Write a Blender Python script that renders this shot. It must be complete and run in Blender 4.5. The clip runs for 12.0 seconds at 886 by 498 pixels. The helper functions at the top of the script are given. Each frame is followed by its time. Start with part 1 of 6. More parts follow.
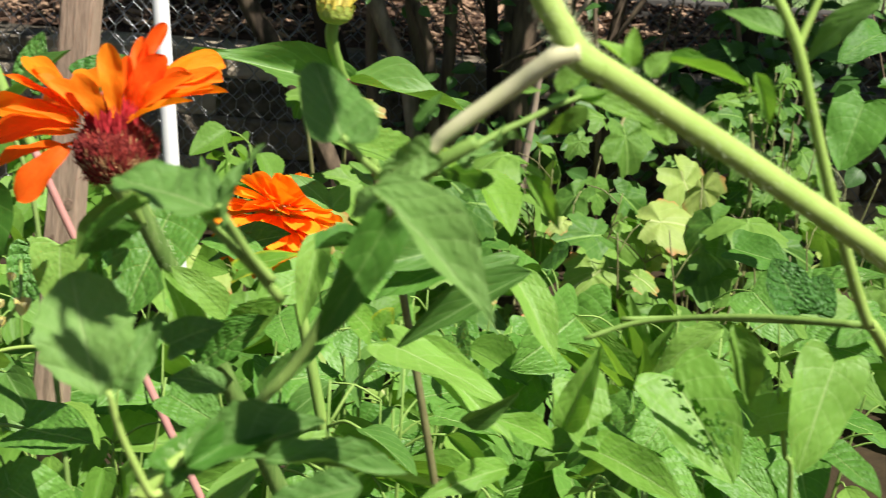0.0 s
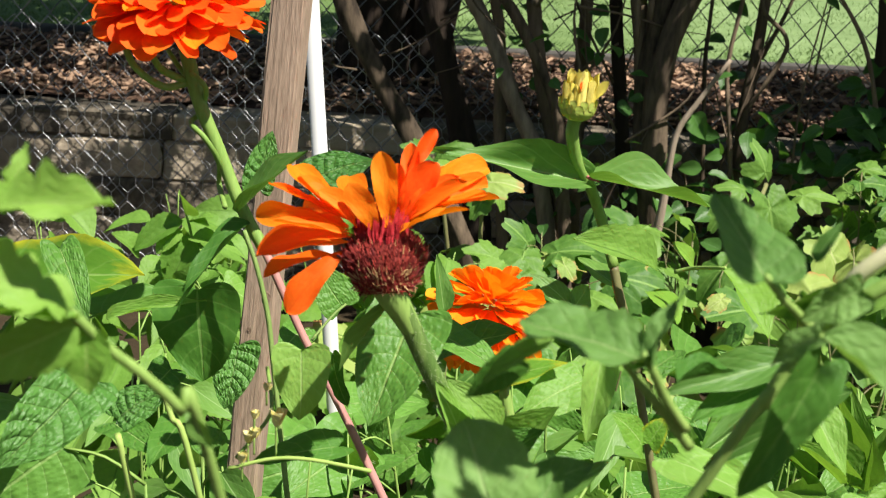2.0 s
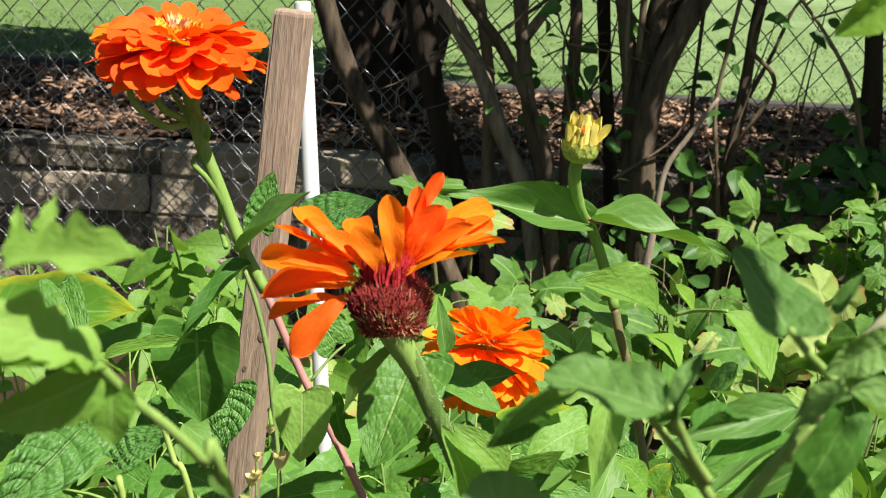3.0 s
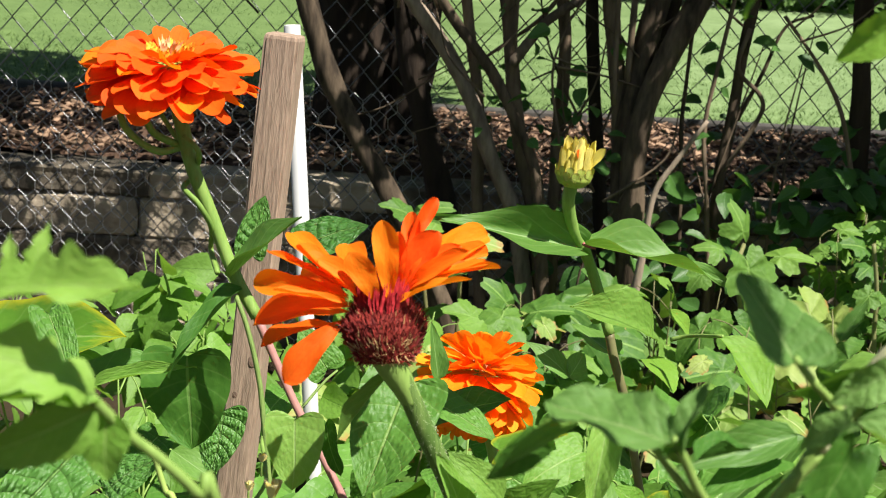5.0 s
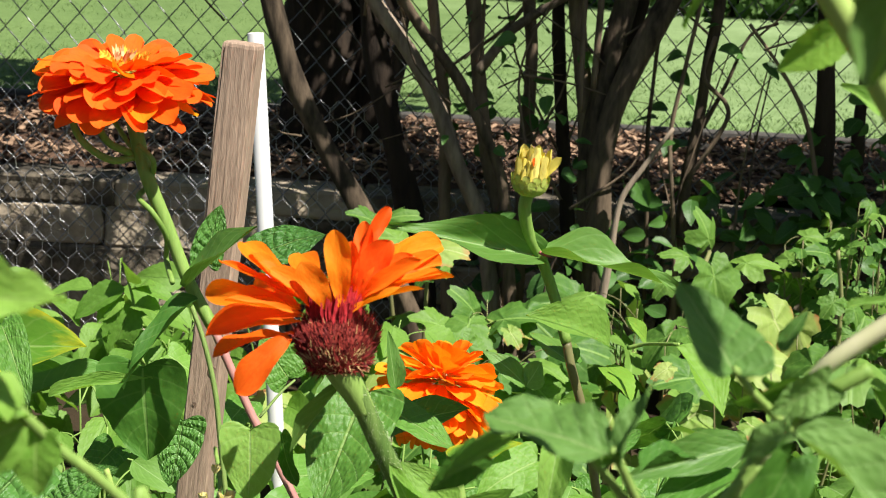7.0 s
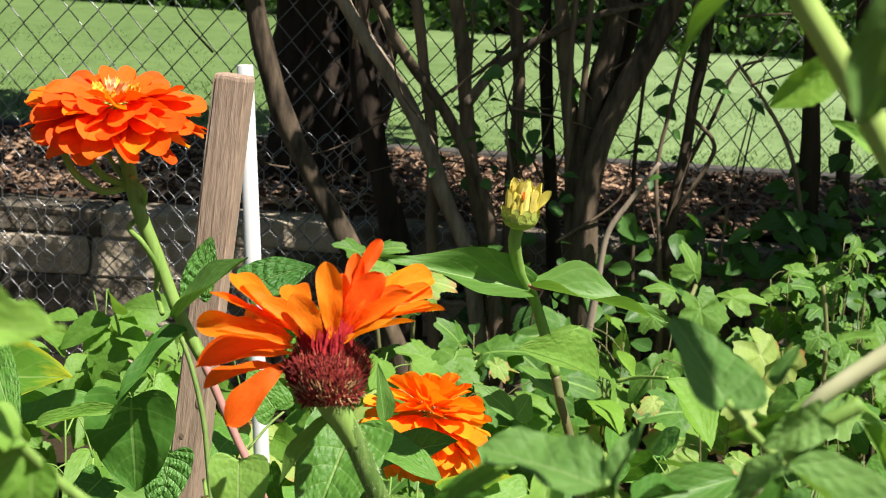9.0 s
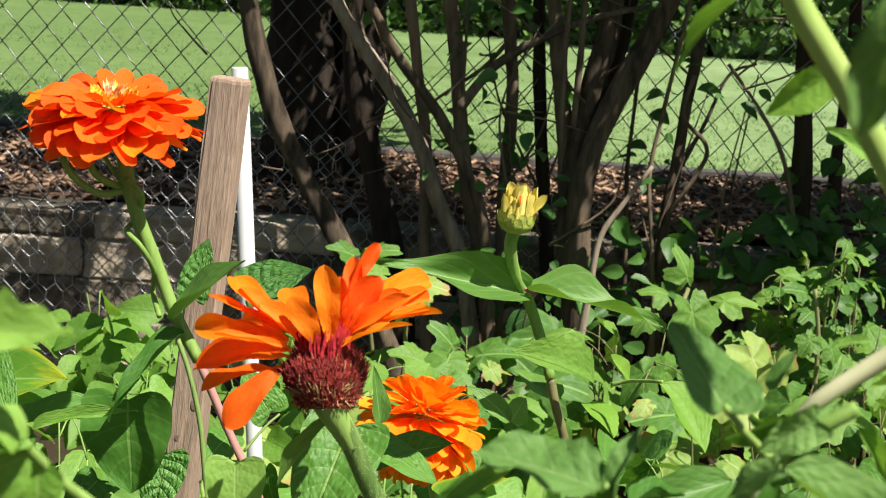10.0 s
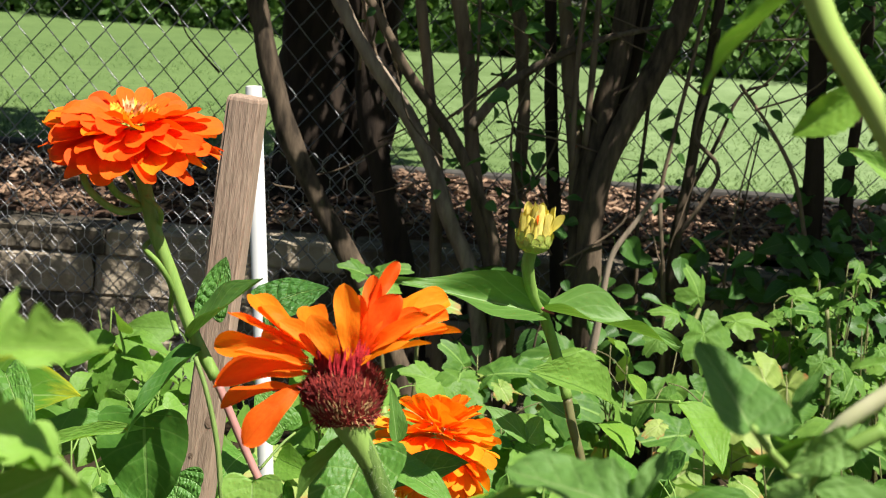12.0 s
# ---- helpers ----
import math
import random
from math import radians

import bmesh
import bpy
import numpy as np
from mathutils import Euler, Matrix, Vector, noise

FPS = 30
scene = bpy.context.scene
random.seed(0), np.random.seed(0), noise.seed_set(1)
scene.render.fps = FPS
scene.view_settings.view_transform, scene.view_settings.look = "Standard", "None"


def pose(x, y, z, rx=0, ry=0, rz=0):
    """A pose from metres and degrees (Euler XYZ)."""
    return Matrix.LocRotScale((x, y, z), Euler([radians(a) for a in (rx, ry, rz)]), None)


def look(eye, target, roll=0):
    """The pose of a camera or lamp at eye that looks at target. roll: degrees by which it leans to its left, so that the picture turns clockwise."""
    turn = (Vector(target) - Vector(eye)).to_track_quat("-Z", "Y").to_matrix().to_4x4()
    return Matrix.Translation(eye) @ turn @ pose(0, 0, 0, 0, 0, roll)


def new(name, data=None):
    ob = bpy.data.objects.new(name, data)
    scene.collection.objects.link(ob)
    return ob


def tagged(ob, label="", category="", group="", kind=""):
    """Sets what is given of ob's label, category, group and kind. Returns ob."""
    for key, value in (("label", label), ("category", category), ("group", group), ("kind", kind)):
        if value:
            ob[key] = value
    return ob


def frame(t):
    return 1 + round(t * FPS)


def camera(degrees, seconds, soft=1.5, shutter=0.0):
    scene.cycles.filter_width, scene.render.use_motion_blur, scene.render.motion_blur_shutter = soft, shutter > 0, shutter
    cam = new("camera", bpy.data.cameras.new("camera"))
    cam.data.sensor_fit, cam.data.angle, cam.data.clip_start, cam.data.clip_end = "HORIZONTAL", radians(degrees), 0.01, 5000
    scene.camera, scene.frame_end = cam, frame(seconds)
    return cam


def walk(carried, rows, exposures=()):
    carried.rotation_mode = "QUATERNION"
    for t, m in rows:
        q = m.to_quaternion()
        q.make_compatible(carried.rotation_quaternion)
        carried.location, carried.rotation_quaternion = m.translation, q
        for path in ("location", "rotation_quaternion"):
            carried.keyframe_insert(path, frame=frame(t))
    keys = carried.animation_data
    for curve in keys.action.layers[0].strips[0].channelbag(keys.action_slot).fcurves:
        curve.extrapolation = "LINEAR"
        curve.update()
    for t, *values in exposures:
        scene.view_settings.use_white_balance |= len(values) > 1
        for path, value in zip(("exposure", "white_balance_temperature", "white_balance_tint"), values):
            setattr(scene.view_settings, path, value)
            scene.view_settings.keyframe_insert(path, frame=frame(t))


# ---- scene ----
cam = camera(36.0, 12.0, 0.9, 0.5)
PATH = [
    (0, (0.1040, -0.0270, 0.9350), (0.1440, 1.8770, 0.3250), 4.40),
    (0.5, (0.0810, -0.0210, 0.9360), (0.0730, 1.8850, 0.3310), 3.80),
    (1, (0.0560, -0.0050, 0.9365), (0.0320, 1.9020, 0.3345), 3.40),
    (1.5, (0.0334, 0.0010, 0.9425), (-0.0392, 1.9165, 0.3735), 2.91),
    (2, (0.0161, -0.0020, 0.9437), (-0.0786, 1.9243, 0.4140), 2.69),
    (2.5, (0.0065, 0.0005, 0.9456), (-0.0785, 1.9350, 0.4450), 2.91),
    (3, (0.0053, -0.0011, 0.9475), (-0.0676, 1.9388, 0.4663), 3.16),
    (5, (0.0020, 0.0049, 0.9475), (-0.0552, 1.9531, 0.4989), 3.18),
    (5.5, (0.0041, 0.0053, 0.9482), (-0.0351, 1.9551, 0.5046), 3.42),
    (6, (0.0058, 0.0075, 0.9473), (-0.0155, 1.9583, 0.5068), 3.42),
    (6.5, (0.0084, 0.0071, 0.9479), (-0.0111, 1.9577, 0.5067), 3.37),
    (7, (0.0102, 0.0073, 0.9484), (-0.0057, 1.9592, 0.5125), 3.28),
    (9, (0.0076, 0.0048, 0.9488), (0.0101, 1.9668, 0.5608), 3.72),
    (9.5, (0.0067, 0.0033, 0.9491), (0.0153, 1.9653, 0.5609), 3.88),
    (10, (0.0051, 0.0011, 0.9501), (0.0193, 1.9639, 0.5662), 3.99),
    (10.5, (0.0049, 0.0011, 0.9502), (0.0176, 1.9649, 0.5717), 3.99),
    (11, (0.0031, 0.0004, 0.9505), (0.0144, 1.9658, 0.5801), 4.05),
    (11.5, (0.0015, 0.0024, 0.9502), (0.0074, 1.9694, 0.5889), 4.07),
    (12, (0.0000, 0.0000, 0.9500), (0.0000, 1.9678, 0.5924), 4.20),
]
walk(cam, [(t, look(eye, target, roll)) for t, eye, target, roll in PATH], exposures=[(0.0, 0.74, 6500, 12), (12.0, 0.74, 6500, 12)])

# ---- light ----
world = bpy.data.worlds.new("sky")
scene.world = world
world.use_nodes = True
SUN_TO = Vector((0.50, -0.42, 1.0)).normalized()
_wn = world.node_tree.nodes
_sky = _wn.new("ShaderNodeTexSky")
_sky.sky_type = "NISHITA"
_sky.sun_disc = False
_sky.sun_elevation = math.asin(SUN_TO.z)
_sky.sun_rotation = math.atan2(SUN_TO.x, SUN_TO.y)
_wn["Background"].inputs["Strength"].default_value = 0.036
world.node_tree.links.new(_sky.outputs[0], _wn["Background"].inputs["Color"])
sun_data = bpy.data.lights.new("sun", "SUN")
sun_data.energy = 5.0
sun_data.angle = radians(0.5)
sun_data.color = (1.0, 0.95, 0.87)
sun = new("sun", sun_data)
sun.matrix_world = look(SUN_TO * 30, (0, 0, 0))
cam.data.dof.use_dof = True
cam.data.dof.focus_distance = 1.0
cam.data.dof.aperture_fstop = 30


# ---- materials ----
def nodes_of(name):
    m = bpy.data.materials.new(name)
    m.use_nodes = True
    t = m.node_tree
    return m, t.nodes, t.links, t.nodes["Principled BSDF"]


def math_node(n, l, op, a, b=None, c=None):
    q = n.new("ShaderNodeMath")
    q.operation = op
    for i, v in enumerate((a, b, c)):
        if v is None:
            continue
        if isinstance(v, (int, float)):
            q.inputs[i].default_value = v
        else:
            l.new(v, q.inputs[i])
    return q.outputs[0]


def ramp(n, l, fac, stops):
    r = n.new("ShaderNodeValToRGB")
    while len(r.color_ramp.elements) < len(stops):
        r.color_ramp.elements.new(0.5)
    for e, (p, c) in zip(r.color_ramp.elements, stops):
        e.position, e.color = p, (*c, 1)
    l.new(fac, r.inputs[0])
    return r.outputs[0]


def noise_node(n, l, scale, detail=4, rough=0.55, vec=None):
    q = n.new("ShaderNodeTexNoise")
    q.inputs["Scale"].default_value, q.inputs["Detail"].default_value, q.inputs["Roughness"].default_value = scale, detail, rough
    if vec is not None:
        l.new(vec, q.inputs["Vector"])
    return q.outputs["Fac"]


def mix_col(n, l, fac, a, b, blend="MIX"):
    q = n.new("ShaderNodeMix")
    q.data_type, q.blend_type = "RGBA", blend
    for sock, v in ((q.inputs[0], fac), (q.inputs[6], a), (q.inputs[7], b)):
        if isinstance(v, (int, float)):
            sock.default_value = v
        elif isinstance(v, tuple):
            sock.default_value = (*v, 1)
        else:
            l.new(v, sock)
    return q.outputs[2]


def bump(n, l, bsdf, height, strength, dist):
    q = n.new("ShaderNodeBump")
    q.inputs["Strength"].default_value, q.inputs["Distance"].default_value = strength, dist
    l.new(height, q.inputs["Height"])
    l.new(q.outputs[0], bsdf.inputs["Normal"])
    return q


def plain(name, c1, c2, scale=40.0, rough=0.7, bumps=0.3, dist=0.001, metal=0.0, stretch=None, detail=6, random_amount=0.25, spec=0.3, island=False):
    """A two-tone surface with grain; stretch draws the grain out along an axis."""
    m, n, l, b = nodes_of(name)
    co = n.new("ShaderNodeTexCoord").outputs["Object"]
    if stretch:
        mp = n.new("ShaderNodeMapping")
        mp.inputs["Scale"].default_value = stretch
        l.new(co, mp.inputs["Vector"])
        co = mp.outputs[0]
    a = noise_node(n, l, scale, detail, 0.6, co)
    big = noise_node(n, l, scale * 0.13, 3, 0.5, co)
    mixed = math_node(n, l, "ADD", math_node(n, l, "MULTIPLY", a, 0.6), math_node(n, l, "MULTIPLY", big, 0.4))
    if island:
        rnd = n.new("ShaderNodeNewGeometry").outputs["Random Per Island"]
    else:
        rnd = n.new("ShaderNodeObjectInfo").outputs["Random"]
    mixed = math_node(n, l, "ADD", mixed, math_node(n, l, "MULTIPLY", math_node(n, l, "SUBTRACT", rnd, 0.5), random_amount))
    col = ramp(n, l, mixed, [(0.3, c1), (0.7, c2)])
    l.new(col, b.inputs["Base Color"])
    b.inputs["Roughness"].default_value, b.inputs["Metallic"].default_value = rough, metal
    b.inputs["Specular IOR Level"].default_value = spec
    bump(n, l, b, a, bumps, dist)
    return m


def leaf_mat(name, dark, light, vein, side=7.0, slant=2.2, pucker=0.5, rough=0.45, trans=0.28, edge=None, mottle=None, radial=False, island=False, spec=0.35, mid=0.05, cells=16.0, relief=0.0013, ribs=0.45):
    """A leaf: ribs from the leaf's own UV map, grain, a shade of its own for each leaf, light passing through."""
    m, n, l, b = nodes_of(name)
    uv = n.new("ShaderNodeUVMap")
    sep = n.new("ShaderNodeSeparateXYZ")
    l.new(uv.outputs[0], sep.inputs[0])
    u, v = sep.outputs[0], sep.outputs[1]
    a = math_node(n, l, "MULTIPLY", math_node(n, l, "ABSOLUTE", math_node(n, l, "SUBTRACT", u, 0.5)), 2.0)
    if radial:
        ang = math_node(n, l, "ARCTAN2", math_node(n, l, "MULTIPLY", a, 0.55), math_node(n, l, "ADD", v, 0.02))
        ph = math_node(n, l, "MULTIPLY", ang, side / 3.14159)
    else:
        ph = math_node(n, l, "SUBTRACT", math_node(n, l, "MULTIPLY", v, side), math_node(n, l, "MULTIPLY", a, slant))
    fr = math_node(n, l, "FRACT", math_node(n, l, "ADD", ph, 10.0))
    tri = math_node(n, l, "ABSOLUTE", math_node(n, l, "SUBTRACT", fr, 0.5))
    rib = n.new("ShaderNodeMapRange")
    rib.inputs[1].default_value, rib.inputs[2].default_value = 0.09, 0.0
    l.new(tri, rib.inputs[0])
    midr = n.new("ShaderNodeMapRange")
    midr.inputs[1].default_value, midr.inputs[2].default_value = mid, mid * 0.4
    l.new(a, midr.inputs[0])
    lines = math_node(n, l, "MAXIMUM", math_node(n, l, "MULTIPLY", rib.outputs[0], 0.32), midr.outputs[0])
    co = n.new("ShaderNodeTexCoord").outputs["Object"]
    g = noise_node(n, l, 9.0, 4, 0.6, uv.outputs[0])
    fine = noise_node(n, l, 60.0, 3, 0.6, uv.outputs[0])
    if island:
        rnd = n.new("ShaderNodeNewGeometry").outputs["Random Per Island"]
    else:
        rnd = n.new("ShaderNodeObjectInfo").outputs["Random"]
    tone = math_node(n, l, "ADD", math_node(n, l, "MULTIPLY", g, 0.5), math_node(n, l, "MULTIPLY", rnd, 0.55))
    col = ramp(n, l, tone, [(0.2, dark), (0.85, light)])
    if mottle:
        sp = noise_node(n, l, 3.5, 3, 0.6, uv.outputs[0])
        pick = n.new("ShaderNodeMapRange")
        pick.inputs[1].default_value, pick.inputs[2].default_value = 0.47, 0.60
        l.new(math_node(n, l, "ADD", sp, math_node(n, l, "MULTIPLY", math_node(n, l, "SUBTRACT", rnd, 0.5), 0.25)), pick.inputs[0])
        col = mix_col(n, l, pick.outputs[0], col, mottle)
    if edge:
        em = n.new("ShaderNodeMapRange")
        em.inputs[1].default_value, em.inputs[2].default_value = 0.95, 1.25
        l.new(math_node(n, l, "ADD", math_node(n, l, "MAXIMUM", a, v), math_node(n, l, "MULTIPLY", g, 0.4)), em.inputs[0])
        col = mix_col(n, l, em.outputs[0], col, edge)
    col = mix_col(n, l, lines, col, vein)
    l.new(col, b.inputs["Base Color"])
    l.new(math_node(n, l, "ADD", math_node(n, l, "MULTIPLY", fine, 0.24), rough - 0.08), b.inputs["Roughness"])
    b.inputs["Specular IOR Level"].default_value = spec
    cell = n.new("ShaderNodeTexVoronoi")
    cell.feature = "SMOOTH_F1"
    cell.inputs["Scale"].default_value = cells
    l.new(uv.outputs[0], cell.inputs["Vector"])
    pill = math_node(n, l, "ADD", math_node(n, l, "MULTIPLY", math_node(n, l, "SQRT", tri), ribs), math_node(n, l, "MULTIPLY", cell.outputs["Distance"], -0.9))
    h = math_node(n, l, "ADD", math_node(n, l, "SUBTRACT", pill, math_node(n, l, "MULTIPLY", midr.outputs[0], 0.6)), math_node(n, l, "MULTIPLY", fine, 0.15))
    bump(n, l, b, h, pucker, relief)
    tr = n.new("ShaderNodeBsdfTranslucent")
    l.new(mix_col(n, l, 1.0, col, (1.50, 1.48, 0.72), "MULTIPLY"), tr.inputs["Color"])
    mx = n.new("ShaderNodeMixShader")
    mx.inputs[0].default_value = trans
    l.new(b.outputs[0], mx.inputs[1])
    l.new(tr.outputs[0], mx.inputs[2])
    l.new(mx.outputs[0], n["Material Output"].inputs["Surface"])
    return m


M_ZLEAF = leaf_mat("zinnia_leaf_green", (0.080, 0.20, 0.034), (0.175, 0.34, 0.064), (0.26, 0.42, 0.14), side=5, slant=2.6, pucker=0.3, rough=0.45, cells=14, relief=0.0012)
M_BEAN = leaf_mat("bean_leaf_green", (0.072, 0.205, 0.028), (0.170, 0.365, 0.062), (0.26, 0.43, 0.12), side=7, slant=1.7, pucker=0.8, rough=0.40, cells=19, spec=0.32, relief=0.0015, ribs=0.75)
M_CURRANT = leaf_mat("currant_leaf_green", (0.06, 0.17, 0.025), (0.20, 0.36, 0.06), (0.22, 0.385, 0.085), side=9, pucker=0.7, radial=True, rough=0.5)
M_CURRANT_OLD = leaf_mat("currant_leaf_yellowing", (0.20, 0.34, 0.06), (0.36, 0.46, 0.12), (0.44, 0.52, 0.20), side=9, pucker=0.5, radial=True, rough=0.55, edge=(0.50, 0.14, 0.06))
M_TOOTH = leaf_mat("toothed_leaf_green", (0.11, 0.25, 0.030), (0.225, 0.41, 0.070), (0.13, 0.26, 0.042), side=7, slant=1.8, pucker=0.5, rough=0.5, trans=0.35)
M_NEAR = leaf_mat("pale_hairy_leaf_green", (0.095, 0.225, 0.042), (0.185, 0.345, 0.080), (0.27, 0.42, 0.14), side=6, slant=1.6, pucker=0.7, rough=0.6, trans=0.27, cells=16, relief=0.0008, ribs=0.8)
M_TOMATO = leaf_mat("tomato_leaf_green", (0.17, 0.37, 0.045), (0.29, 0.50, 0.085), (0.34, 0.53, 0.13), side=6, slant=1.6, pucker=0.5, rough=0.55, trans=0.36, relief=0.0008)
M_LIME = leaf_mat("lime_leaf_green", (0.13, 0.32, 0.03), (0.24, 0.46, 0.06), (0.30, 0.50, 0.12), side=6, slant=2.0, pucker=0.3, rough=0.5, trans=0.4, edge=(0.62, 0.60, 0.03))
M_LIMEPLAIN = leaf_mat("bright_leaf_green", (0.165, 0.36, 0.044), (0.275, 0.49, 0.095), (0.36, 0.55, 0.17), side=6, slant=1.6, pucker=0.4, rough=0.45, trans=0.38)
M_TOOTHLIME = leaf_mat("lime_toothed_leaf", (0.20, 0.40, 0.045), (0.29, 0.51, 0.075), (0.17, 0.34, 0.045), side=7, slant=1.5, pucker=0.28, rough=0.5, trans=0.4)
M_SHRUB = leaf_mat("shrub_leaf_dark_green", (0.035, 0.10, 0.02), (0.09, 0.22, 0.04), (0.12, 0.24, 0.08), side=6, pucker=0.3, rough=0.4)
M_FAR = leaf_mat("far_foliage_green", (0.045, 0.10, 0.026), (0.17, 0.30, 0.075), (0.12, 0.22, 0.06), pucker=0.1, rough=0.6, island=True)
M_PETAL = leaf_mat("zinnia_petal_orange", (0.84, 0.070, 0.003), (0.92, 0.165, 0.008), (0.85, 0.09, 0.004), side=1.5, slant=0.2, pucker=0.15, rough=0.6, trans=0.22, spec=0.2, mid=0.02)
M_PETAL_LIGHT = leaf_mat("zinnia_petal_light_orange", (0.91, 0.20, 0.006), (0.95, 0.38, 0.015), (0.92, 0.25, 0.009), side=1.5, slant=0.2, pucker=0.2, rough=0.6, trans=0.36, spec=0.2, mid=0.02)
M_PETAL_MID = leaf_mat("zinnia_petal_mid_orange", (0.88, 0.125, 0.004), (0.93, 0.25, 0.010), (0.90, 0.19, 0.007), side=1.5, slant=0.2, pucker=0.2, rough=0.6, trans=0.30, spec=0.2, mid=0.02)
M_BUDPETAL = leaf_mat("bud_petal_yellow", (0.64, 0.55, 0.08), (0.80, 0.70, 0.20), (0.60, 0.50, 0.08), side=1.5, slant=0.2, pucker=0.2, rough=0.6, trans=0.2, spec=0.2)
M_STEM = plain("stem_green", (0.17, 0.30, 0.055), (0.30, 0.45, 0.11), 420, 0.6, 0.6, 0.0006, stretch=(1, 1, 0.12))
M_STEM_PALE = plain("stem_pale_green", (0.27, 0.43, 0.08), (0.40, 0.55, 0.14), 90, 0.6, 0.3, 0.0004)
M_STEM_DARK = plain("stem_striped_green", (0.09, 0.17, 0.035), (0.25, 0.37, 0.10), 600, 0.6, 0.9, 0.0008, stretch=(1, 1, 0.05))
M_STEM_BLUSH = plain("stem_blush", (0.56, 0.58, 0.28), (0.76, 0.72, 0.48), 90, 0.6, 0.3, 0.0004)
M_STEM_PINK = plain("stem_pink", (0.38, 0.17, 0.15), (0.52, 0.27, 0.23), 150, 0.5, 0.2, 0.0004)
M_STEM_PURPLE = plain("stem_purple", (0.15, 0.13, 0.06), (0.24, 0.26, 0.10), 150, 0.5, 0.2, 0.0004)
M_HAIR = plain("bristle_white", (0.44, 0.54, 0.28), (0.64, 0.70, 0.44), 200, 0.6, 0.1, 0.0002, random_amount=0.1)
M_CONE = plain("flower_head_dark_red", (0.10, 0.010, 0.009), (0.26, 0.035, 0.022), 500, 0.75, 0.5, 0.001)
M_CHAFF = plain("chaff_red", (0.11, 0.010, 0.010), (0.36, 0.042, 0.030), 300, 0.7, 0.3, 0.0005, random_amount=0.5, island=True)
M_TUFT = plain("floret_crimson", (0.34, 0.015, 0.02), (0.66, 0.05, 0.06), 300, 0.6, 0.3, 0.0005, random_amount=0.5, island=True)
M_CRIMSON = plain("stem_crimson", (0.30, 0.06, 0.07), (0.48, 0.16, 0.14), 200, 0.5, 0.2, 0.0003)
M_CHAFF_TAN = plain("chaff_tan", (0.34, 0.17, 0.07), (0.55, 0.36, 0.16), 300, 0.7, 0.3, 0.0005, random_amount=0.5, island=True)
M_FLORET = plain("floret_yellow", (0.75, 0.42, 0.02), (0.85, 0.58, 0.06), 300, 0.7, 0.3, 0.0005)
M_FLORET_PALE = plain("floret_pale", (0.80, 0.40, 0.16), (0.85, 0.58, 0.30), 300, 0.7, 0.3, 0.0005)
M_BRACT = plain("bract_green", (0.24, 0.36, 0.05), (0.42, 0.52, 0.10), 300, 0.6, 0.4, 0.0005)
M_BEANFLOWER = plain("bean_flower_cream", (0.74, 0.66, 0.18), (0.84, 0.80, 0.48), 200, 0.6, 0.2, 0.0005)
M_WOOD = plain("weathered_wood", (0.27, 0.192, 0.135), (0.52, 0.385, 0.28), 480, 0.9, 1.0, 0.0010, stretch=(1, 1, 0.14), random_amount=0.0)
M_KNOT = plain("wood_knot", (0.12, 0.075, 0.05), (0.34, 0.24, 0.17), 500, 0.9, 0.6, 0.0006)
M_PVC = plain("white_pvc", (0.63, 0.64, 0.62), (0.74, 0.74, 0.71), 20, 0.35, 0.05, 0.0005, random_amount=0.0, spec=0.5)
M_STEEL = plain("galvanised_steel", (0.11, 0.115, 0.12), (0.30, 0.305, 0.31), 80, 0.38, 0.2, 0.0005, metal=0.9)
M_NET = plain("bright_wire", (0.45, 0.46, 0.46), (0.65, 0.66, 0.66), 80, 0.4, 0.1, 0.0003, metal=0.7)
M_BARK = plain("shrub_bark", (0.030, 0.022, 0.014), (0.25, 0.185, 0.12), 60, 0.9, 0.9, 0.004, stretch=(1, 1, 0.22))
# Paler copy of the bark: sunlight on a few stems put into the colour.
M_BARK_LIT = plain("shrub_bark_lit", (0.09, 0.068, 0.047), (0.46, 0.37, 0.27), 60, 0.9, 0.9, 0.003, stretch=(1, 1, 0.22))
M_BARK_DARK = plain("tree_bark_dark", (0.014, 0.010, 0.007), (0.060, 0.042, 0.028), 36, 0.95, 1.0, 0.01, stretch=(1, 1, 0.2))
M_BLOCK = plain("wall_block_grey", (0.070, 0.061, 0.045), (0.43, 0.36, 0.26), 26, 0.95, 1.0, 0.010, random_amount=0.45)
M_MULCH = plain("mulch_chip", (0.07, 0.042, 0.028), (0.38, 0.25, 0.16), 60, 0.9, 0.5, 0.001, random_amount=0.9, island=True)
M_SOIL = plain("garden_soil", (0.022, 0.015, 0.006), (0.055, 0.038, 0.017), 18, 0.98, 1.0, 0.012, random_amount=0.0)
M_MULCHBED = plain("mulch_bed_brown", (0.05, 0.028, 0.018), (0.16, 0.095, 0.06), 45, 0.95, 1.0, 0.012, random_amount=0.0)


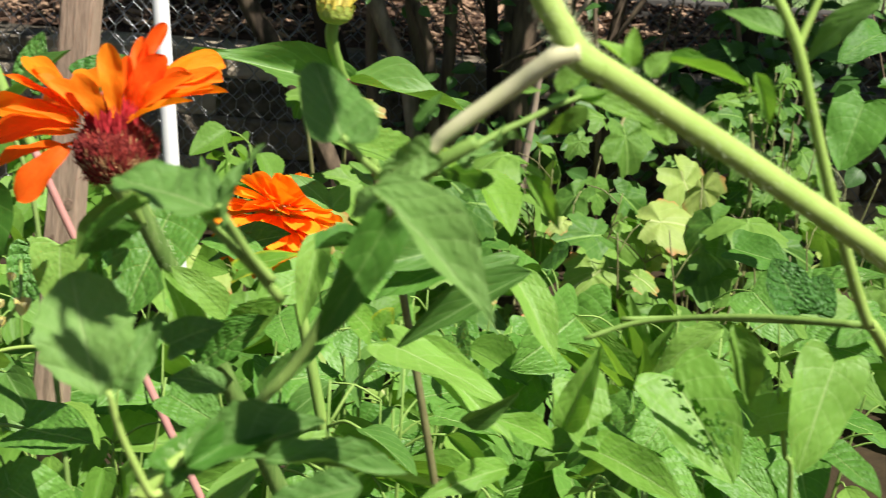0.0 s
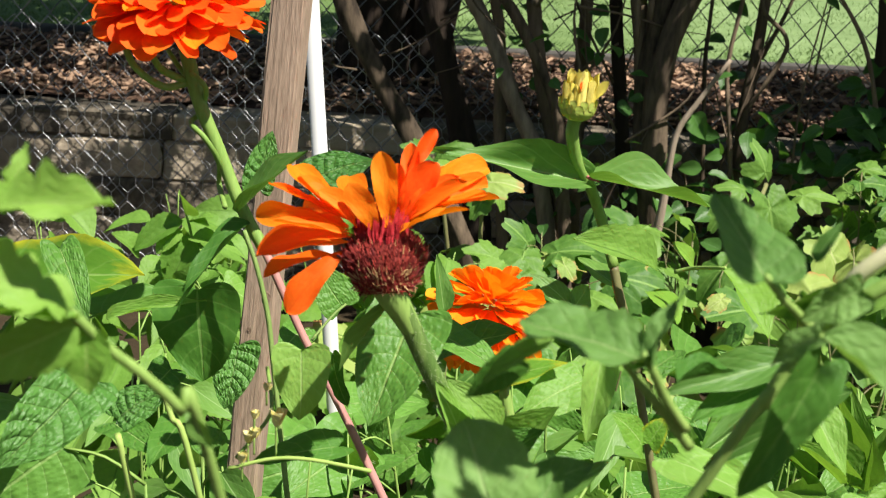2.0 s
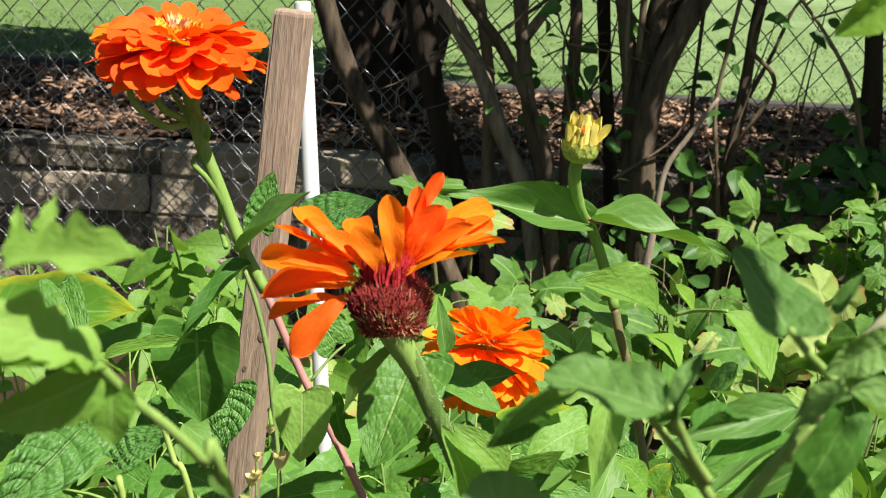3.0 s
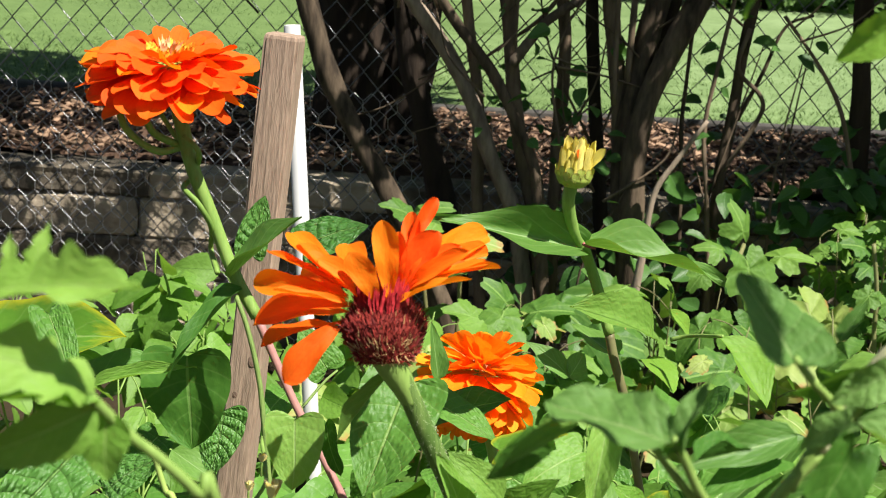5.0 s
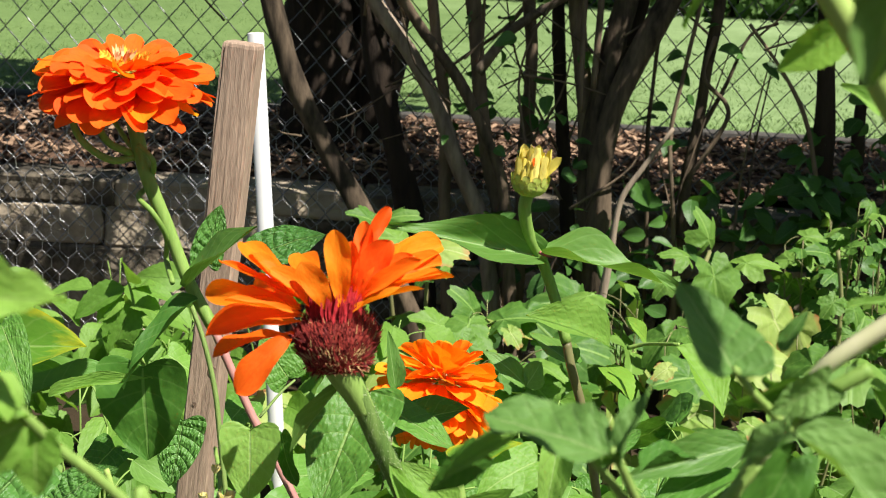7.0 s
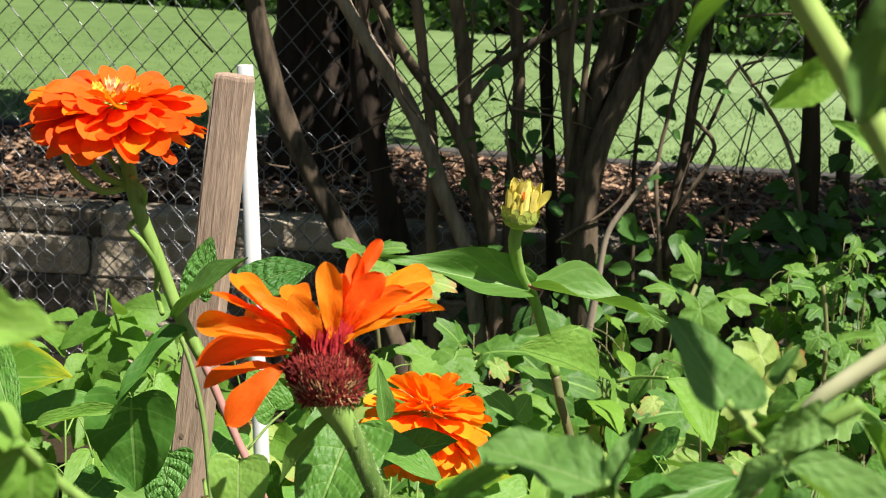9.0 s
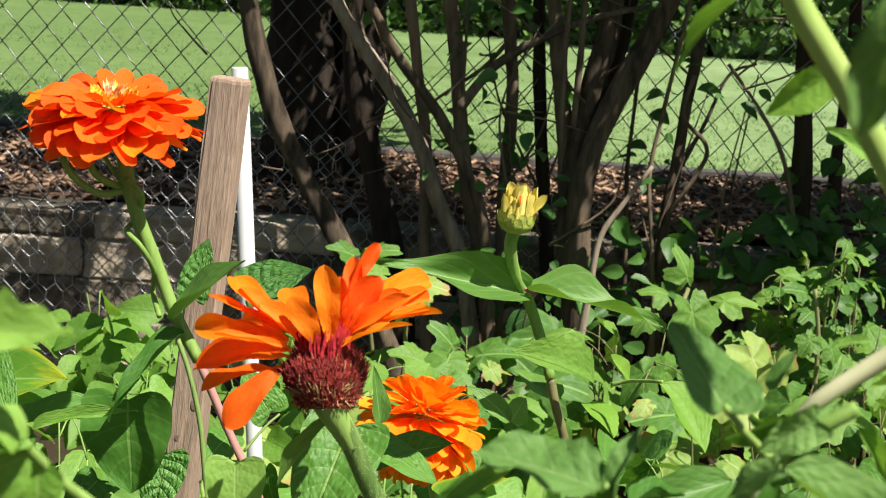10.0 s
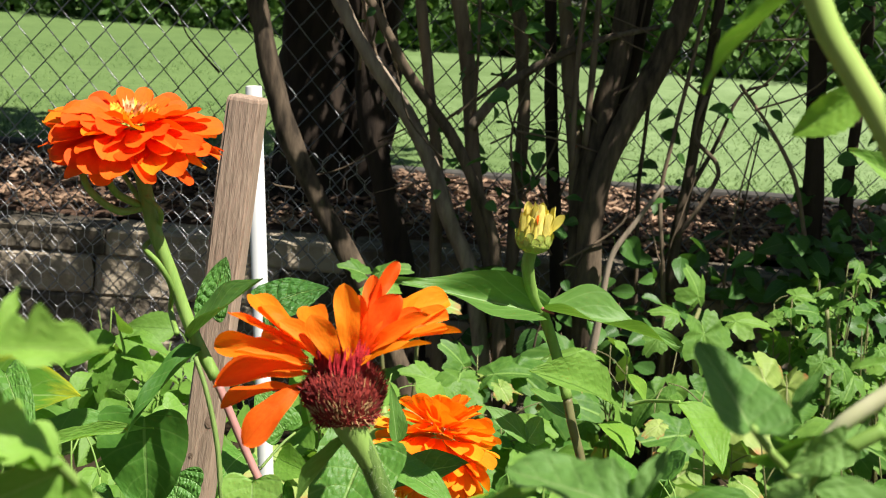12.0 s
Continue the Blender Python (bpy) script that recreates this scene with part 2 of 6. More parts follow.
def grass_mat(name, deeper, deeper_high, lighter, lighter_high, scale, island):
    """Mown grass, paler along x: the stronger light there is put into the colour, in uneven patches."""
    m, n, l, b = nodes_of(name)
    co = n.new("ShaderNodeTexCoord").outputs["Object"]
    sep = n.new("ShaderNodeSeparateXYZ")
    l.new(co, sep.inputs[0])
    fine = noise_node(n, l, scale, 6, 0.6, co)
    patch = noise_node(n, l, 0.9, 4, 0.6, co)
    tone = math_node(n, l, "ADD", math_node(n, l, "MULTIPLY", fine, 0.6), math_node(n, l, "MULTIPLY", patch, 0.4))
    if island:
        tone = math_node(n, l, "ADD", tone, math_node(n, l, "MULTIPLY", math_node(n, l, "SUBTRACT", n.new("ShaderNodeNewGeometry").outputs["Random Per Island"], 0.5), 0.7))
    turn = n.new("ShaderNodeMapRange")
    turn.inputs[1].default_value, turn.inputs[2].default_value = -0.6, 2.4
    l.new(math_node(n, l, "ADD", sep.outputs[0], math_node(n, l, "MULTIPLY", math_node(n, l, "SUBTRACT", patch, 0.5), 3.0)), turn.inputs[0])
    col = mix_col(n, l, turn.outputs[0], ramp(n, l, tone, [(0.3, deeper), (0.7, deeper_high)]), ramp(n, l, tone, [(0.3, lighter), (0.7, lighter_high)]))
    l.new(col, b.inputs["Base Color"])
    b.inputs["Roughness"].default_value = 0.85
    b.inputs["Specular IOR Level"].default_value = 0.3
    bump(n, l, b, fine, 0.8, 0.02)
    return m


M_LAWN = grass_mat("lawn_green", (0.075, 0.138, 0.036), (0.170, 0.262, 0.080), (0.15, 0.235, 0.085), (0.295, 0.405, 0.19), 11, False)
M_GRASS = grass_mat("grass_blade_green", (0.075, 0.142, 0.036), (0.185, 0.285, 0.085), (0.155, 0.245, 0.085), (0.31, 0.43, 0.19), 5, True)
M_CURB = plain("edging_grey", (0.04, 0.038, 0.034), (0.10, 0.095, 0.085), 40, 0.9, 0.6, 0.003)


# ---- builders ----
def mesh_of(name, bm, mat, smooth=True):
    me = bpy.data.meshes.new(name)
    bm.to_mesh(me)
    bm.free()
    me.materials.append(mat)
    if smooth:
        me.polygons.foreach_set("use_smooth", [True] * len(me.polygons))
    return me


def raw_mesh(name, verts, faces, mat, smooth=True, uvs=None):
    me = bpy.data.meshes.new(name)
    me.from_pydata(verts, [], faces)
    me.materials.append(mat)
    if smooth:
        me.polygons.foreach_set("use_smooth", [True] * len(me.polygons))
    if uvs is not None:
        lay = me.uv_layers.new(name="UVMap")
        idx = np.zeros(len(me.loops), dtype=np.int32)
        me.loops.foreach_get("vertex_index", idx)
        lay.data.foreach_set("uv", np.asarray(uvs, dtype=np.float32)[idx].ravel())
    return me


def child(name, me, parent, m=None, label=""):
    """A part of parent, placed by the world pose m."""
    ob = new(name, me)
    ob.parent = parent
    base = parent.matrix_basis if parent.parent is None else parent.parent.matrix_basis @ parent.matrix_basis
    ob.matrix_basis = base.inverted() @ (m if m is not None else Matrix.Identity(4))
    if label:
        tagged(ob, label)
    return ob


def thing(name, x, y, z, label, category, group="", kind=""):
    ob = new(name)
    ob.empty_display_size = 0.05
    ob.matrix_basis = pose(x, y, z)
    return tagged(ob, label, category, group, kind)


def smooth_line(pts, per=6):
    """A Catmull-Rom line through the points."""
    pts = [Vector(p) for p in pts]
    if len(pts) < 3:
        return [pts[0].lerp(pts[-1], i / per) for i in range(per + 1)]
    q = [2 * pts[0] - pts[1], *pts, 2 * pts[-1] - pts[-2]]
    res = []
    for i in range(1, len(q) - 2):
        for k in range(per):
            t = k / per
            a, b, c, d = q[i - 1], q[i], q[i + 1], q[i + 2]
            res.append(0.5 * (2 * b + (c - a) * t + (2 * a - 5 * b + 4 * c - d) * t * t + (3 * b - a - 3 * c + d) * t ** 3))
    res.append(pts[-1])
    return res


def tube_data(line, radii, seg=8, rough=0.0, seed=0):
    verts, faces = [], []
    side = None
    for i, p in enumerate(line):
        d = (line[min(i + 1, len(line) - 1)] - line[max(i - 1, 0)]).normalized()
        if side is None:
            side = d.orthogonal().normalized()
        side = (side - side.dot(d) * d).normalized()
        up = d.cross(side)
        for k in range(seg):
            w = 2 * math.pi * k / seg
            r = radii[i]
            if rough:
                r *= 1 + rough * noise.noise((p.x * 9 + k * 1.7 + seed, p.y * 9, p.z * 9))
            verts.append(p + r * (math.cos(w) * side + math.sin(w) * up))
    n = len(line)
    for i in range(n - 1):
        for k in range(seg):
            a, b = i * seg + k, i * seg + (k + 1) % seg
            faces.append((a, b, b + seg, a + seg))
    faces.append(tuple(range(seg - 1, -1, -1)))
    faces.append(tuple((n - 1) * seg + k for k in range(seg)))
    return verts, faces


def stalk(plant, name, mat, pts, r0, r1, seg=8, rough=0.12, per=6, label=""):
    line = smooth_line(pts, per)
    n = len(line) - 1
    radii = [r0 + (r1 - r0) * i / n for i in range(n + 1)]
    v, f = tube_data(line, radii, seg, rough, len(bpy.data.objects) * 0.37)
    return child(name, raw_mesh(name, v, f, mat), plant, None, label)


def outline(kind, v):
    """Half the width of a leaf of unit width at v of its length, 0 at the stalk."""
    if kind == "lance":
        return 0.5 * max(0.0, math.sin(math.pi * min(1, v ** 0.62))) ** 0.85
    if kind == "heart":
        return 0.5 * max(0.0, 1 - (1 - min(1, v / 0.24)) ** 2) ** 0.5 * max(0.0, (1 - ((v - 0.24) / 0.76) ** 2 if v > 0.24 else 1.0)) ** 0.85
    if kind == "tooth":
        return 0.5 * max(0.0, math.sin(math.pi * v ** 0.70)) ** 0.8 * (1 + 0.10 * (1 - ((v * 9) % 1.0)))
    if kind == "lobed":
        b = 0.5 * (min(1, v / 0.06) ** 0.4) * max(0.0, 1 - max(0, (v - 0.35) / 0.65) ** 1.5)
        return b * (1 + 0.30 * math.sin(v * 2 * math.pi * 1.6 - 0.6)) * (1 + 0.10 * (1 - ((v * 8) % 1.0)))
    if kind == "petal":
        return 0.5 * (0.30 + 0.70 * math.sin(math.pi * 0.5 * min(1, v / 0.72))) * (max(0.0, 1 - ((v - 0.72) / 0.28) ** 2) ** 0.5 if v > 0.72 else 1.0)
    if kind == "spoon":
        return 0.5 * max(0.0, math.sin(math.pi * v ** 1.05)) ** 0.62 * (1 + 0.05 * math.sin(v * 40))
    if kind == "claw":
        return 0.5 * (0.13 + 0.87 * math.sin(math.pi * 0.5 * min(1, v / 0.76)) ** 1.25) * (max(0.0, 1 - ((v - 0.76) / 0.24) ** 2) ** 0.5 if v > 0.76 else 1.0)
    if kind == "clasp":
        return 0.5 * (0.45 + 0.55 * math.sin(math.pi * 0.5 * v / 0.24)) if v < 0.24 else 0.5 * max(0.0, math.cos(math.pi * 0.5 * (v - 0.24) / 0.76)) ** 1.15
    if kind == "strap":
        return 0.5 * (0.72 + 0.28 * min(1, v / 0.4)) * (max(0.0, 1 - ((v - 0.72) / 0.28) ** 2) ** 0.5 if v > 0.72 else 1.0)
    if kind == "pinnate":
        k = (v * 4.4) % 1.0
        return 0.5 * max(0.0, math.sin(math.pi * v ** 0.70)) ** 0.6 * (0.45 + 0.55 * (1 - abs(k - 0.45) / 0.55) ** 0.6)
    return 0.5 * math.sin(math.pi * v) ** 0.7


def bitten(v, u, i, j, amount):
    """Whether an insect has eaten this spot: small holes in a few clusters."""
    near = min(math.hypot((u - cu) * 1.0, (v - cv) * 1.2) for cu, cv in ((0.55, 0.22), (0.50, 0.52), (0.30, 0.72), (0.55, 0.76)))
    return near < amount * 0.50 and noise.noise((i * 0.55, j * 0.55, 3.7)) > -0.14 + near * 1.0


def leaf_mesh(name, kind, mat, droop=0.15, fold=0.12, wave=0.03, nv=14, nu=6, seed=0, twist=0.0, pucker=0.0, cup=0.0, bites=0.0):
    """A leaf of unit length along y and unit width, with its fold, droop, waves and puckers."""
    rnd = random.Random(seed)
    ph, ph2 = rnd.uniform(0, 6), rnd.uniform(0, 6)
    verts, uvs, faces = [], [], []
    for i in range(nv + 1):
        v = i / nv
        if kind in ("petal", "claw"):
            v = 1 - (1 - v) ** 1.6
        if kind == "heart":
            v = v ** 1.5
        w = outline(kind, min(v, 0.9995))
        ragged = 0.0 if kind in ("petal", "claw", "strap") else 0.045
        for j in range(nu + 1):
            s = j / nu * 2 - 1
            x = s * w * (1 + ragged * noise.noise((v * 17 + ph, (1 if s > 0 else -1) * 3.1, ph2)))
            back = 0.0
            if kind == "heart":
                back = -0.30 * abs(x) * 2 * (1 - v) ** 2
            if kind == "lobed":
                back = -0.16 * abs(x) * 2 * (1 - v)
            z = fold * abs(x) * 2 - droop * v * v + wave * abs(s) * math.sin(v * 11 + ph + s * 1.3) + cup * (s * s) * w
            if pucker:
                z += pucker * (noise.noise((x * 9 + ph, v * 11, ph2)) + 0.5 * noise.noise((x * 22, v * 22 + ph, ph2)))
            z += twist * x * v
            bend = 0.04 * math.sin(v * 3 + ph2) * v
            verts.append((x + bend, v + back, z))
            uvs.append((j / nu, v))
    for i in range(nv):
        for j in range(nu):
            a = i * (nu + 1) + j
            if bites and bitten(i / nv, j / nu, i, j, bites):
                continue
            faces.append((a, a + 1, a + nu + 2, a + nu + 1))
    return raw_mesh(name, verts, faces, mat, uvs=uvs)


def palmate_mesh(name, mat, droop=0.15, fold=0.12, seed=0, wave=0.03, pucker=0.015, lobes=5, depth=0.30, twist=0.0):
    """A lobed, toothed leaf fanned out round its stalk; unit length along y."""
    rnd = random.Random(seed)
    ph = rnd.uniform(0, 6)
    verts, uvs, faces = [], [], []
    rings, seg = 5, 46
    c = Vector((0, 0.30))
    for i in range(rings + 1):
        q = i / rings
        for k in range(seg):
            w = 2 * math.pi * k / seg - math.pi / 2
            off = (w + math.pi / 2) % (2 * math.pi) / (2 * math.pi)
            lobe = abs(math.sin(math.pi * off * lobes)) ** 0.85
            r = 0.40 + 0.24 * (0.5 - 0.5 * math.cos(2 * math.pi * off))
            r *= 1 - depth * (1 - lobe)
            r *= 1 + 0.07 * math.sin(off * seg * 2.1)
            sinus = min(off, 1 - off)
            r *= min(1.0, 0.50 + sinus * 6)
            x, y = q * r * math.cos(w), c.y + q * r * math.sin(w)
            z = fold * abs(x) - droop * (x * x + (y - 0.2) ** 2) * 1.3 + wave * q * q * math.sin(off * 25 + ph)
            z += pucker * noise.noise((x * 9 + ph, y * 9, ph)) + twist * x * y - 0.07 * q * (lobe - 0.6) + 0.012 * q * math.sin(off * seg * 1.05)
            verts.append((x, y, z))
            uvs.append((0.5 + x / 1.1, max(0.0, y)))
    for i in range(rings):
        for k in range(seg):
            a, d = i * seg + k, i * seg + (k + 1) % seg
            faces.append((a, d, d + seg, a + seg))
    return raw_mesh(name, verts, faces, mat, uvs=uvs)


def leaf_set(name, kind, mat, n=4, **kw):
    droop, fold = kw.pop("droop", 0.15), kw.pop("fold", 0.12)
    return [leaf_mesh(name, kind, mat, droop=droop * (0.5 + 0.5 * i), fold=fold * (1.4 - 0.3 * i), seed=i * 7 + len(name), twist=(-0.25, 0.2, -0.1, 0.3)[i % 4], **kw) for i in range(n)]


ZLEAF = leaf_set("zinnia_leaf", "lance", M_ZLEAF, wave=0.02, droop=0.14, fold=0.10)
BEAN = leaf_set("bean_leaf", "heart", M_BEAN, wave=0.03, pucker=0.028, nv=16, nu=10, droop=0.16, fold=0.08)
BEANLIME = leaf_set("lime_leaf", "heart", M_LIME, wave=0.03, pucker=0.015, nv=14, nu=8, droop=0.12, fold=0.08)
LIMEPLAIN = leaf_set("bright_leaf", "heart", M_LIMEPLAIN, wave=0.03, pucker=0.015, nv=14, nu=8, droop=0.12, fold=0.08)
CURRANT = [palmate_mesh("currant_leaf", M_CURRANT, 0.25 + 0.12 * i, 0.25 - 0.08 * i, i * 5, depth=0.34 + 0.04 * i, twist=(-0.2, 0.2, 0.1, -0.1)[i]) for i in range(4)]
CURRANTOLD = [palmate_mesh("currant_leaf", M_CURRANT_OLD, 0.2 + 0.1 * i, 0.15, 3 + i * 5, depth=0.30, twist=(-0.2, 0.2, 0.1, -0.1)[i]) for i in range(4)]
TOOTH = leaf_set("toothed_leaf", "tooth", M_TOOTH, wave=0.02, pucker=0.008, nv=27, nu=6, droop=0.18, fold=0.16)
TOOTHLIME = leaf_set("toothed_leaf", "tooth", M_TOOTHLIME, wave=0.02, pucker=0.008, nv=27, nu=6, droop=0.14, fold=0.14)
NEAR = leaf_set("hairy_leaf", "heart", M_NEAR, wave=0.07, pucker=0.012, nv=22, nu=10, droop=0.2, fold=0.14)
BROAD = leaf_set("hairy_leaf", "spoon", M_NEAR, wave=0.060, pucker=0.024, nv=26, nu=12, droop=0.10, fold=0.10)
HEARTNEAR = leaf_set("hairy_leaf", "heart", M_NEAR, wave=0.03, pucker=0.012, nv=26, nu=12, droop=0.10, fold=0.12)
CURL = leaf_set("hairy_leaf", "lance", M_NEAR, wave=0.03, pucker=0.012, nv=26, nu=12, droop=0.34, fold=0.14)
CLASPNEAR = leaf_set("hairy_leaf", "clasp", M_NEAR, wave=0.03, pucker=0.014, nv=26, nu=12, droop=0.08, fold=0.08)
HTOOTH = leaf_set("hairy_leaf", "tooth", M_NEAR, wave=0.05, pucker=0.012, nv=28, nu=8, droop=0.15, fold=0.16)
TOMATO = leaf_set("tomato_leaf", "tooth", M_TOMATO, wave=0.03, pucker=0.010, nv=27, nu=8, droop=0.12, fold=0.10)
PINNATE = leaf_set("tomato_leaf", "pinnate", M_TOMATO, wave=0.05, nv=32, nu=8, droop=0.2, fold=0.10)
LIMELANCE = leaf_set("bright_leaf", "lance", M_LIMEPLAIN, wave=0.03, nv=18, nu=8, droop=0.14, fold=0.16)
NARROW = leaf_set("narrow_leaf", "lance", M_TOOTH, wave=0.02, droop=0.12, fold=0.25)
SHRUBLEAF = leaf_set("shrub_leaf", "tooth", M_SHRUB, wave=0.02, nv=9, nu=4, droop=0.15, fold=0.12)
PETAL = leaf_set("petal", "petal", M_PETAL, wave=0.02, nv=16, nu=6, droop=0.07, fold=0.0, cup=0.05)
PETALB = leaf_set("petal", "petal", M_PETAL_LIGHT, wave=0.03, nv=16, nu=6, droop=-0.06, fold=0.02, cup=0.18)
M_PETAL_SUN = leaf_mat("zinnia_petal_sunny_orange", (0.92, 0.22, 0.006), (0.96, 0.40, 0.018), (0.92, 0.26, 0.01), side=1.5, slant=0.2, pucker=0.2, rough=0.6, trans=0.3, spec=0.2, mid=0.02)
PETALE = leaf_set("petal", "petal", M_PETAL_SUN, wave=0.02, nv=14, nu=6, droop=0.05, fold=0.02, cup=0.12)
PETALF = leaf_set("petal", "petal", M_PETAL_LIGHT, wave=0.04, nv=18, nu=8, droop=0.22, fold=0.03, cup=0.10)
PETALG = leaf_set("petal", "petal", M_PETAL, wave=0.04, nv=18, nu=8, droop=0.22, fold=0.03, cup=0.10)
PETALC = leaf_set("petal", "claw", M_PETAL_LIGHT, wave=0.03, nv=18, nu=8, droop=0.18, fold=0.03, cup=0.14)
PETALD = leaf_set("petal", "claw", M_PETAL_MID, wave=0.03, nv=18, nu=8, droop=0.20, fold=0.03, cup=0.14)
BITTEN = leaf_set("bitten_leaf", "heart", M_LIMEPLAIN, n=2, wave=0.03, pucker=0.01, nv=44, nu=30, droop=0.12, fold=0.08, bites=0.30)
BUDPETAL = leaf_set("bud_petal", "strap", M_BUDPETAL, wave=0.03, nv=12, nu=4, droop=-0.10, fold=0.02, cup=0.16)
M_BRACTLEAF = leaf_mat("bract_scale", (0.34, 0.46, 0.07), (0.50, 0.58, 0.13), (0.52, 0.58, 0.16), side=1.5, slant=0.2, pucker=0.2, rough=0.55, trans=0.15, edge=(0.30, 0.22, 0.06))
BRACT = leaf_set("bract", "petal", M_BRACTLEAF, n=2, wave=0.02, nv=9, nu=4, droop=0.05, fold=0.0, cup=0.08)
M_CRINKLE = leaf_mat("crinkled_bean_leaf_green", (0.05, 0.17, 0.028), (0.12, 0.30, 0.055), (0.20, 0.38, 0.10), side=7, slant=1.7, pucker=1.0, rough=0.31, cells=20, spec=0.55, relief=0.0027, ribs=0.9)
CRINKLE = leaf_set("crinkled_leaf", "heart", M_CRINKLE, wave=0.04, pucker=0.035, nv=18, nu=12, droop=0.16, fold=0.10)
CLASP = leaf_set("clasping_leaf", "clasp", M_ZLEAF, wave=0.06, nv=24, nu=8, droop=0.07, fold=0.16)
# Darker than M_BEAN: the shade on these smooth leaves is partly this colour.
M_SMOOTH = leaf_mat("dark_shaded_leaf_green", (0.055, 0.17, 0.022), (0.12, 0.29, 0.04), (0.18, 0.34, 0.08), side=6, slant=1.6, pucker=0.5, rough=0.48, cells=14, relief=0.001, spec=0.25)
DLANCE = leaf_set("dark_leaf", "lance", M_SMOOTH, wave=0.03, nv=18, nu=8, droop=0.14, fold=0.16)
SMOOTH = leaf_set("bean_leaf", "heart", M_SMOOTH, wave=0.04, pucker=0.012, nv=18, nu=10, droop=0.14, fold=0.10)
BEANFLOWER = leaf_set("bean_petal", "petal", M_BEANFLOWER, wave=0.02, nv=6, nu=4, droop=0.05, fold=0.10, cup=0.5)
HINT = Vector((0.15, -0.50, 0.85))
UPWARD = Vector((0.10, -0.55, 0.83))
ARCHED = Vector((0.05, -0.62, 0.78))
TIPPED = Vector((-0.35, -0.88, 0.30))
FACING = Vector((0.10, -0.90, 0.42))
DROOPED = Vector((-0.10, -0.85, -0.30))
AVERTED = Vector((-0.55, -0.35, 0.75))
TURNED = Vector((-0.75, -0.60, 0.20))
_pick = random.Random(11)


def leaf_pose(base, tip, width, roll, hint=HINT):
    base, tip = Vector(base), Vector(tip)
    y = tip - base
    n = y.length
    y.normalize()
    z = hint - hint.dot(y) * y
    if z.length < 0.05:
        z = y.orthogonal()
    z.normalize()
    x = y.cross(z)
    m = Matrix((x, y, z)).transposed().to_4x4()
    m = m @ Matrix.Rotation(radians(roll), 4, "Y") @ Matrix.Diagonal((n * width, n, n * 0.9, 1))
    m.translation = base
    return m


def leaf(plant, kinds, base, tip, width, roll, pick=None, name="leaf", hint=HINT, label=""):
    me = kinds[_pick.randrange(len(kinds)) if pick is None else pick]
    return child(name, me, plant, leaf_pose(base, tip, width, roll, hint), label)


def petal(plant, kinds, base, tip, width, roll, pick=None, hint=HINT):
    return leaf(plant, kinds, base, tip, width, roll, pick, "petal", hint)


def wooden_stake(top, low, w):
    """A square sawn stake with raised grain and worn edges, from its top down into the soil."""
    top, low = Vector(top), Vector(low)
    d = (low - top).normalized()
    foot = top + d * ((top.z + 0.05) / -d.z)
    n = (foot - top).length
    side, rings = 14, 90
    loop = []
    for k in range(4):
        c, e = ((-1, -1), (1, -1), (1, 1), (-1, 1))[k], ((1, -1), (1, 1), (-1, 1), (-1, -1))[k]
        loop += [(c[0] + (e[0] - c[0]) * q / side, c[1] + (e[1] - c[1]) * q / side) for q in range(side)]
    verts, faces = [], []
    for r in range(rings + 1):
        h = n / 2 - (0.0, 0.0012, 0.0035)[rings - r] if r > rings - 3 else -n / 2 + (n - 0.006) * r / (rings - 3)
        worn = (0.0017, 0.0006, 0.0)[rings - r] if r > rings - 3 else 0.0
        for k, (a, b) in enumerate(loop):
            corner = max(0.0, min(abs(a), abs(b)) - 0.80) / 0.20
            inset = worn + 0.0013 * corner * corner * (1 + 1.2 * noise.noise((k * 0.5, h * 30, 1.0)))
            inset += 0.00035 * noise.noise((k * 1.9, h * 5, 4.0)) + 0.0007 * noise.noise((a * 2, b * 2, h * 9))
            g = 1 - 2 * inset / w
            verts.append((a * g * w / 2, b * g * w * 0.45, h + (0.0008 * noise.noise((a * 3, b * 3, 2.0)) if r > rings - 3 else 0.0)))
    m = len(loop)
    for r in range(rings):
        faces += [(r * m + k, r * m + (k + 1) % m, (r + 1) * m + (k + 1) % m, (r + 1) * m + k) for k in range(m)]
    faces += [tuple(range(m))[::-1], tuple(rings * m + k for k in range(m))]
    z = -d
    y = Vector((0.12, 1, 0))
    x = y.cross(z).normalized()
    y = z.cross(x)
    at = Matrix((x, y, z)).transposed().to_4x4()
    at.translation = (top + foot) / 2
    stake = thing("wooden_stake", foot.x, foot.y, 0, "weathered square brown wooden stake, leaning in the bed", "stake")
    child("post", raw_mesh("post", verts, faces, M_WOOD, False), stake, at)
    for u, up, size in ((0.24, 0.247, 0.0040), (-0.20, 0.276, 0.0022)):
        c = top + d * up + x * (u * w) - y * (w * 0.45 - 0.0002)
        ring, spokes = [], 16
        for q, lift in ((1.0, 0.0), (0.8, 0.0007), (0.62, 0.0003), (0.4, 0.0008), (0.0, 0.0003)):
            ring += [c + size * q * (math.cos(6.283 * k / spokes) * x + 1.35 * math.sin(6.283 * k / spokes) * z) - y * lift for k in range(spokes)]
        child("knot", raw_mesh("knot", ring, [(r * spokes + k, r * spokes + (k + 1) % spokes, (r + 1) * spokes + (k + 1) % spokes, (r + 1) * spokes + k) for r in range(4) for k in range(spokes)], M_KNOT), stake, None, "round brown knot in the wood")
    return stake


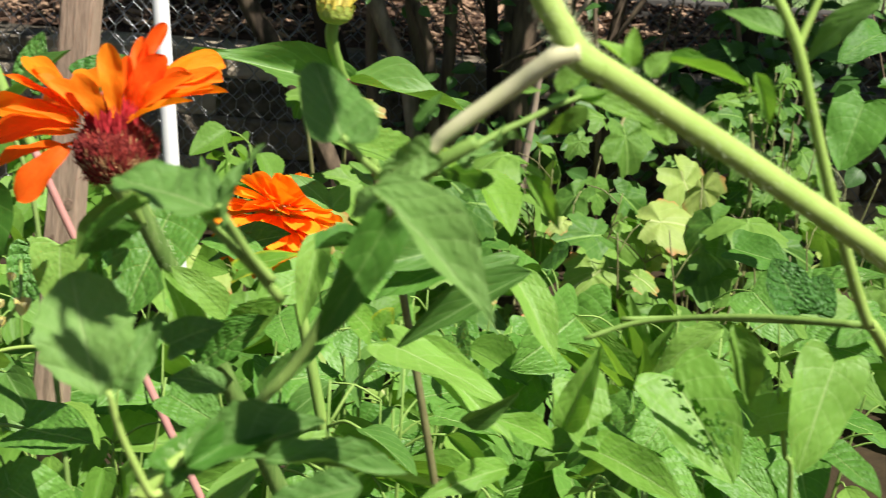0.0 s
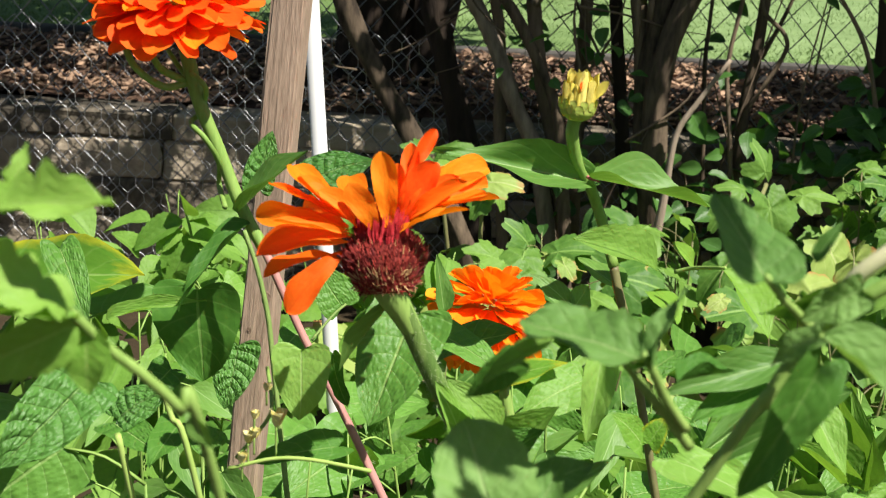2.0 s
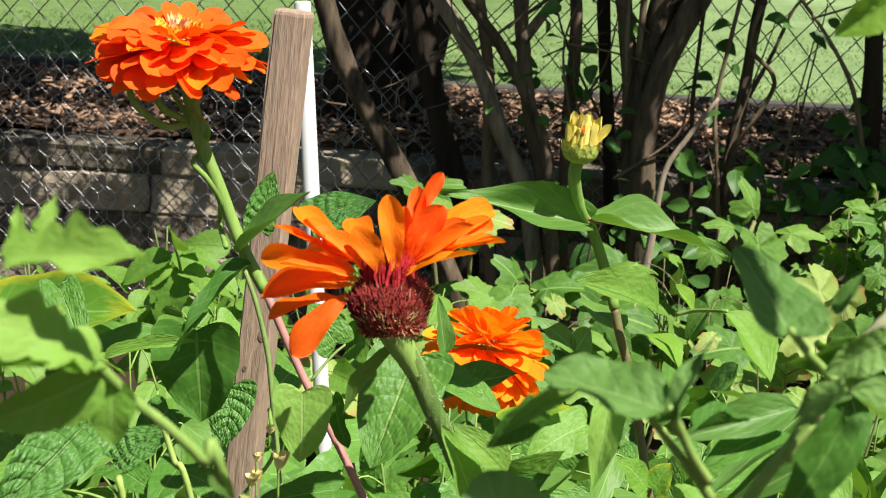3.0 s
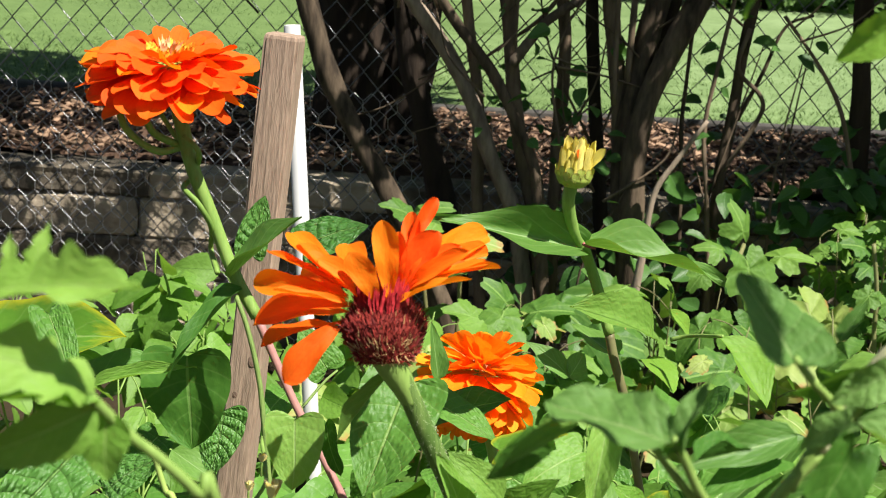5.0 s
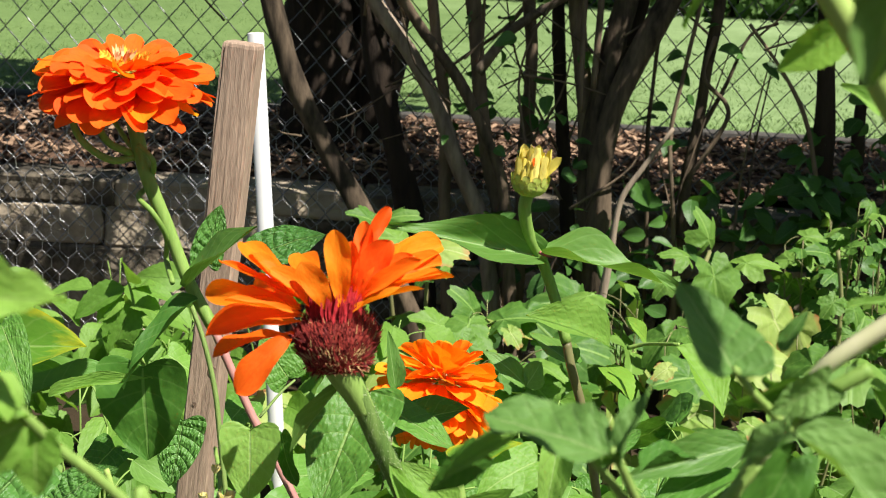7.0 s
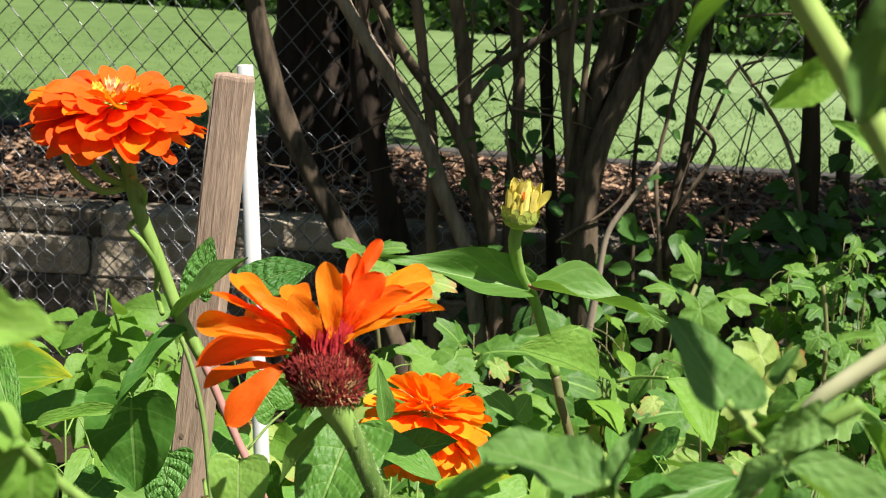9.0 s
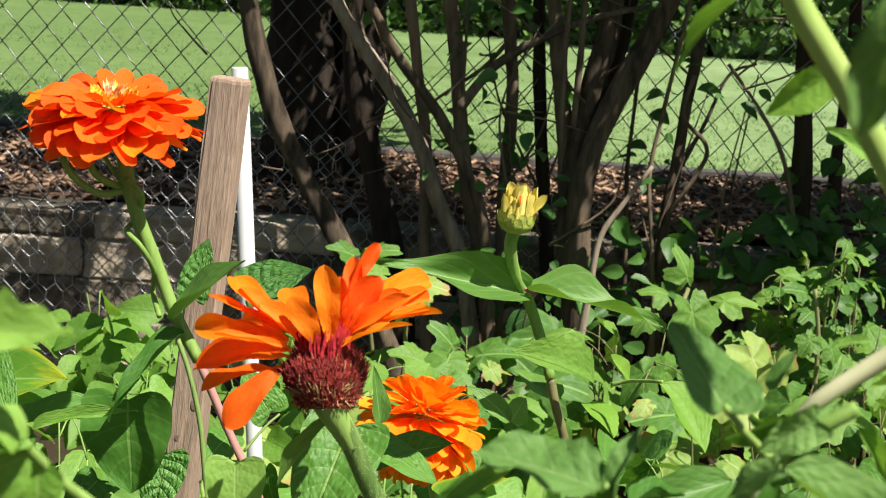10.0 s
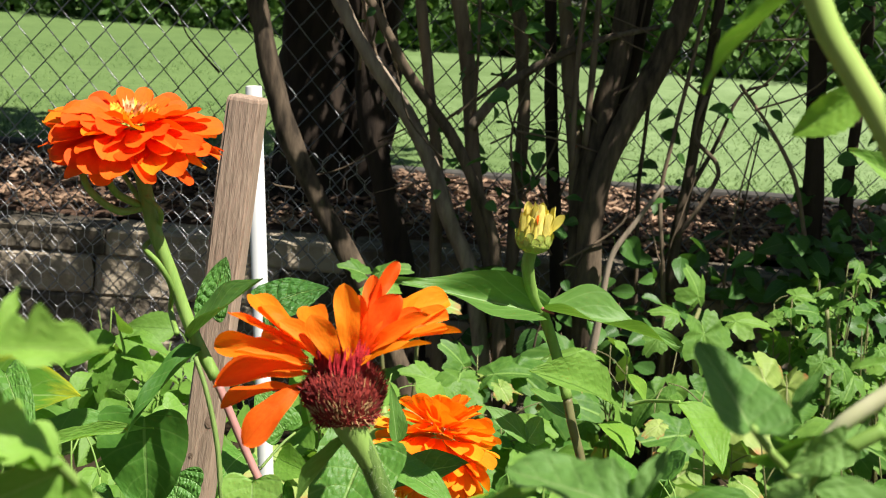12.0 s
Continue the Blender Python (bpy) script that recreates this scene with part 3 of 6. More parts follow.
def pvc_pole(top, low, r):
    top, low = Vector(top), Vector(low)
    d = (low - top).normalized()
    foot = top + d * ((top.z + 0.05) / -d.z)
    bm = bmesh.new()
    seg = 24
    rings = []
    for p, q in ((foot, r), (top - (-d) * 0.001, r), (top, r - 0.0008), (top, r - 0.003), (top + d * 0.08, r - 0.003)):
        x = d.orthogonal().normalized()
        y = d.cross(x)
        rings.append([bm.verts.new(p + q * (math.cos(a) * x + math.sin(a) * y)) for a in (2 * math.pi * k / seg for k in range(seg))])
    for a, b in zip(rings, rings[1:]):
        for k in range(seg):
            bm.faces.new((a[k], a[(k + 1) % seg], b[(k + 1) % seg], b[k]))
    bm.faces.new(rings[-1])
    bmesh.ops.recalc_face_normals(bm, faces=bm.faces)
    return tagged(new("pvc_pole", mesh_of("pvc_pole", bm, M_PVC)), "slim white plastic pipe standing behind the wooden stake", "pole")


def axes_of(axis):
    axis = Vector(axis).normalized()
    x = axis.orthogonal().normalized()
    return axis, x, axis.cross(x)


def blades(name, parent, mat, rows, label=""):
    """Many thin pointed scales in one mesh: rows of (base, tip, width)."""
    verts, faces = [], []
    for base, tip, w in rows:
        d = tip - base
        s = d.orthogonal().normalized() * w / 2
        u = d.normalized().cross(s)
        i = len(verts)
        mid = base.lerp(tip, 0.55)
        verts += [base - s, base + s, mid + s * 0.9 + u * 0.5, mid - s * 0.9 + u * 0.5, tip]
        faces += [(i, i + 1, i + 2, i + 3), (i + 3, i + 2, i + 4)]
    ob = child(name, raw_mesh(name, verts, faces, mat, False), parent, None, label)
    tagged(ob, kind="stuff")
    return ob


def dome(name, parent, c, axis, r, h, mat, label="", squash=0.6, rings=9, seg=18, low=0.0, neck=0.0):
    """An ovoid on its axis from c: r wide, h high."""
    axis, x, y = axes_of(axis)
    verts, faces = [], []
    for i in range(rings + 1):
        v = i / rings
        q = r * math.sin(math.pi * (low + (1 - low) * (0.08 + 0.90 * v))) ** squash * (1 - neck * max(0.0, v - 0.5) / 0.5)
        for k in range(seg):
            a = 2 * math.pi * k / seg
            rr = q * (1 + 0.05 * noise.noise((k * 0.9, i * 0.7, r * 90)))
            verts.append(Vector(c) + axis * h * v + rr * (math.cos(a) * x + math.sin(a) * y))
    for i in range(rings):
        for k in range(seg):
            a, b = i * seg + k, i * seg + (k + 1) % seg
            faces.append((a, b, b + seg, a + seg))
    faces += [tuple(range(seg))[::-1], tuple(rings * seg + k for k in range(seg))]
    return child(name, raw_mesh(name, verts, faces, mat), parent, None, label)


def hairs(plant, line, r, n, seed, length=0.0042):
    """Fine bristles standing out from a stem along a line."""
    rg = random.Random(seed)
    rows = []
    for k in range(n):
        i = rg.randrange(len(line) - 1)
        p = line[i].lerp(line[i + 1], rg.random())
        d = (line[i + 1] - line[i]).normalized()
        x = d.orthogonal().normalized()
        a = rg.uniform(0, 6.283)
        out = math.cos(a) * x + math.sin(a) * d.cross(x)
        rows.append((p + out * r * 0.9, p + out * (r + length * rg.uniform(0.5, 1.2)) + d * rg.uniform(-0.001, 0.001), 0.00011))
    blades("fuzz", plant, M_HAIR, rows, "fine white bristles")


def tuft(plant, foot, top, r, n, seed):
    """Red florets standing close together on the head."""
    rg = random.Random(seed)
    foot, top = Vector(foot), Vector(top)
    axis, x, y = axes_of(top - foot)
    h = (top - foot).length
    rows = []
    for k in range(n):
        a, q = rg.uniform(0, 6.283), r * rg.random() ** 0.5
        b = foot + q * (math.cos(a) * x + math.sin(a) * y)
        t = b + axis * h * (1.1 - 0.6 * q / r) * rg.uniform(0.7, 1.05) + 0.15 * q * (math.cos(a) * x + math.sin(a) * y)
        rows.append((b, t, 0.0016))
    blades("red_tuft", plant, M_TUFT, rows, "crimson florets")


def blossom(plant, c, s):
    """A small closed bean flower: cupped petals round a keel, on a short stalk."""
    c = Vector(c)
    stalk(plant, "flower_stalk", M_STEM, [c - Vector((0, -0.001, 1.6 * s)), c], 0.0006, 0.0006, 6)
    for k in range(5):
        a = k * 1.257 + c[0] * 90
        out = Vector((math.cos(a), math.sin(a), 0))
        petal(plant, BEANFLOWER, c + out * s * 0.12, c + s * (out * 0.42 + Vector((0.1, -0.15, 0.85))), 0.75, 12 * k, None, -out)


def double_zinnia(plant, c, axis, radius, rows, seed, kinds=None, mixed=0.15, wide=0.36, loose=1.0):
    """A full double flower: rows of (petals, rise in degrees, length, start) from the outside in."""
    rg = random.Random(seed)
    axis, x, y = axes_of(axis)
    c = Vector(c)
    plant = dome("flower_head", plant, c - axis * 0.018, axis, radius * 0.30, 0.022, M_BRACT, "full orange flower head")
    for ri, (n, rise, ln, start, lift) in enumerate(rows):
        for k in range(n):
            a = 2 * math.pi * (k + 0.5 * (ri % 2)) / n + rg.uniform(-0.10, 0.10) * (0.4 + 0.6 * loose)
            out = math.cos(a) * x + math.sin(a) * y
            el = radians(rise + rg.uniform(-8, 8) * loose)
            ln2 = ln * radius * rg.uniform(0.88, 1.08)
            b = c + out * start * radius + axis * lift * radius
            t = b + ln2 * (math.cos(el) * out + math.sin(el) * axis)
            up = axis * math.cos(el) - out * math.sin(el)
            ks = PETALB if rg.random() < mixed else (kinds or PETAL)
            petal(plant, ks, b, t, wide * rg.uniform(0.88, 1.12), rg.uniform(-14, 14) * loose, None, up)
    fl, pl = [], []
    for k in range(90):
        a, q = rg.uniform(0, 6.283), radius * 0.26 * rg.random() ** 0.5
        b = c + axis * radius * 0.15 + q * (math.cos(a) * x + math.sin(a) * y)
        t = b + axis * radius * rg.uniform(0.06, 0.12) + 0.10 * radius * (math.cos(a) * x + math.sin(a) * y) * rg.random()
        (pl if q < radius * 0.10 else fl).append((b, t + (axis * radius * 0.07 if q < radius * 0.10 else Vector())
, 0.0022))
    blades("floret_tuft", plant, M_FLORET, fl, "yellow florets in the flower's middle")
    blades("pale_tuft", plant, M_FLORET_PALE, pl, "pale pointed florets")


def bristly_head(plant, c, axis, r, h, seed):
    """The dark red spent head: an ovoid of overlapping papery scales."""
    rg = random.Random(seed)
    axis, x, y = axes_of(axis)
    c = Vector(c)
    head = dome("head", plant, c, axis, r * 0.97, h, M_CONE, "dark red papery flower head", 0.5, low=0.0, neck=0.42)
    plant = head
    red, tan = [], []
    for k in range(4600):
        a, v = rg.uniform(0, 6.283), rg.random()
        out = math.cos(a) * x + math.sin(a) * y
        q = r * math.sin(math.pi * (0.08 + 0.90 * v)) ** 0.5 * (1 - 0.42 * max(0.0, v - 0.5) / 0.5)
        b = c + axis * h * v * 0.95 + out * q * 0.96
        lean = rg.uniform(0.15, 0.8)
        t = b + rg.uniform(0.0022, 0.0055) * ((1 - v * 0.5) * out * lean + axis * (0.9 if v > 0.15 else rg.uniform(-0.5, 0.9))) + 0.002 * Vector((rg.uniform(-1, 1), rg.uniform(-1, 1), rg.uniform(-1, 1)))
        (tan if rg.random() < (0.34 if v < 0.28 else 0.05) else red).append((b, t, rg.uniform(0.0003, 0.0008)))
    blades("chaff", plant, M_CHAFF, red, "bristly dark red scales")
    blades("dry_chaff", plant, M_CHAFF_TAN, tan, "dry tan scale tips")
    return head


def zinnia_bud(plant, c, axis, r, seed):
    """A half-open bud: green scales in a cup, yellow petals standing in it."""
    rg = random.Random(seed)
    axis, x, y = axes_of(axis)
    c = Vector(c)
    cup = dome("bud_cup", plant, c, axis, r * 0.95, r * 1.20, M_BRACT, "green scaly cup of the bud", 0.55, low=0.0)
    for ring in range(3):
        for k in range(12):
            a = 2 * math.pi * (k + 0.5 * (ring % 2) + rg.uniform(-0.1, 0.1)) / 12
            out = math.cos(a) * x + math.sin(a) * y
            b = c + axis * r * (0.12 + 0.26 * ring) + out * r * (0.72, 0.90, 0.97, 0.96)[ring]
            leaf(cup, BRACT, b, b + axis * r * 0.52 + out * r * (0.20, 0.10, 0.05, 0.06)[ring], 0.85, rg.uniform(-8, 8), None, "bract", out)
    for k in range(44):
        a = 2 * math.pi * k / 15 + rg.uniform(-0.2, 0.2)
        out = math.cos(a) * x + math.sin(a) * y
        q = r * (0.90, 0.66, 0.38)[min(2, k // 15)]
        b = c + axis * r * 0.70 + out * q
        t = b + axis * r * rg.uniform(1.25, 2.05) + out * r * rg.uniform(-0.26, 0.16)
        petal(cup, BUDPETAL, b, t, 0.23, rg.uniform(-20, 20), None, -out)
    return cup


def grow(name, label, category, group, x, y, height, spread, kinds, count, size, width, stem_mat, seed, stems=4, old=None, old_part=0.0, low=0.25, face=0.35, petiole=0.5):
    """A leafy plant: stems from one foot, stalked leaves along them, turned to the light."""
    rg = random.Random(seed)
    plant = thing(name, x, y, 0, label, category, group)
    lines = []
    for k in range(stems):
        a = 2 * math.pi * (k + rg.random()) / stems
        q = spread * rg.uniform(0.25, 0.8)
        top = Vector((x + q * math.cos(a), y + q * math.sin(a), height * rg.uniform(0.78, 1.0)))
        foot = Vector((x + 0.02 * math.cos(a), y + 0.02 * math.sin(a), -0.02))
        mid = foot.lerp(top, 0.5) + Vector((rg.uniform(-1, 1), rg.uniform(-1, 1), 0)) * spread * 0.15
        stalk(plant, "stem", stem_mat, [foot, mid, top], 0.0036, 0.0009, 6)
        lines.append(smooth_line([foot, mid, top], 10))
    for k in range(count):
        ln = lines[k % stems]
        v = low + (1 - low) * rg.random() ** 0.65
        p = ln[min(len(ln) - 1, int(v * (len(ln) - 1) + 0.5))]
        a = rg.uniform(0, 6.283)
        out = Vector((math.cos(a), math.sin(a), 0))
        s = size * rg.uniform(0.6, 1.15)
        b = p + out * s * petiole * rg.uniform(0.5, 1.3) + Vector((0, 0, s * rg.uniform(0.1, 0.5)))
        t = b + s * (out * 0.8 + Vector((0.1, -face, 0)) + Vector((0, 0, rg.uniform(-0.75, 0.15)))).normalized()
        stalk(plant, "petiole", stem_mat, [p, p.lerp(b, 0.5) + Vector((0, 0, s * 0.08)), b], 0.0013, 0.0009, 4, 0.0, 3)
        ks = old if old and rg.random() < old_part else kinds
        tilt = HINT + 0.75 * Vector((rg.uniform(-1, 1), rg.uniform(-0.8, 0.8), rg.uniform(-0.4, 0.4)))
        leaf(plant, ks, b, t, width * rg.uniform(0.8, 1.15), rg.uniform(-25, 25), rg.randrange(4), "leaf", tilt)
    return plant


# ---- ground, wall, lawn ----
def sheet(name, rows, x0, x1, nx, mat, wob, label, cat):
    """A ground sheet drawn along x from a profile of (y, z)."""
    verts, faces = [], []
    for y, z in rows:
        for i in range(nx + 1):
            x = x0 + (x1 - x0) * i / nx
            verts.append((x, y, z + wob * noise.noise((x * 3, y * 3, 0.3))))
    for r in range(len(rows) - 1):
        for i in range(nx):
            a = r * (nx + 1) + i
            faces.append((a, a + 1, a + nx + 2, a + nx + 1))
    ob = new(name, raw_mesh(name, verts, faces, mat))
    return tagged(ob, label, cat, kind="structure")


sheet("ground", [(-300, 0), (-20, 0), (-2, 0), *[(-1 + 0.25 * k, 0) for k in range(17)], (3.12, 0), (3.16, 0.33), (3.9, 0.345), (4.35, 0.35), (8, 0.36), (60, 0.3), (900, 0)], -400, 400, 40, M_SOIL, 0.02, "dark bare garden soil under the plants", "soil")
sheet("mulch_bed", [(3.13 + 0.04 * k, 0.40 + 0.012 * math.sin(k * 0.9)) for k in range(26)], -3.5, 4.0, 90, M_MULCHBED, 0.05, "brown shredded bark mulch bed behind the low wall", "mulch")
lawn = sheet("lawn", [(4.2, 0.405), (4.24, 0.42), *[(4.5 + 0.5 * k, 0.42 + 0.004 * k) for k in range(30)], (30, 0.5), (70, 0.5), (400, 0.4)], -120, 120, 160, M_LAWN, 0.03, "sunlit mown green lawn beyond the fence", "lawn")

verts, faces = [], []
rg = random.Random(5)
for k in range(26000):
    y = 4.22 + 5.5 * rg.random() ** 1.7
    x = rg.uniform(-0.42, 0.42) * y * 1.05
    z = 0.42 + 0.006 * (y - 4.2)
    h, w, an = rg.uniform(0.008, 0.022), rg.uniform(0.0015, 0.003), rg.uniform(0, 6.3)
    dx, dy = math.cos(an), math.sin(an)
    i = len(verts)
    verts += [(x - dx * w, y - dy * w, z), (x + dx * w, y + dy * w, z), (x + rg.uniform(-0.02, 0.02), y + rg.uniform(-0.02, 0.02), z + h)]
    faces.append((i, i + 1, i + 2))
tagged(new("grass", raw_mesh("grass", verts, faces, M_GRASS, False)), "short green grass blades of the mown lawn", "grass", kind="stuff")

verts, faces = [], []
for k in range(9000):
    x, y = rg.uniform(-2.0, 2.4), rg.uniform(3.12, 4.15)
    z = 0.415 + 0.012 * math.sin((y - 3.13) / 0.04 * 0.9) + rg.uniform(-0.008, 0.014)
    q = Euler((rg.uniform(-0.5, 0.5), rg.uniform(-0.5, 0.5), rg.uniform(0, 6.3))).to_matrix()
    a, b, c = rg.uniform(0.006, 0.026), rg.uniform(0.003, 0.009), rg.uniform(0.0012, 0.003)
    i = len(verts)
    for sx, sy, sz in ((-1, -1, -1), (1, -0.6, -1), (0.8, 1, -1), (-0.9, 0.7, -1), (-1, -1, 1), (1, -0.6, 1), (0.8, 1, 1), (-0.9, 0.7, 1)):
        verts.append(Vector((x, y, z)) + q @ Vector((sx * a, sy * b, sz * c)))
    faces += [(i, i + 1, i + 5, i + 4), (i + 1, i + 2, i + 6, i + 5), (i + 2, i + 3, i + 7, i + 6), (i + 3, i, i + 4, i + 7), (i + 4, i + 5, i + 6, i + 7)]
tagged(new("mulch_chips", raw_mesh("mulch_chips", verts, faces, M_MULCH, False)), "loose reddish brown bark chips on the bed", "mulch", kind="stuff")


def block_mesh(name, sx, sy, sz, seed, mat, rough):
    """A split-faced block: a bevelled, uneven box on its base."""
    bm = bmesh.new()
    bmesh.ops.create_cube(bm, size=1)
    bmesh.ops.scale(bm, vec=(sx, sy, sz), verts=bm.verts)
    bmesh.ops.bevel(bm, geom=bm.edges[:], offset=0.006, segments=1, affect="EDGES")
    bmesh.ops.subdivide_edges(bm, edges=[e for e in bm.edges if e.calc_length() > 0.04], cuts=2, use_grid_fill=True)
    for v in bm.verts:
        v.co += rough * Vector((noise.noise(v.co * 20 + Vector((seed, 0, 0))), 1.4 * noise.noise(v.co * 16 + Vector((0, seed, 0))), 0.5 * noise.noise(v.co * 18 + Vector((0, 0, seed)))))
    return mesh_of(name, bm, mat, False)


wall = thing("wall_terrace", 0, 3.06, 0, "low retaining wall of grey split concrete blocks", "wall", kind="structure")
edge = thing("lawn_edging", 0, 4.17, 0.3, "low grey edging strip between mulch and lawn", "edging", kind="structure")

# ---- fence ----
KX, KZ, PX, PZ, FY = -0.837, 0.765, 0.0628, 0.0728, 2.90
fence = thing("chain_link_fence", 0, FY, 0, "galvanised diamond mesh fence along the garden", "fence")


def fence_wire(up):
    """One bent wire of the mesh, which hooks into its neighbours."""
    pts = []
    z0, n = 0.06, 31
    for k in range(n):
        right = (k % 2 == 0) == up
        x = PX / 2 if right else 0.0
        z = z0 + k * PZ / 2
        s = 1 if right else -1
        pts += [Vector((x - s * 0.004, -0.0018 * s, z - 0.005)), Vector((x + s * 0.0012, 0.0, z)), Vector((x - s * 0.004, 0.0018 * s, z + 0.005))]
    v, f = tube_data(pts, [0.0014] * len(pts), 5)
    return raw_mesh("fence_wire", v, f, M_STEEL)


wires = [fence_wire(True), fence_wire(False)]
zoff = (KZ - 0.06) % PZ
for i in range(-60, 108):
    child("wire", wires[i % 2], fence, pose(KX + i * PX / 2, FY, zoff))

hexnet = thing("chicken_wire", -0.8, 2.87, 0.0, "fine hexagonal wire netting fixed low on the fence", "netting")
hv, hf = [], []
HW, HH = 0.037, 0.046
for r in range(0, 16):
    for c in range(-26, 24):
        x = -0.62 + (c + 0.5 * (r % 2)) * HW
        z = 0.03 + r * HH * 0.78
        for p, q in (((x, z + 0.010), (x, z + 0.029)), ((x, z + 0.029), (x + HW / 2, z + HH * 0.78 + 0.010)), ((x, z + 0.029), (x - HW / 2, z + HH * 0.78 + 0.010))):
            jig = lambda a: Vector((a[0] + 0.003 * noise.noise((a[0] * 40, a[1] * 40, 1)), 2.87 + 0.006 * noise.noise((a[0] * 9, a[1] * 9, 4)), a[1] + 0.003 * noise.noise((a[0] * 40, a[1] * 40, 8))))
            tv, tf = tube_data([jig(p), jig(q)], [0.0007, 0.0007], 3)
            hf += [tuple(k + len(hv) for k in t) for t in tf[:3]]
            hv += tv
child("netting", raw_mesh("netting", hv, hf, M_NET), hexnet)

# ---- shrubs along the fence ----
shrub_a = thing("shrub", -0.181, 2.660, 0, 'many-stemmed bare brown shrub in front of the fence', "shrub", "shrubs along the fence")
stalk(shrub_a, 'stem', M_BARK, [(-0.460, 2.620, 1.190), (-0.389, 2.620, 0.926), (-0.352, 2.620, 0.790), (-0.302, 2.620, 0.652), (-0.240, 2.620, 0.535), (-0.186, 2.620, 0.450), (-0.142, 2.620, 0.374), (-0.102, 2.620, 0.299), (-0.069, 2.620, 0.224), (-0.045, 2.620, 0.150), (-0.029, 2.620, 0.075), (-0.020, 2.620, -0.020)], 0.0185, 0.0250, 9, 0.35)
stalk(shrub_a, 'stem', M_BARK_LIT, [(-0.408, 2.740, 1.206), (-0.241, 2.740, 0.937), (-0.179, 2.740, 0.836), (-0.092, 2.740, 0.724), (-0.033, 2.740, 0.614), (0.015, 2.740, 0.501), (0.062, 2.740, 0.411), (0.081, 2.740, 0.317), (0.093, 2.740, 0.254), (0.103, 2.740, 0.190), (0.111, 2.740, 0.127), (0.115, 2.740, 0.063), (0.118, 2.740, -0.020)], 0.0148, 0.0193, 9, 0.35)
stalk(shrub_a, 'stem', M_BARK, [(-0.340, 2.700, 1.196), (-0.171, 2.700, 0.931), (-0.084, 2.700, 0.794), (0.001, 2.700, 0.689), (0.060, 2.700, 0.580), (0.102, 2.700, 0.480), (0.118, 2.700, 0.353), (0.126, 2.700, 0.282), (0.133, 2.700, 0.212), (0.139, 2.700, 0.141), (0.142, 2.700, 0.071), (0.144, 2.700, -0.020)], 0.0101, 0.0134, 9, 0.35)
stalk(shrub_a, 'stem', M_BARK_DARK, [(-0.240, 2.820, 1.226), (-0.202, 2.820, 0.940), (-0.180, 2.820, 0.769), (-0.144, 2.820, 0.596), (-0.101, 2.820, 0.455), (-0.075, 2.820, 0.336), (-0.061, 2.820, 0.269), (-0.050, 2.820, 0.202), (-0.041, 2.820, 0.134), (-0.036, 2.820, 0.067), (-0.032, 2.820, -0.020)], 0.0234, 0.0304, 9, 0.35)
stalk(shrub_a, 'stem', M_BARK, [(-0.128, 2.800, 1.232), (-0.081, 2.800, 0.948), (-0.051, 2.800, 0.768), (-0.023, 2.800, 0.607), (-0.017, 2.800, 0.441), (-0.006, 2.800, 0.321), (-0.001, 2.800, 0.257), (0.004, 2.800, 0.193), (0.008, 2.800, 0.128), (0.010, 2.800, 0.064), (0.011, 2.800, -0.020)], 0.0104, 0.0174, 9, 0.35)
stalk(shrub_a, 'twig', M_BARK, [(-0.179, 2.740, 0.839), (-0.168, 2.740, 0.875), (-0.165, 2.740, 0.942)], 0.0028, 0.0017, 9, 0.35)
shrub_b = thing("shrub", 0.079, 2.740, 0, 'bare brown shrub with a forked stem beside the fence', "shrub", "shrubs along the fence")
stalk(shrub_b, 'stem', M_BARK, [(-0.069, 2.750, 1.231), (-0.005, 2.750, 0.954), (0.025, 2.750, 0.822), (0.037, 2.750, 0.704), (0.050, 2.750, 0.619), (0.071, 2.750, 0.527), (0.101, 2.750, 0.412), (0.116, 2.750, 0.317), (0.125, 2.750, 0.254), (0.133, 2.750, 0.190), (0.139, 2.750, 0.127), (0.143, 2.750, 0.063), (0.145, 2.750, -0.020)], 0.0148, 0.0171, 9, 0.35)
stalk(shrub_b, 'branch', M_BARK_LIT, [(0.036, 2.720, 0.705), (0.075, 2.720, 0.760), (0.111, 2.720, 0.802), (0.196, 2.720, 0.858), (0.293, 2.720, 0.901), (0.406, 2.720, 0.934)], 0.0113, 0.0051, 9, 0.35)
stalk(shrub_b, 'twig', M_BARK, [(-0.069, 2.860, 0.656), (-0.002, 2.860, 0.715), (0.088, 2.860, 0.786), (0.146, 2.860, 0.861)], 0.0030, 0.0047, 9, 0.35)
stalk(shrub_b, 'stem', M_BARK, [(0.013, 2.800, 1.242), (0.109, 2.800, 0.962), (0.124, 2.800, 0.918), (0.135, 2.800, 0.828), (0.146, 2.800, 0.736), (0.143, 2.800, 0.584), (0.144, 2.800, 0.429), (0.146, 2.800, 0.332), (0.147, 2.800, 0.266), (0.148, 2.800, 0.199), (0.149, 2.800, 0.133), (0.150, 2.800, 0.066), (0.150, 2.800, -0.020)], 0.0128, 0.0151, 9, 0.35)
stalk(shrub_b, 'twig', M_BARK, [(0.033, 2.720, 1.086), (0.037, 2.720, 0.957), (0.042, 2.720, 0.825), (0.042, 2.720, 0.713)], 0.0028, 0.0034, 9, 0.35)
shrub_c = thing("shrub", 0.291, 2.780, 0, 'dense clump of brown shrub stems in front of the fence', "shrub", "shrubs along the fence")
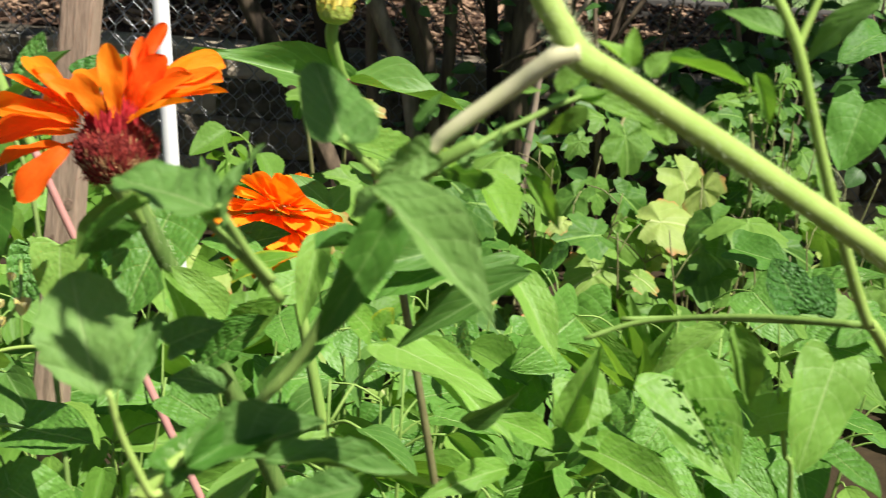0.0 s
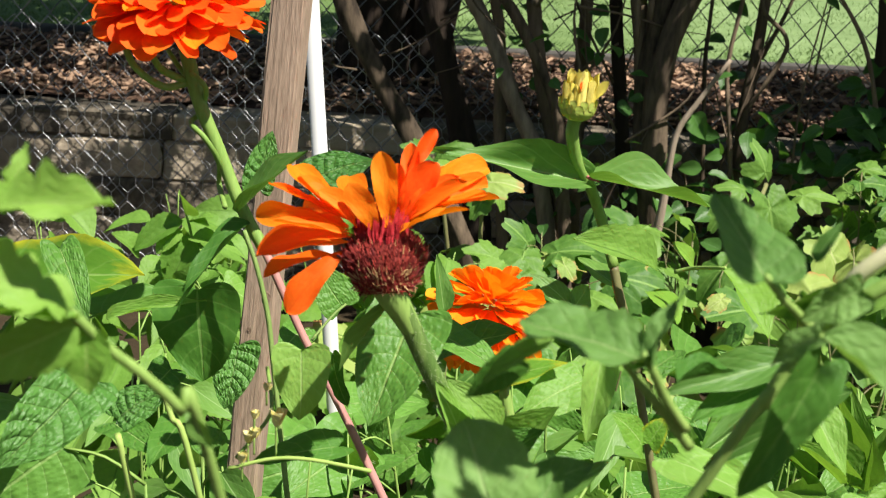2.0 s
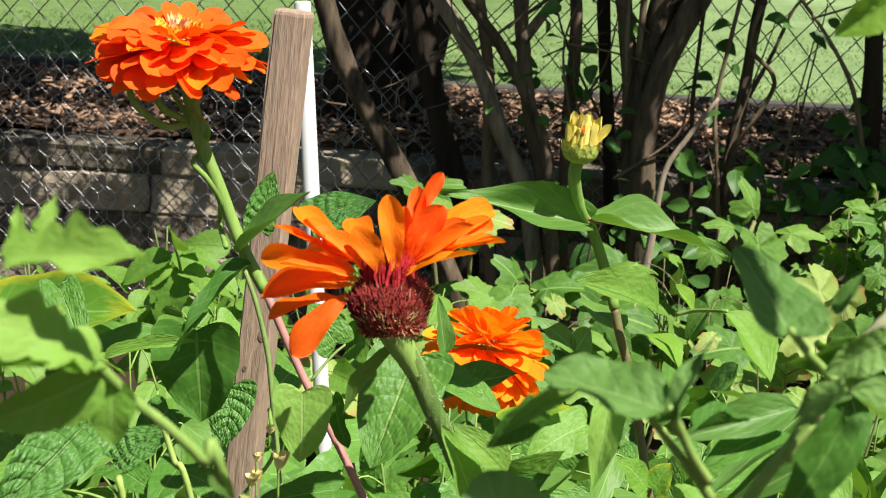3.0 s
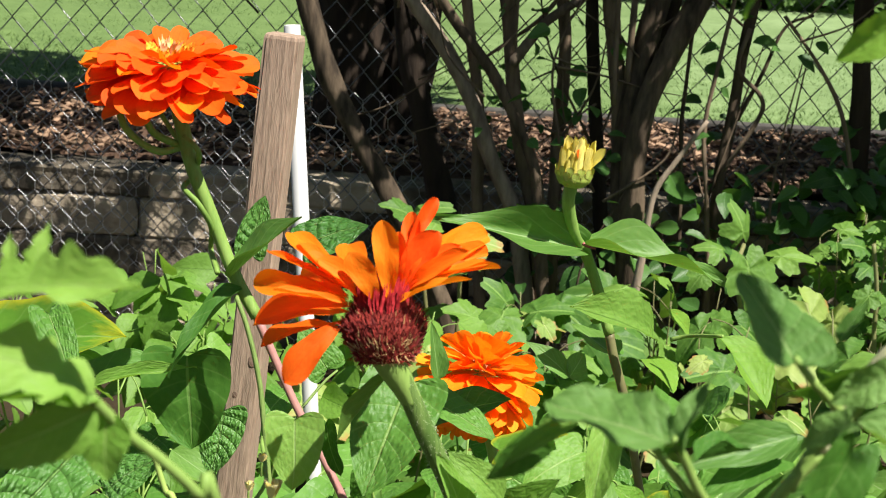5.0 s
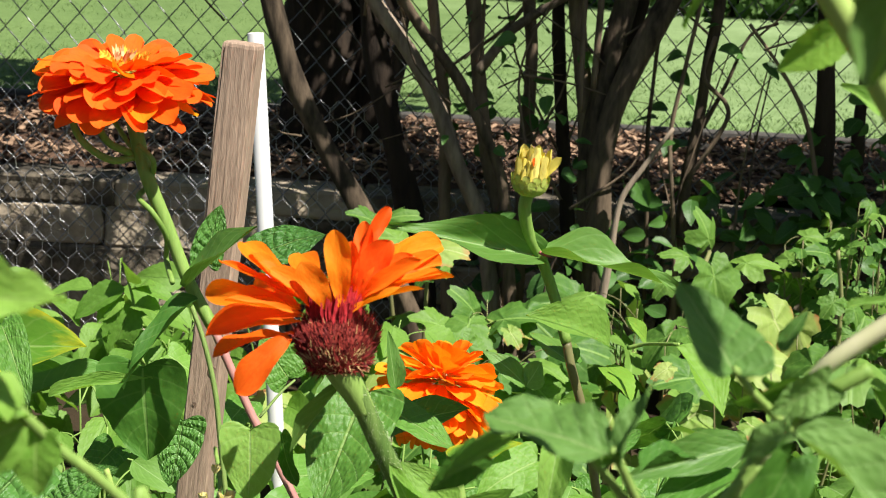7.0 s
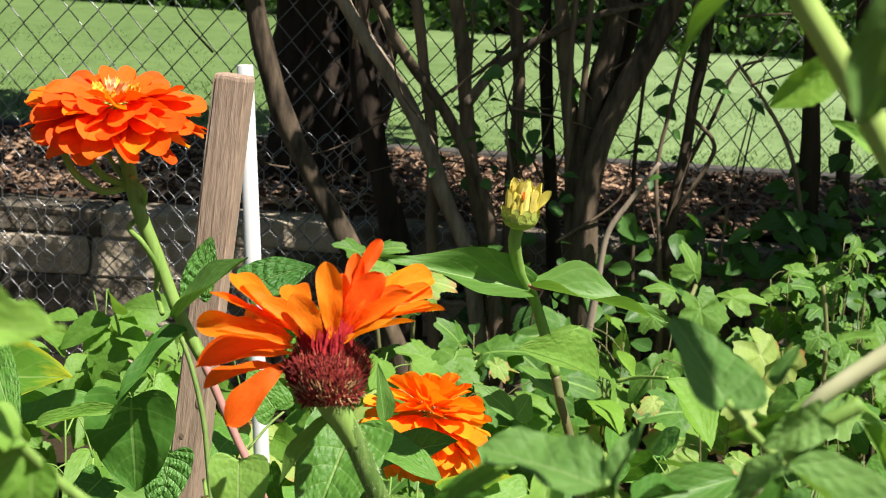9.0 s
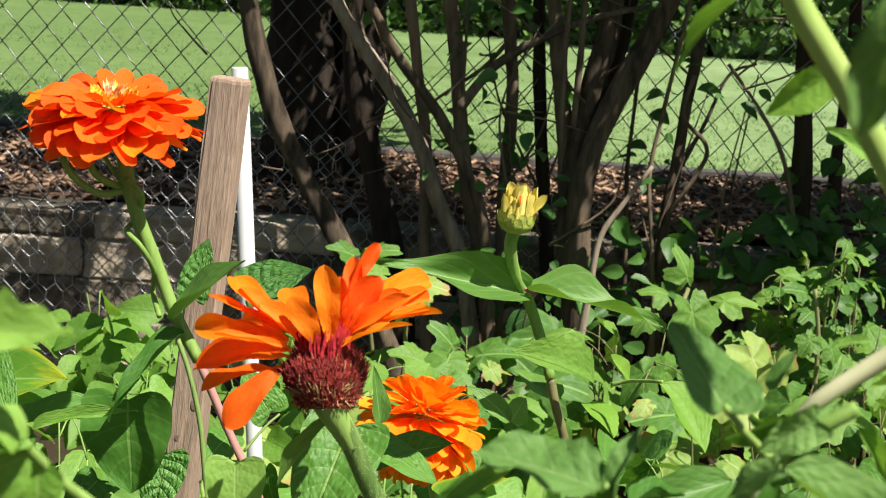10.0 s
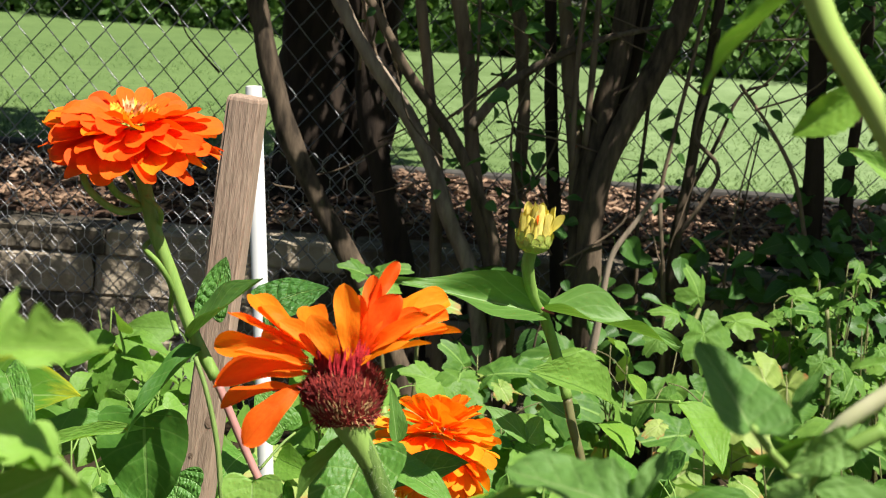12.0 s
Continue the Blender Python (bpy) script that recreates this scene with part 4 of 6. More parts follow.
stalk(shrub_c, 'stem', M_BARK_DARK, [(0.158, 2.840, 1.257), (0.183, 2.840, 0.967), (0.199, 2.840, 0.784), (0.217, 2.840, 0.620), (0.239, 2.840, 0.453), (0.256, 2.840, 0.332), (0.265, 2.840, 0.266), (0.272, 2.840, 0.199), (0.278, 2.840, 0.133), (0.281, 2.840, 0.066), (0.283, 2.840, -0.020)], 0.0118, 0.0177, 9, 0.35)
stalk(shrub_c, 'stem', M_BARK, [(0.163, 2.760, 1.249), (0.206, 2.760, 0.969), (0.228, 2.760, 0.825), (0.252, 2.760, 0.679), (0.269, 2.760, 0.540), (0.277, 2.760, 0.423), (0.284, 2.760, 0.328), (0.288, 2.760, 0.262), (0.292, 2.760, 0.197), (0.295, 2.760, 0.131), (0.297, 2.760, 0.066), (0.298, 2.760, -0.020)], 0.0137, 0.0252, 9, 0.35)
stalk(shrub_c, 'stem', M_BARK, [(0.346, 2.740, 1.260), (0.327, 2.740, 0.978), (0.318, 2.740, 0.855), (0.296, 2.740, 0.729), (0.281, 2.740, 0.614), (0.280, 2.740, 0.474), (0.289, 2.740, 0.333), (0.293, 2.740, 0.266), (0.296, 2.740, 0.200), (0.299, 2.740, 0.133), (0.300, 2.740, 0.067), (0.301, 2.740, -0.020)], 0.0216, 0.0352, 9, 0.35)
stalk(shrub_c, 'stem', M_BARK, [(0.522, 2.700, 1.268), (0.437, 2.700, 0.986), (0.399, 2.700, 0.863), (0.339, 2.700, 0.736), (0.302, 2.700, 0.621), (0.290, 2.700, 0.505), (0.298, 2.700, 0.343), (0.301, 2.700, 0.274), (0.304, 2.700, 0.206), (0.306, 2.700, 0.137), (0.307, 2.700, 0.069), (0.308, 2.700, -0.020)], 0.0235, 0.0257, 9, 0.35)
stalk(shrub_c, 'stem', M_BARK_DARK, [(0.398, 2.800, 1.270), (0.368, 2.800, 0.981), (0.356, 2.800, 0.867), (0.321, 2.800, 0.749), (0.297, 2.800, 0.631)], 0.0209, 0.0232, 9, 0.35)
stalk(shrub_c, 'stem', M_BARK, [(0.267, 2.720, 1.189), (0.269, 2.720, 0.973), (0.270, 2.720, 0.841), (0.268, 2.720, 0.684)], 0.0056, 0.0068, 9, 0.35)
stalk(shrub_c, 'stem', M_BARK, [(0.244, 2.700, 1.185), (0.240, 2.700, 0.971), (0.237, 2.700, 0.818), (0.244, 2.700, 0.639)], 0.0045, 0.0056, 9, 0.35)
stalk(shrub_c, 'stem', M_BARK_LIT, [(0.414, 2.600, 0.631), (0.362, 2.600, 0.550), (0.325, 2.600, 0.481), (0.313, 2.600, 0.367), (0.306, 2.600, 0.294), (0.300, 2.600, 0.220), (0.295, 2.600, 0.147), (0.292, 2.600, 0.073), (0.290, 2.600, -0.020)], 0.0038, 0.0140, 9, 0.35)
shrub_d = thing("shrub", 0.473, 2.750, 0, 'thin dark shrub stems with sparse leaves at the fence', "shrub", "shrubs along the fence")
stalk(shrub_d, 'stem', M_BARK, [(0.528, 2.780, 1.277), (0.517, 2.780, 0.991), (0.513, 2.780, 0.890), (0.502, 2.780, 0.764), (0.489, 2.780, 0.612), (0.478, 2.780, 0.494), (0.479, 2.780, 0.362), (0.480, 2.780, 0.290), (0.480, 2.780, 0.217), (0.480, 2.780, 0.145), (0.480, 2.780, 0.072), (0.481, 2.780, -0.020)], 0.0092, 0.0161, 9, 0.35)
stalk(shrub_d, 'stem', M_BARK, [(0.499, 2.720, 1.109), (0.467, 2.720, 0.889), (0.444, 2.720, 0.731), (0.428, 2.720, 0.604), (0.445, 2.720, 0.467), (0.456, 2.720, 0.374), (0.465, 2.720, 0.280), (0.472, 2.720, 0.187), (0.476, 2.720, 0.093), (0.479, 2.720, -0.020)], 0.0039, 0.0051, 9, 0.35)
stalk(shrub_d, 'branch', M_BARK, [(0.502, 2.740, 0.801), (0.486, 2.740, 0.721), (0.537, 2.740, 0.667), (0.535, 2.740, 0.621), (0.475, 2.740, 0.512)], 0.0045, 0.0051, 9, 0.35)
stalk(shrub_d, 'stem', M_BARK, [(0.401, 2.800, 0.881), (0.396, 2.800, 0.697), (0.393, 2.800, 0.603), (0.401, 2.800, 0.496), (0.408, 2.800, 0.397), (0.414, 2.800, 0.298), (0.418, 2.800, 0.198), (0.421, 2.800, 0.099), (0.423, 2.800, -0.020)], 0.0041, 0.0052, 9, 0.35)
stalk(shrub_d, 'twig', M_BARK, [(0.636, 2.800, 0.830), (0.582, 2.800, 0.803), (0.546, 2.800, 0.708), (0.504, 2.800, 0.611)], 0.0029, 0.0046, 9, 0.35)
stalk(shrub_d, 'twig', M_BARK, [(0.578, 2.700, 0.550), (0.516, 2.700, 0.499), (0.474, 2.700, 0.461)], 0.0022, 0.0034, 9, 0.35)
shrub_e = thing("shrub", 0.774, 2.800, 0, 'dark leafy shrub stems overgrown with a vine', "shrub", "shrubs along the fence")
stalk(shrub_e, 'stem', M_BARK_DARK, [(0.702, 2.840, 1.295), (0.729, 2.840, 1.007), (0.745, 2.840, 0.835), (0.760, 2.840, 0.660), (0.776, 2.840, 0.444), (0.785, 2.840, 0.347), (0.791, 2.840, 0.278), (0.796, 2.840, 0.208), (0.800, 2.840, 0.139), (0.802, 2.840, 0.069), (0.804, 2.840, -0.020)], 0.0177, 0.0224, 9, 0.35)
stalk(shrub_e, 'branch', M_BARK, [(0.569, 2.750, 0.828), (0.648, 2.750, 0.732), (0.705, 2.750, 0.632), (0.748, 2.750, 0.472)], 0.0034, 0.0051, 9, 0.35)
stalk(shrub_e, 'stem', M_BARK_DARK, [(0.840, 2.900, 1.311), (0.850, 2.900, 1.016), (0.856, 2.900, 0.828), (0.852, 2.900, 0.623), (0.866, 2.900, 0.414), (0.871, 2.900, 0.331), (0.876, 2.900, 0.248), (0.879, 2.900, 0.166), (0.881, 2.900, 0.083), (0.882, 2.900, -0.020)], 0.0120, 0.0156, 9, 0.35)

rg = random.Random(31)
for host, x0, x1, z0, z1, n, size in ((shrub_c, -0.02, 0.34, 0.50, 0.72, 22, 0.038), (shrub_d, 0.40, 0.66, 0.36, 0.95, 34, 0.042), (shrub_e, 0.68, 1.20, 0.26, 0.62, 250, 0.05), (shrub_e, 0.74, 1.25, 0.58, 1.05, 130, 0.05), (shrub_d, 0.34, 0.80, 0.20, 0.52, 110, 0.055), (shrub_c, 0.05, 0.36, 0.18, 0.46, 60, 0.05), (shrub_b, 0.0, 0.25, 0.60, 0.98, 36, 0.040), (shrub_a, -0.25, 0.05, 0.85, 1.15, 10, 0.036)):
    for k in range(n):
        b = Vector((rg.uniform(x0, x1), rg.uniform(2.62, 2.86), rg.uniform(z0, z1)))
        a = rg.uniform(0, 6.283)
        t = b + size * rg.uniform(0.6, 1.3) * Vector((math.cos(a), math.sin(a) * 0.7 - 0.2, rg.uniform(-0.8, 0.2))).normalized()
        leaf(host, SHRUBLEAF, b, t, rg.uniform(0.45, 0.75), rg.uniform(-40, 40), rg.randrange(4))
    for k in range(3):
        b = Vector((rg.uniform(x0, x1), rg.uniform(2.66, 2.86), z0 - 0.05))
        t = b + Vector((rg.uniform(-0.15, 0.15), rg.uniform(-0.05, 0.05), (z1 - z0) * rg.uniform(0.6, 1.3)))
        m = b.lerp(t, 0.5) + Vector((rg.uniform(-0.05, 0.05), 0, 0))
        stalk(host, "twig", M_BARK, [b, m, t], 0.0035, 0.0012, 5, 0.2, 5)

def crown(host, x0, x1, y0, y1, z0, z1, n, size, seed, gaps=0.10):
    """The leafy top of a shrub: many small leaves in uneven clumps with gaps."""
    rg = random.Random(seed)
    v, f, uv = [], [], []
    while len(f) < n:
        c = Vector((rg.uniform(x0, x1), rg.uniform(y0, y1), rg.uniform(z0, z1)))
        if noise.noise(c * 3.0 + Vector((seed * 0.3, 0, 0))) < gaps:
            continue
        r = Euler((rg.uniform(-1, 1), rg.uniform(-1, 1), rg.uniform(0, 6.3))).to_matrix()
        s = size * rg.uniform(0.6, 1.3)
        i = len(v)
        v += [c + r @ Vector(p) * s for p in ((0, 0, 0), (0.32, 0.4, 0.1), (0, 1, 0), (-0.32, 0.4, 0.1))]
        uv += [(0.5, 0), (1, 0.4), (0.5, 1), (0, 0.4)]
        f.append((i, i + 1, i + 2, i + 3))
    tagged(child("crown", raw_mesh("crown", v, f, M_FAR, False, uv), host, None, "dense green leafy top, out of view"), kind="stuff")


# Out-of-view crowns; place, density and gaps are set by the shade they throw.
crown(shrub_a, -1.3, -0.1, 2.35, 3.5, 1.25, 1.75, 950, 0.07, 1, 0.15)
crown(shrub_b, -0.12, 0.5, 2.25, 3.5, 1.25, 1.75, 1200, 0.065, 2, 0.06)
crown(shrub_c, 0.3, 1.1, 2.25, 2.95, 1.25, 1.75, 1400, 0.065, 3, 0.08)
crown(shrub_d, 0.95, 1.7, 2.30, 3.0, 1.25, 1.75, 2600, 0.07, 4, 0.03)
crown(shrub_a, -1.3, 0.3, 2.95, 3.7, 1.30, 1.75, 1900, 0.07, 7, 0.03)
crown(shrub_e, 1.5, 2.5, 2.3, 3.6, 1.20, 1.75, 2200, 0.07, 5, 0.03)
crown(shrub_d, 1.2, 2.2, 2.7, 3.6, 1.25, 1.75, 2200, 0.07, 8, 0.03)
# Unseen stems and limbs, added to hold up the outlying crowns.
rl = random.Random(61)
for host, x, y, tx, ty in ((shrub_d, 1.30, 2.80, 1.55, 2.95), (shrub_d, 1.34, 2.82, 1.85, 3.20), (shrub_d, 1.28, 2.84, 1.20, 2.55), (shrub_e, 1.62, 2.80, 1.75, 2.60), (shrub_e, 1.66, 2.84, 2.15, 3.00), (shrub_e, 1.70, 2.80, 2.35, 2.60), (shrub_a, -1.42, 2.80, -1.15, 2.70), (shrub_a, -1.45, 2.84, -1.30, 3.20)):
    m = Vector((x + (tx - x) * 0.35 + rl.uniform(-0.05, 0.05), y + (ty - y) * 0.3, 0.8))
    stalk(host, "stem", M_BARK, [(x, y, -0.03), m, (x + (tx - x) * 0.75, y + (ty - y) * 0.7, 1.35), (tx, ty, 1.95)], 0.020, 0.008, 8, 0.35)
for host, x, y, n in ((shrub_a, -0.55, 2.75, 5), (shrub_b, 0.10, 2.78, 5), (shrub_c, 0.60, 2.60, 6), (shrub_d, 1.25, 2.60, 5), (shrub_e, 1.95, 2.80, 5), (shrub_c, 0.75, 2.40, 4)):
    for k in range(n):
        a = 6.283 * k / n + rl.uniform(-0.4, 0.4)
        p = Vector((x + rl.uniform(-0.1, 0.1), y + rl.uniform(-0.1, 0.1), 1.22))
        q = p + Vector((math.cos(a) * 0.35, math.sin(a) * 0.3, rl.uniform(0.5, 0.85)))
        stalk(host, "limb", M_BARK, [p, p.lerp(q, 0.5) + Vector((0, 0, 0.08)), q], 0.010, 0.003, 6, 0.3)
for host, x0, x1, n, sd in ((shrub_a, -0.50, 0.05, 8, 1), (shrub_b, -0.05, 0.30, 8, 2), (shrub_c, 0.15, 0.50, 8, 3), (shrub_d, 0.40, 0.75, 6, 4)):
    rq = random.Random(500 + sd)
    for k in range(n):
        p = Vector((rq.uniform(x0, x1), rq.uniform(2.66, 2.84), rq.uniform(0.55, 1.0)))
        pts = [p]
        d = Vector((rq.uniform(-1, 1), rq.uniform(-0.2, 0.2), rq.uniform(-0.15, 0.9))).normalized()
        for q in range(3):
            d = (d + 0.45 * Vector((rq.uniform(-1, 1), rq.uniform(-0.4, 0.4), rq.uniform(-0.6, 0.8)))).normalized()
            pts.append(pts[-1] + d * rq.uniform(0.05, 0.12))
        stalk(host, "twig", M_BARK, pts, rq.uniform(0.0015, 0.0030), 0.0007, 5, 0.1, 4)
tree = thing("tree", -0.33, 3.55, 0.38, "thick dark tree trunks standing in the mulch behind the fence", "tree")
crown(tree, -1.9, 0.5, 3.3, 4.4, 1.5, 2.7, 5200, 0.09, 6)
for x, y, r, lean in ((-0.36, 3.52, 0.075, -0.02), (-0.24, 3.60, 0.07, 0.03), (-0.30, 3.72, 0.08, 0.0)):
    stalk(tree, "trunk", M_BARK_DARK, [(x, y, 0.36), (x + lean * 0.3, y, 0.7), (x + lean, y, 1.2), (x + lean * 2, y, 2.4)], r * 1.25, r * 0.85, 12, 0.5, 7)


# ---- stake and pole ----
wooden_stake((-0.150, 1.000, 0.871), (-0.171, 1.000, 0.625), 0.0257)
pvc_pole((-0.2495, 1.700, 0.829), (-0.2105, 1.700, 0.334), 0.0103)

# ---- flowers ----
zinnia_a = thing("zinnia", -0.050, 0.720, 0, "tall zinnia in full double orange bloom on a long stem", "flower", "zinnias")
stalk(zinnia_a, 'stem', M_STEM, [(-0.174, 0.765, 0.845), (-0.166, 0.765, 0.813), (-0.154, 0.765, 0.784), (-0.140, 0.762, 0.752), (-0.125, 0.758, 0.727)], 0.0043, 0.0037)
stalk(zinnia_a, 'lower_stem', M_STEM_PINK, [(-0.125, 0.758, 0.727), (-0.102, 0.750, 0.682), (-0.081, 0.740, 0.649), (-0.057, 0.730, 0.607), (0.007, 0.703, 0.486), (0.060, 0.681, 0.364), (0.098, 0.665, 0.243), (0.123, 0.655, 0.121), (0.138, 0.649, -0.020)], 0.0025, 0.0026, 8, 0.12, 6, "pink hairy lower stem")
stalk(zinnia_a, 'vine', M_STEM, [(-0.169, 0.757, 0.830), (-0.160, 0.757, 0.821), (-0.167, 0.775, 0.804), (-0.169, 0.760, 0.800), (-0.159, 0.752, 0.793), (-0.153, 0.760, 0.778), (-0.156, 0.775, 0.761), (-0.147, 0.750, 0.754)], 0.0016, 0.0016)
stalk(zinnia_a, 'shoot', M_STEM, [(-0.203, 0.740, 0.854), (-0.198, 0.745, 0.834), (-0.184, 0.755, 0.821), (-0.172, 0.765, 0.822)], 0.0021, 0.0022)
stalk(zinnia_a, 'shoot', M_STEM, [(-0.188, 0.740, 0.846), (-0.184, 0.750, 0.832), (-0.173, 0.765, 0.823)], 0.0020, 0.0022)
stalk(zinnia_a, 'shoot', M_STEM, [(-0.185, 0.770, 0.840), (-0.176, 0.768, 0.828), (-0.170, 0.765, 0.824)], 0.0014, 0.0016)
double_zinnia(zinnia_a, (-0.179, 0.765, 0.868), (0.05, -0.19, 1.0), 0.0485, ((17, -14, 0.76, 0.24, -0.12), (18, -8, 0.82, 0.24, -0.06), (18, -2, 0.82, 0.22, -0.01), (17, 4, 0.75, 0.20, 0.02), (15, 14, 0.64, 0.17, 0.05), (13, 25, 0.50, 0.14, 0.07)), 3, None, 0.13, 0.39, 0.9)
leaf(zinnia_a, ZLEAF, (-0.141, 0.755, 0.750), (-0.101, 0.740, 0.794), 0.42, -35)
leaf(zinnia_a, DLANCE, (-0.134, 0.755, 0.745), (-0.173, 0.720, 0.708), 0.27, 25)
leaf(zinnia_a, CRINKLE, (-0.132, 0.770, 0.762), (-0.127, 0.780, 0.795), 0.55, 0)
leaf(zinnia_a, CRINKLE, (-0.102, 0.780, 0.766), (-0.067, 0.790, 0.783), 0.72, 15)
stalk(zinnia_a, 'side_stem', M_STEM_DARK, [(-0.136, 0.750, 0.741), (-0.128, 0.745, 0.723), (-0.120, 0.740, 0.695), (-0.115, 0.735, 0.663), (-0.096, 0.716, 0.530), (-0.079, 0.699, 0.398), (-0.067, 0.687, 0.265), (-0.059, 0.679, 0.133), (-0.055, 0.675, -0.020)], 0.0015, 0.0018)
zinnia_b = thing("zinnia", 0.02, 0.60, 0, "faded orange zinnia with a bare dark red head and ragged petals", "flower", "zinnias")
stalk(zinnia_b, 'stem', M_STEM_DARK, [(-0.036, 0.595, 0.759), (-0.030, 0.597, 0.748), (-0.019, 0.602, 0.722), (-0.004, 0.610, 0.688), (0.052, 0.640, 0.550), (0.099, 0.665, 0.413), (0.133, 0.683, 0.275), (0.156, 0.695, 0.138), (0.169, 0.702, -0.020)], 0.0052, 0.0047, 10)
hairs(zinnia_b, smooth_line([(-0.030, 0.597, 0.748), (-0.019, 0.602, 0.722), (-0.004, 0.610, 0.688)], 6), 0.0050, 500, 12, 0.0016)
hairs(zinnia_a, smooth_line([(-0.102, 0.750, 0.682), (-0.081, 0.740, 0.649), (-0.057, 0.730, 0.607)], 6), 0.0029, 200, 13, 0.003)
stalk(zinnia_b, 'stem_cap', M_STEM, [(-0.0385, 0.5945, 0.7605), (-0.0355, 0.5952, 0.7545), (-0.031, 0.597, 0.747), (-0.026, 0.599, 0.738)], 0.0080, 0.0050, 12, 0.25)
head_b = bristly_head(zinnia_b, (-0.038, 0.595, 0.757), (-0.004, 0.008, 0.031), 0.0186, 0.036, 8)
petal(head_b, PETALD, (-0.057, 0.600, 0.789), (-0.097, 0.612, 0.803), 0.14, -8, 0, hint=ARCHED)
petal(head_b, PETALC, (-0.059, 0.600, 0.791), (-0.088, 0.622, 0.810), 0.32, -5, 0, hint=ARCHED)
petal(head_b, PETALC, (-0.057, 0.600, 0.790), (-0.082, 0.615, 0.807), 0.27, 6, 0, hint=ARCHED)
petal(head_b, PETALC, (-0.049, 0.600, 0.792), (-0.063, 0.625, 0.809), 0.42, 0, 2, hint=FACING)
petal(head_b, PETALF, (-0.044, 0.588, 0.789), (-0.052, 0.580, 0.808), 0.51, 0, 3, hint=FACING)
petal(head_b, PETALD, (-0.055, 0.600, 0.788), (-0.076, 0.600, 0.806), 0.34, 10, 0, hint=ARCHED)
petal(head_b, PETALD, (-0.052, 0.600, 0.787), (-0.065, 0.596, 0.806), 0.33, 14, 3, hint=ARCHED)
petal(head_b, PETALC, (-0.057, 0.600, 0.784), (-0.102, 0.604, 0.791), 0.22, -18, 1, hint=UPWARD)
petal(head_b, PETALC, (-0.057, 0.600, 0.785), (-0.092, 0.618, 0.792), 0.19, 0, 2, hint=UPWARD)
petal(head_b, PETALD, (-0.056, 0.592, 0.781), (-0.099, 0.588, 0.780), 0.27, 6, 2, hint=ARCHED)
petal(head_b, PETALD, (-0.055, 0.590, 0.784), (-0.096, 0.584, 0.787), 0.20, 10, 3, hint=ARCHED)
petal(head_b, PETALD, (-0.055, 0.590, 0.785), (-0.088, 0.582, 0.793), 0.20, 4, 0, hint=ARCHED)
petal(head_b, PETALD, (-0.057, 0.600, 0.783), (-0.098, 0.610, 0.784), 0.19, -6, 2, hint=ARCHED)
petal(head_b, PETALD, (-0.057, 0.600, 0.786), (-0.087, 0.606, 0.794), 0.22, 8, 2, hint=ARCHED)
petal(head_b, PETALC, (-0.055, 0.600, 0.789), (-0.074, 0.630, 0.796), 0.22, 0, 1, hint=ARCHED)
petal(head_b, PETALD, (-0.057, 0.600, 0.786), (-0.085, 0.628, 0.792), 0.17, 0, 1, hint=ARCHED)
petal(head_b, PETALD, (-0.052, 0.588, 0.789), (-0.061, 0.590, 0.800), 0.32, 12, 0, hint=FACING)
petal(head_b, PETALF, (-0.038, 0.590, 0.790), (-0.041, 0.586, 0.823), 0.34, 4, 1, hint=FACING)
petal(head_b, PETALG, (-0.036, 0.600, 0.788), (-0.036, 0.598, 0.816), 0.33, -10, 1, hint=FACING)
petal(head_b, PETALD, (-0.036, 0.600, 0.795), (-0.036, 0.632, 0.812), 0.24, 0, 1, hint=FACING)
petal(head_b, PETALF, (-0.044, 0.600, 0.794), (-0.052, 0.636, 0.800), 0.21, 0, 3, hint=FACING)
petal(head_b, PETALG, (-0.034, 0.600, 0.789), (-0.029, 0.604, 0.825), 0.22, 10, 1, hint=FACING)
petal(head_b, PETALG, (-0.031, 0.604, 0.810), (-0.020, 0.610, 0.832), 0.27, 18, 0, hint=ARCHED)
petal(head_b, PETALG, (-0.034, 0.600, 0.788), (-0.020, 0.598, 0.819), 0.37, 2, 0, hint=ARCHED)
petal(head_b, PETALG, (-0.034, 0.600, 0.787), (-0.014, 0.594, 0.815), 0.30, 0, 2, hint=ARCHED)
petal(head_b, PETALF, (-0.033, 0.600, 0.787), (-0.005, 0.590, 0.813), 0.29, -4, 3, hint=ARCHED)
petal(head_b, PETALD, (-0.033, 0.600, 0.787), (-0.011, 0.586, 0.815), 0.20, 6, 2, hint=ARCHED)
petal(head_b, PETALF, (-0.033, 0.590, 0.788), (-0.006, 0.580, 0.807), 0.23, -16, 1, hint=UPWARD)
petal(head_b, PETALC, (-0.029, 0.600, 0.793), (0.009, 0.600, 0.808), 0.13, -8, 1, hint=UPWARD)
petal(head_b, PETALC, (-0.028, 0.600, 0.797), (0.004, 0.632, 0.814), 0.25, -10, 0, hint=ARCHED)
petal(head_b, PETALC, (-0.027, 0.600, 0.800), (-0.003, 0.645, 0.814), 0.20, 0, 2, hint=ARCHED)
petal(head_b, PETALC, (-0.025, 0.600, 0.802), (0.003, 0.636, 0.809), 0.19, -8, 0, hint=ARCHED)
petal(head_b, PETALD, (-0.028, 0.600, 0.797), (0.005, 0.626, 0.807), 0.15, -8, 0, hint=UPWARD)
petal(head_b, PETALD, (-0.031, 0.600, 0.796), (-0.008, 0.616, 0.813), 0.29, 0, 3, hint=ARCHED)
petal(head_b, PETALG, (-0.030, 0.600, 0.795), (-0.003, 0.610, 0.806), 0.21, 0, 2, hint=UPWARD)
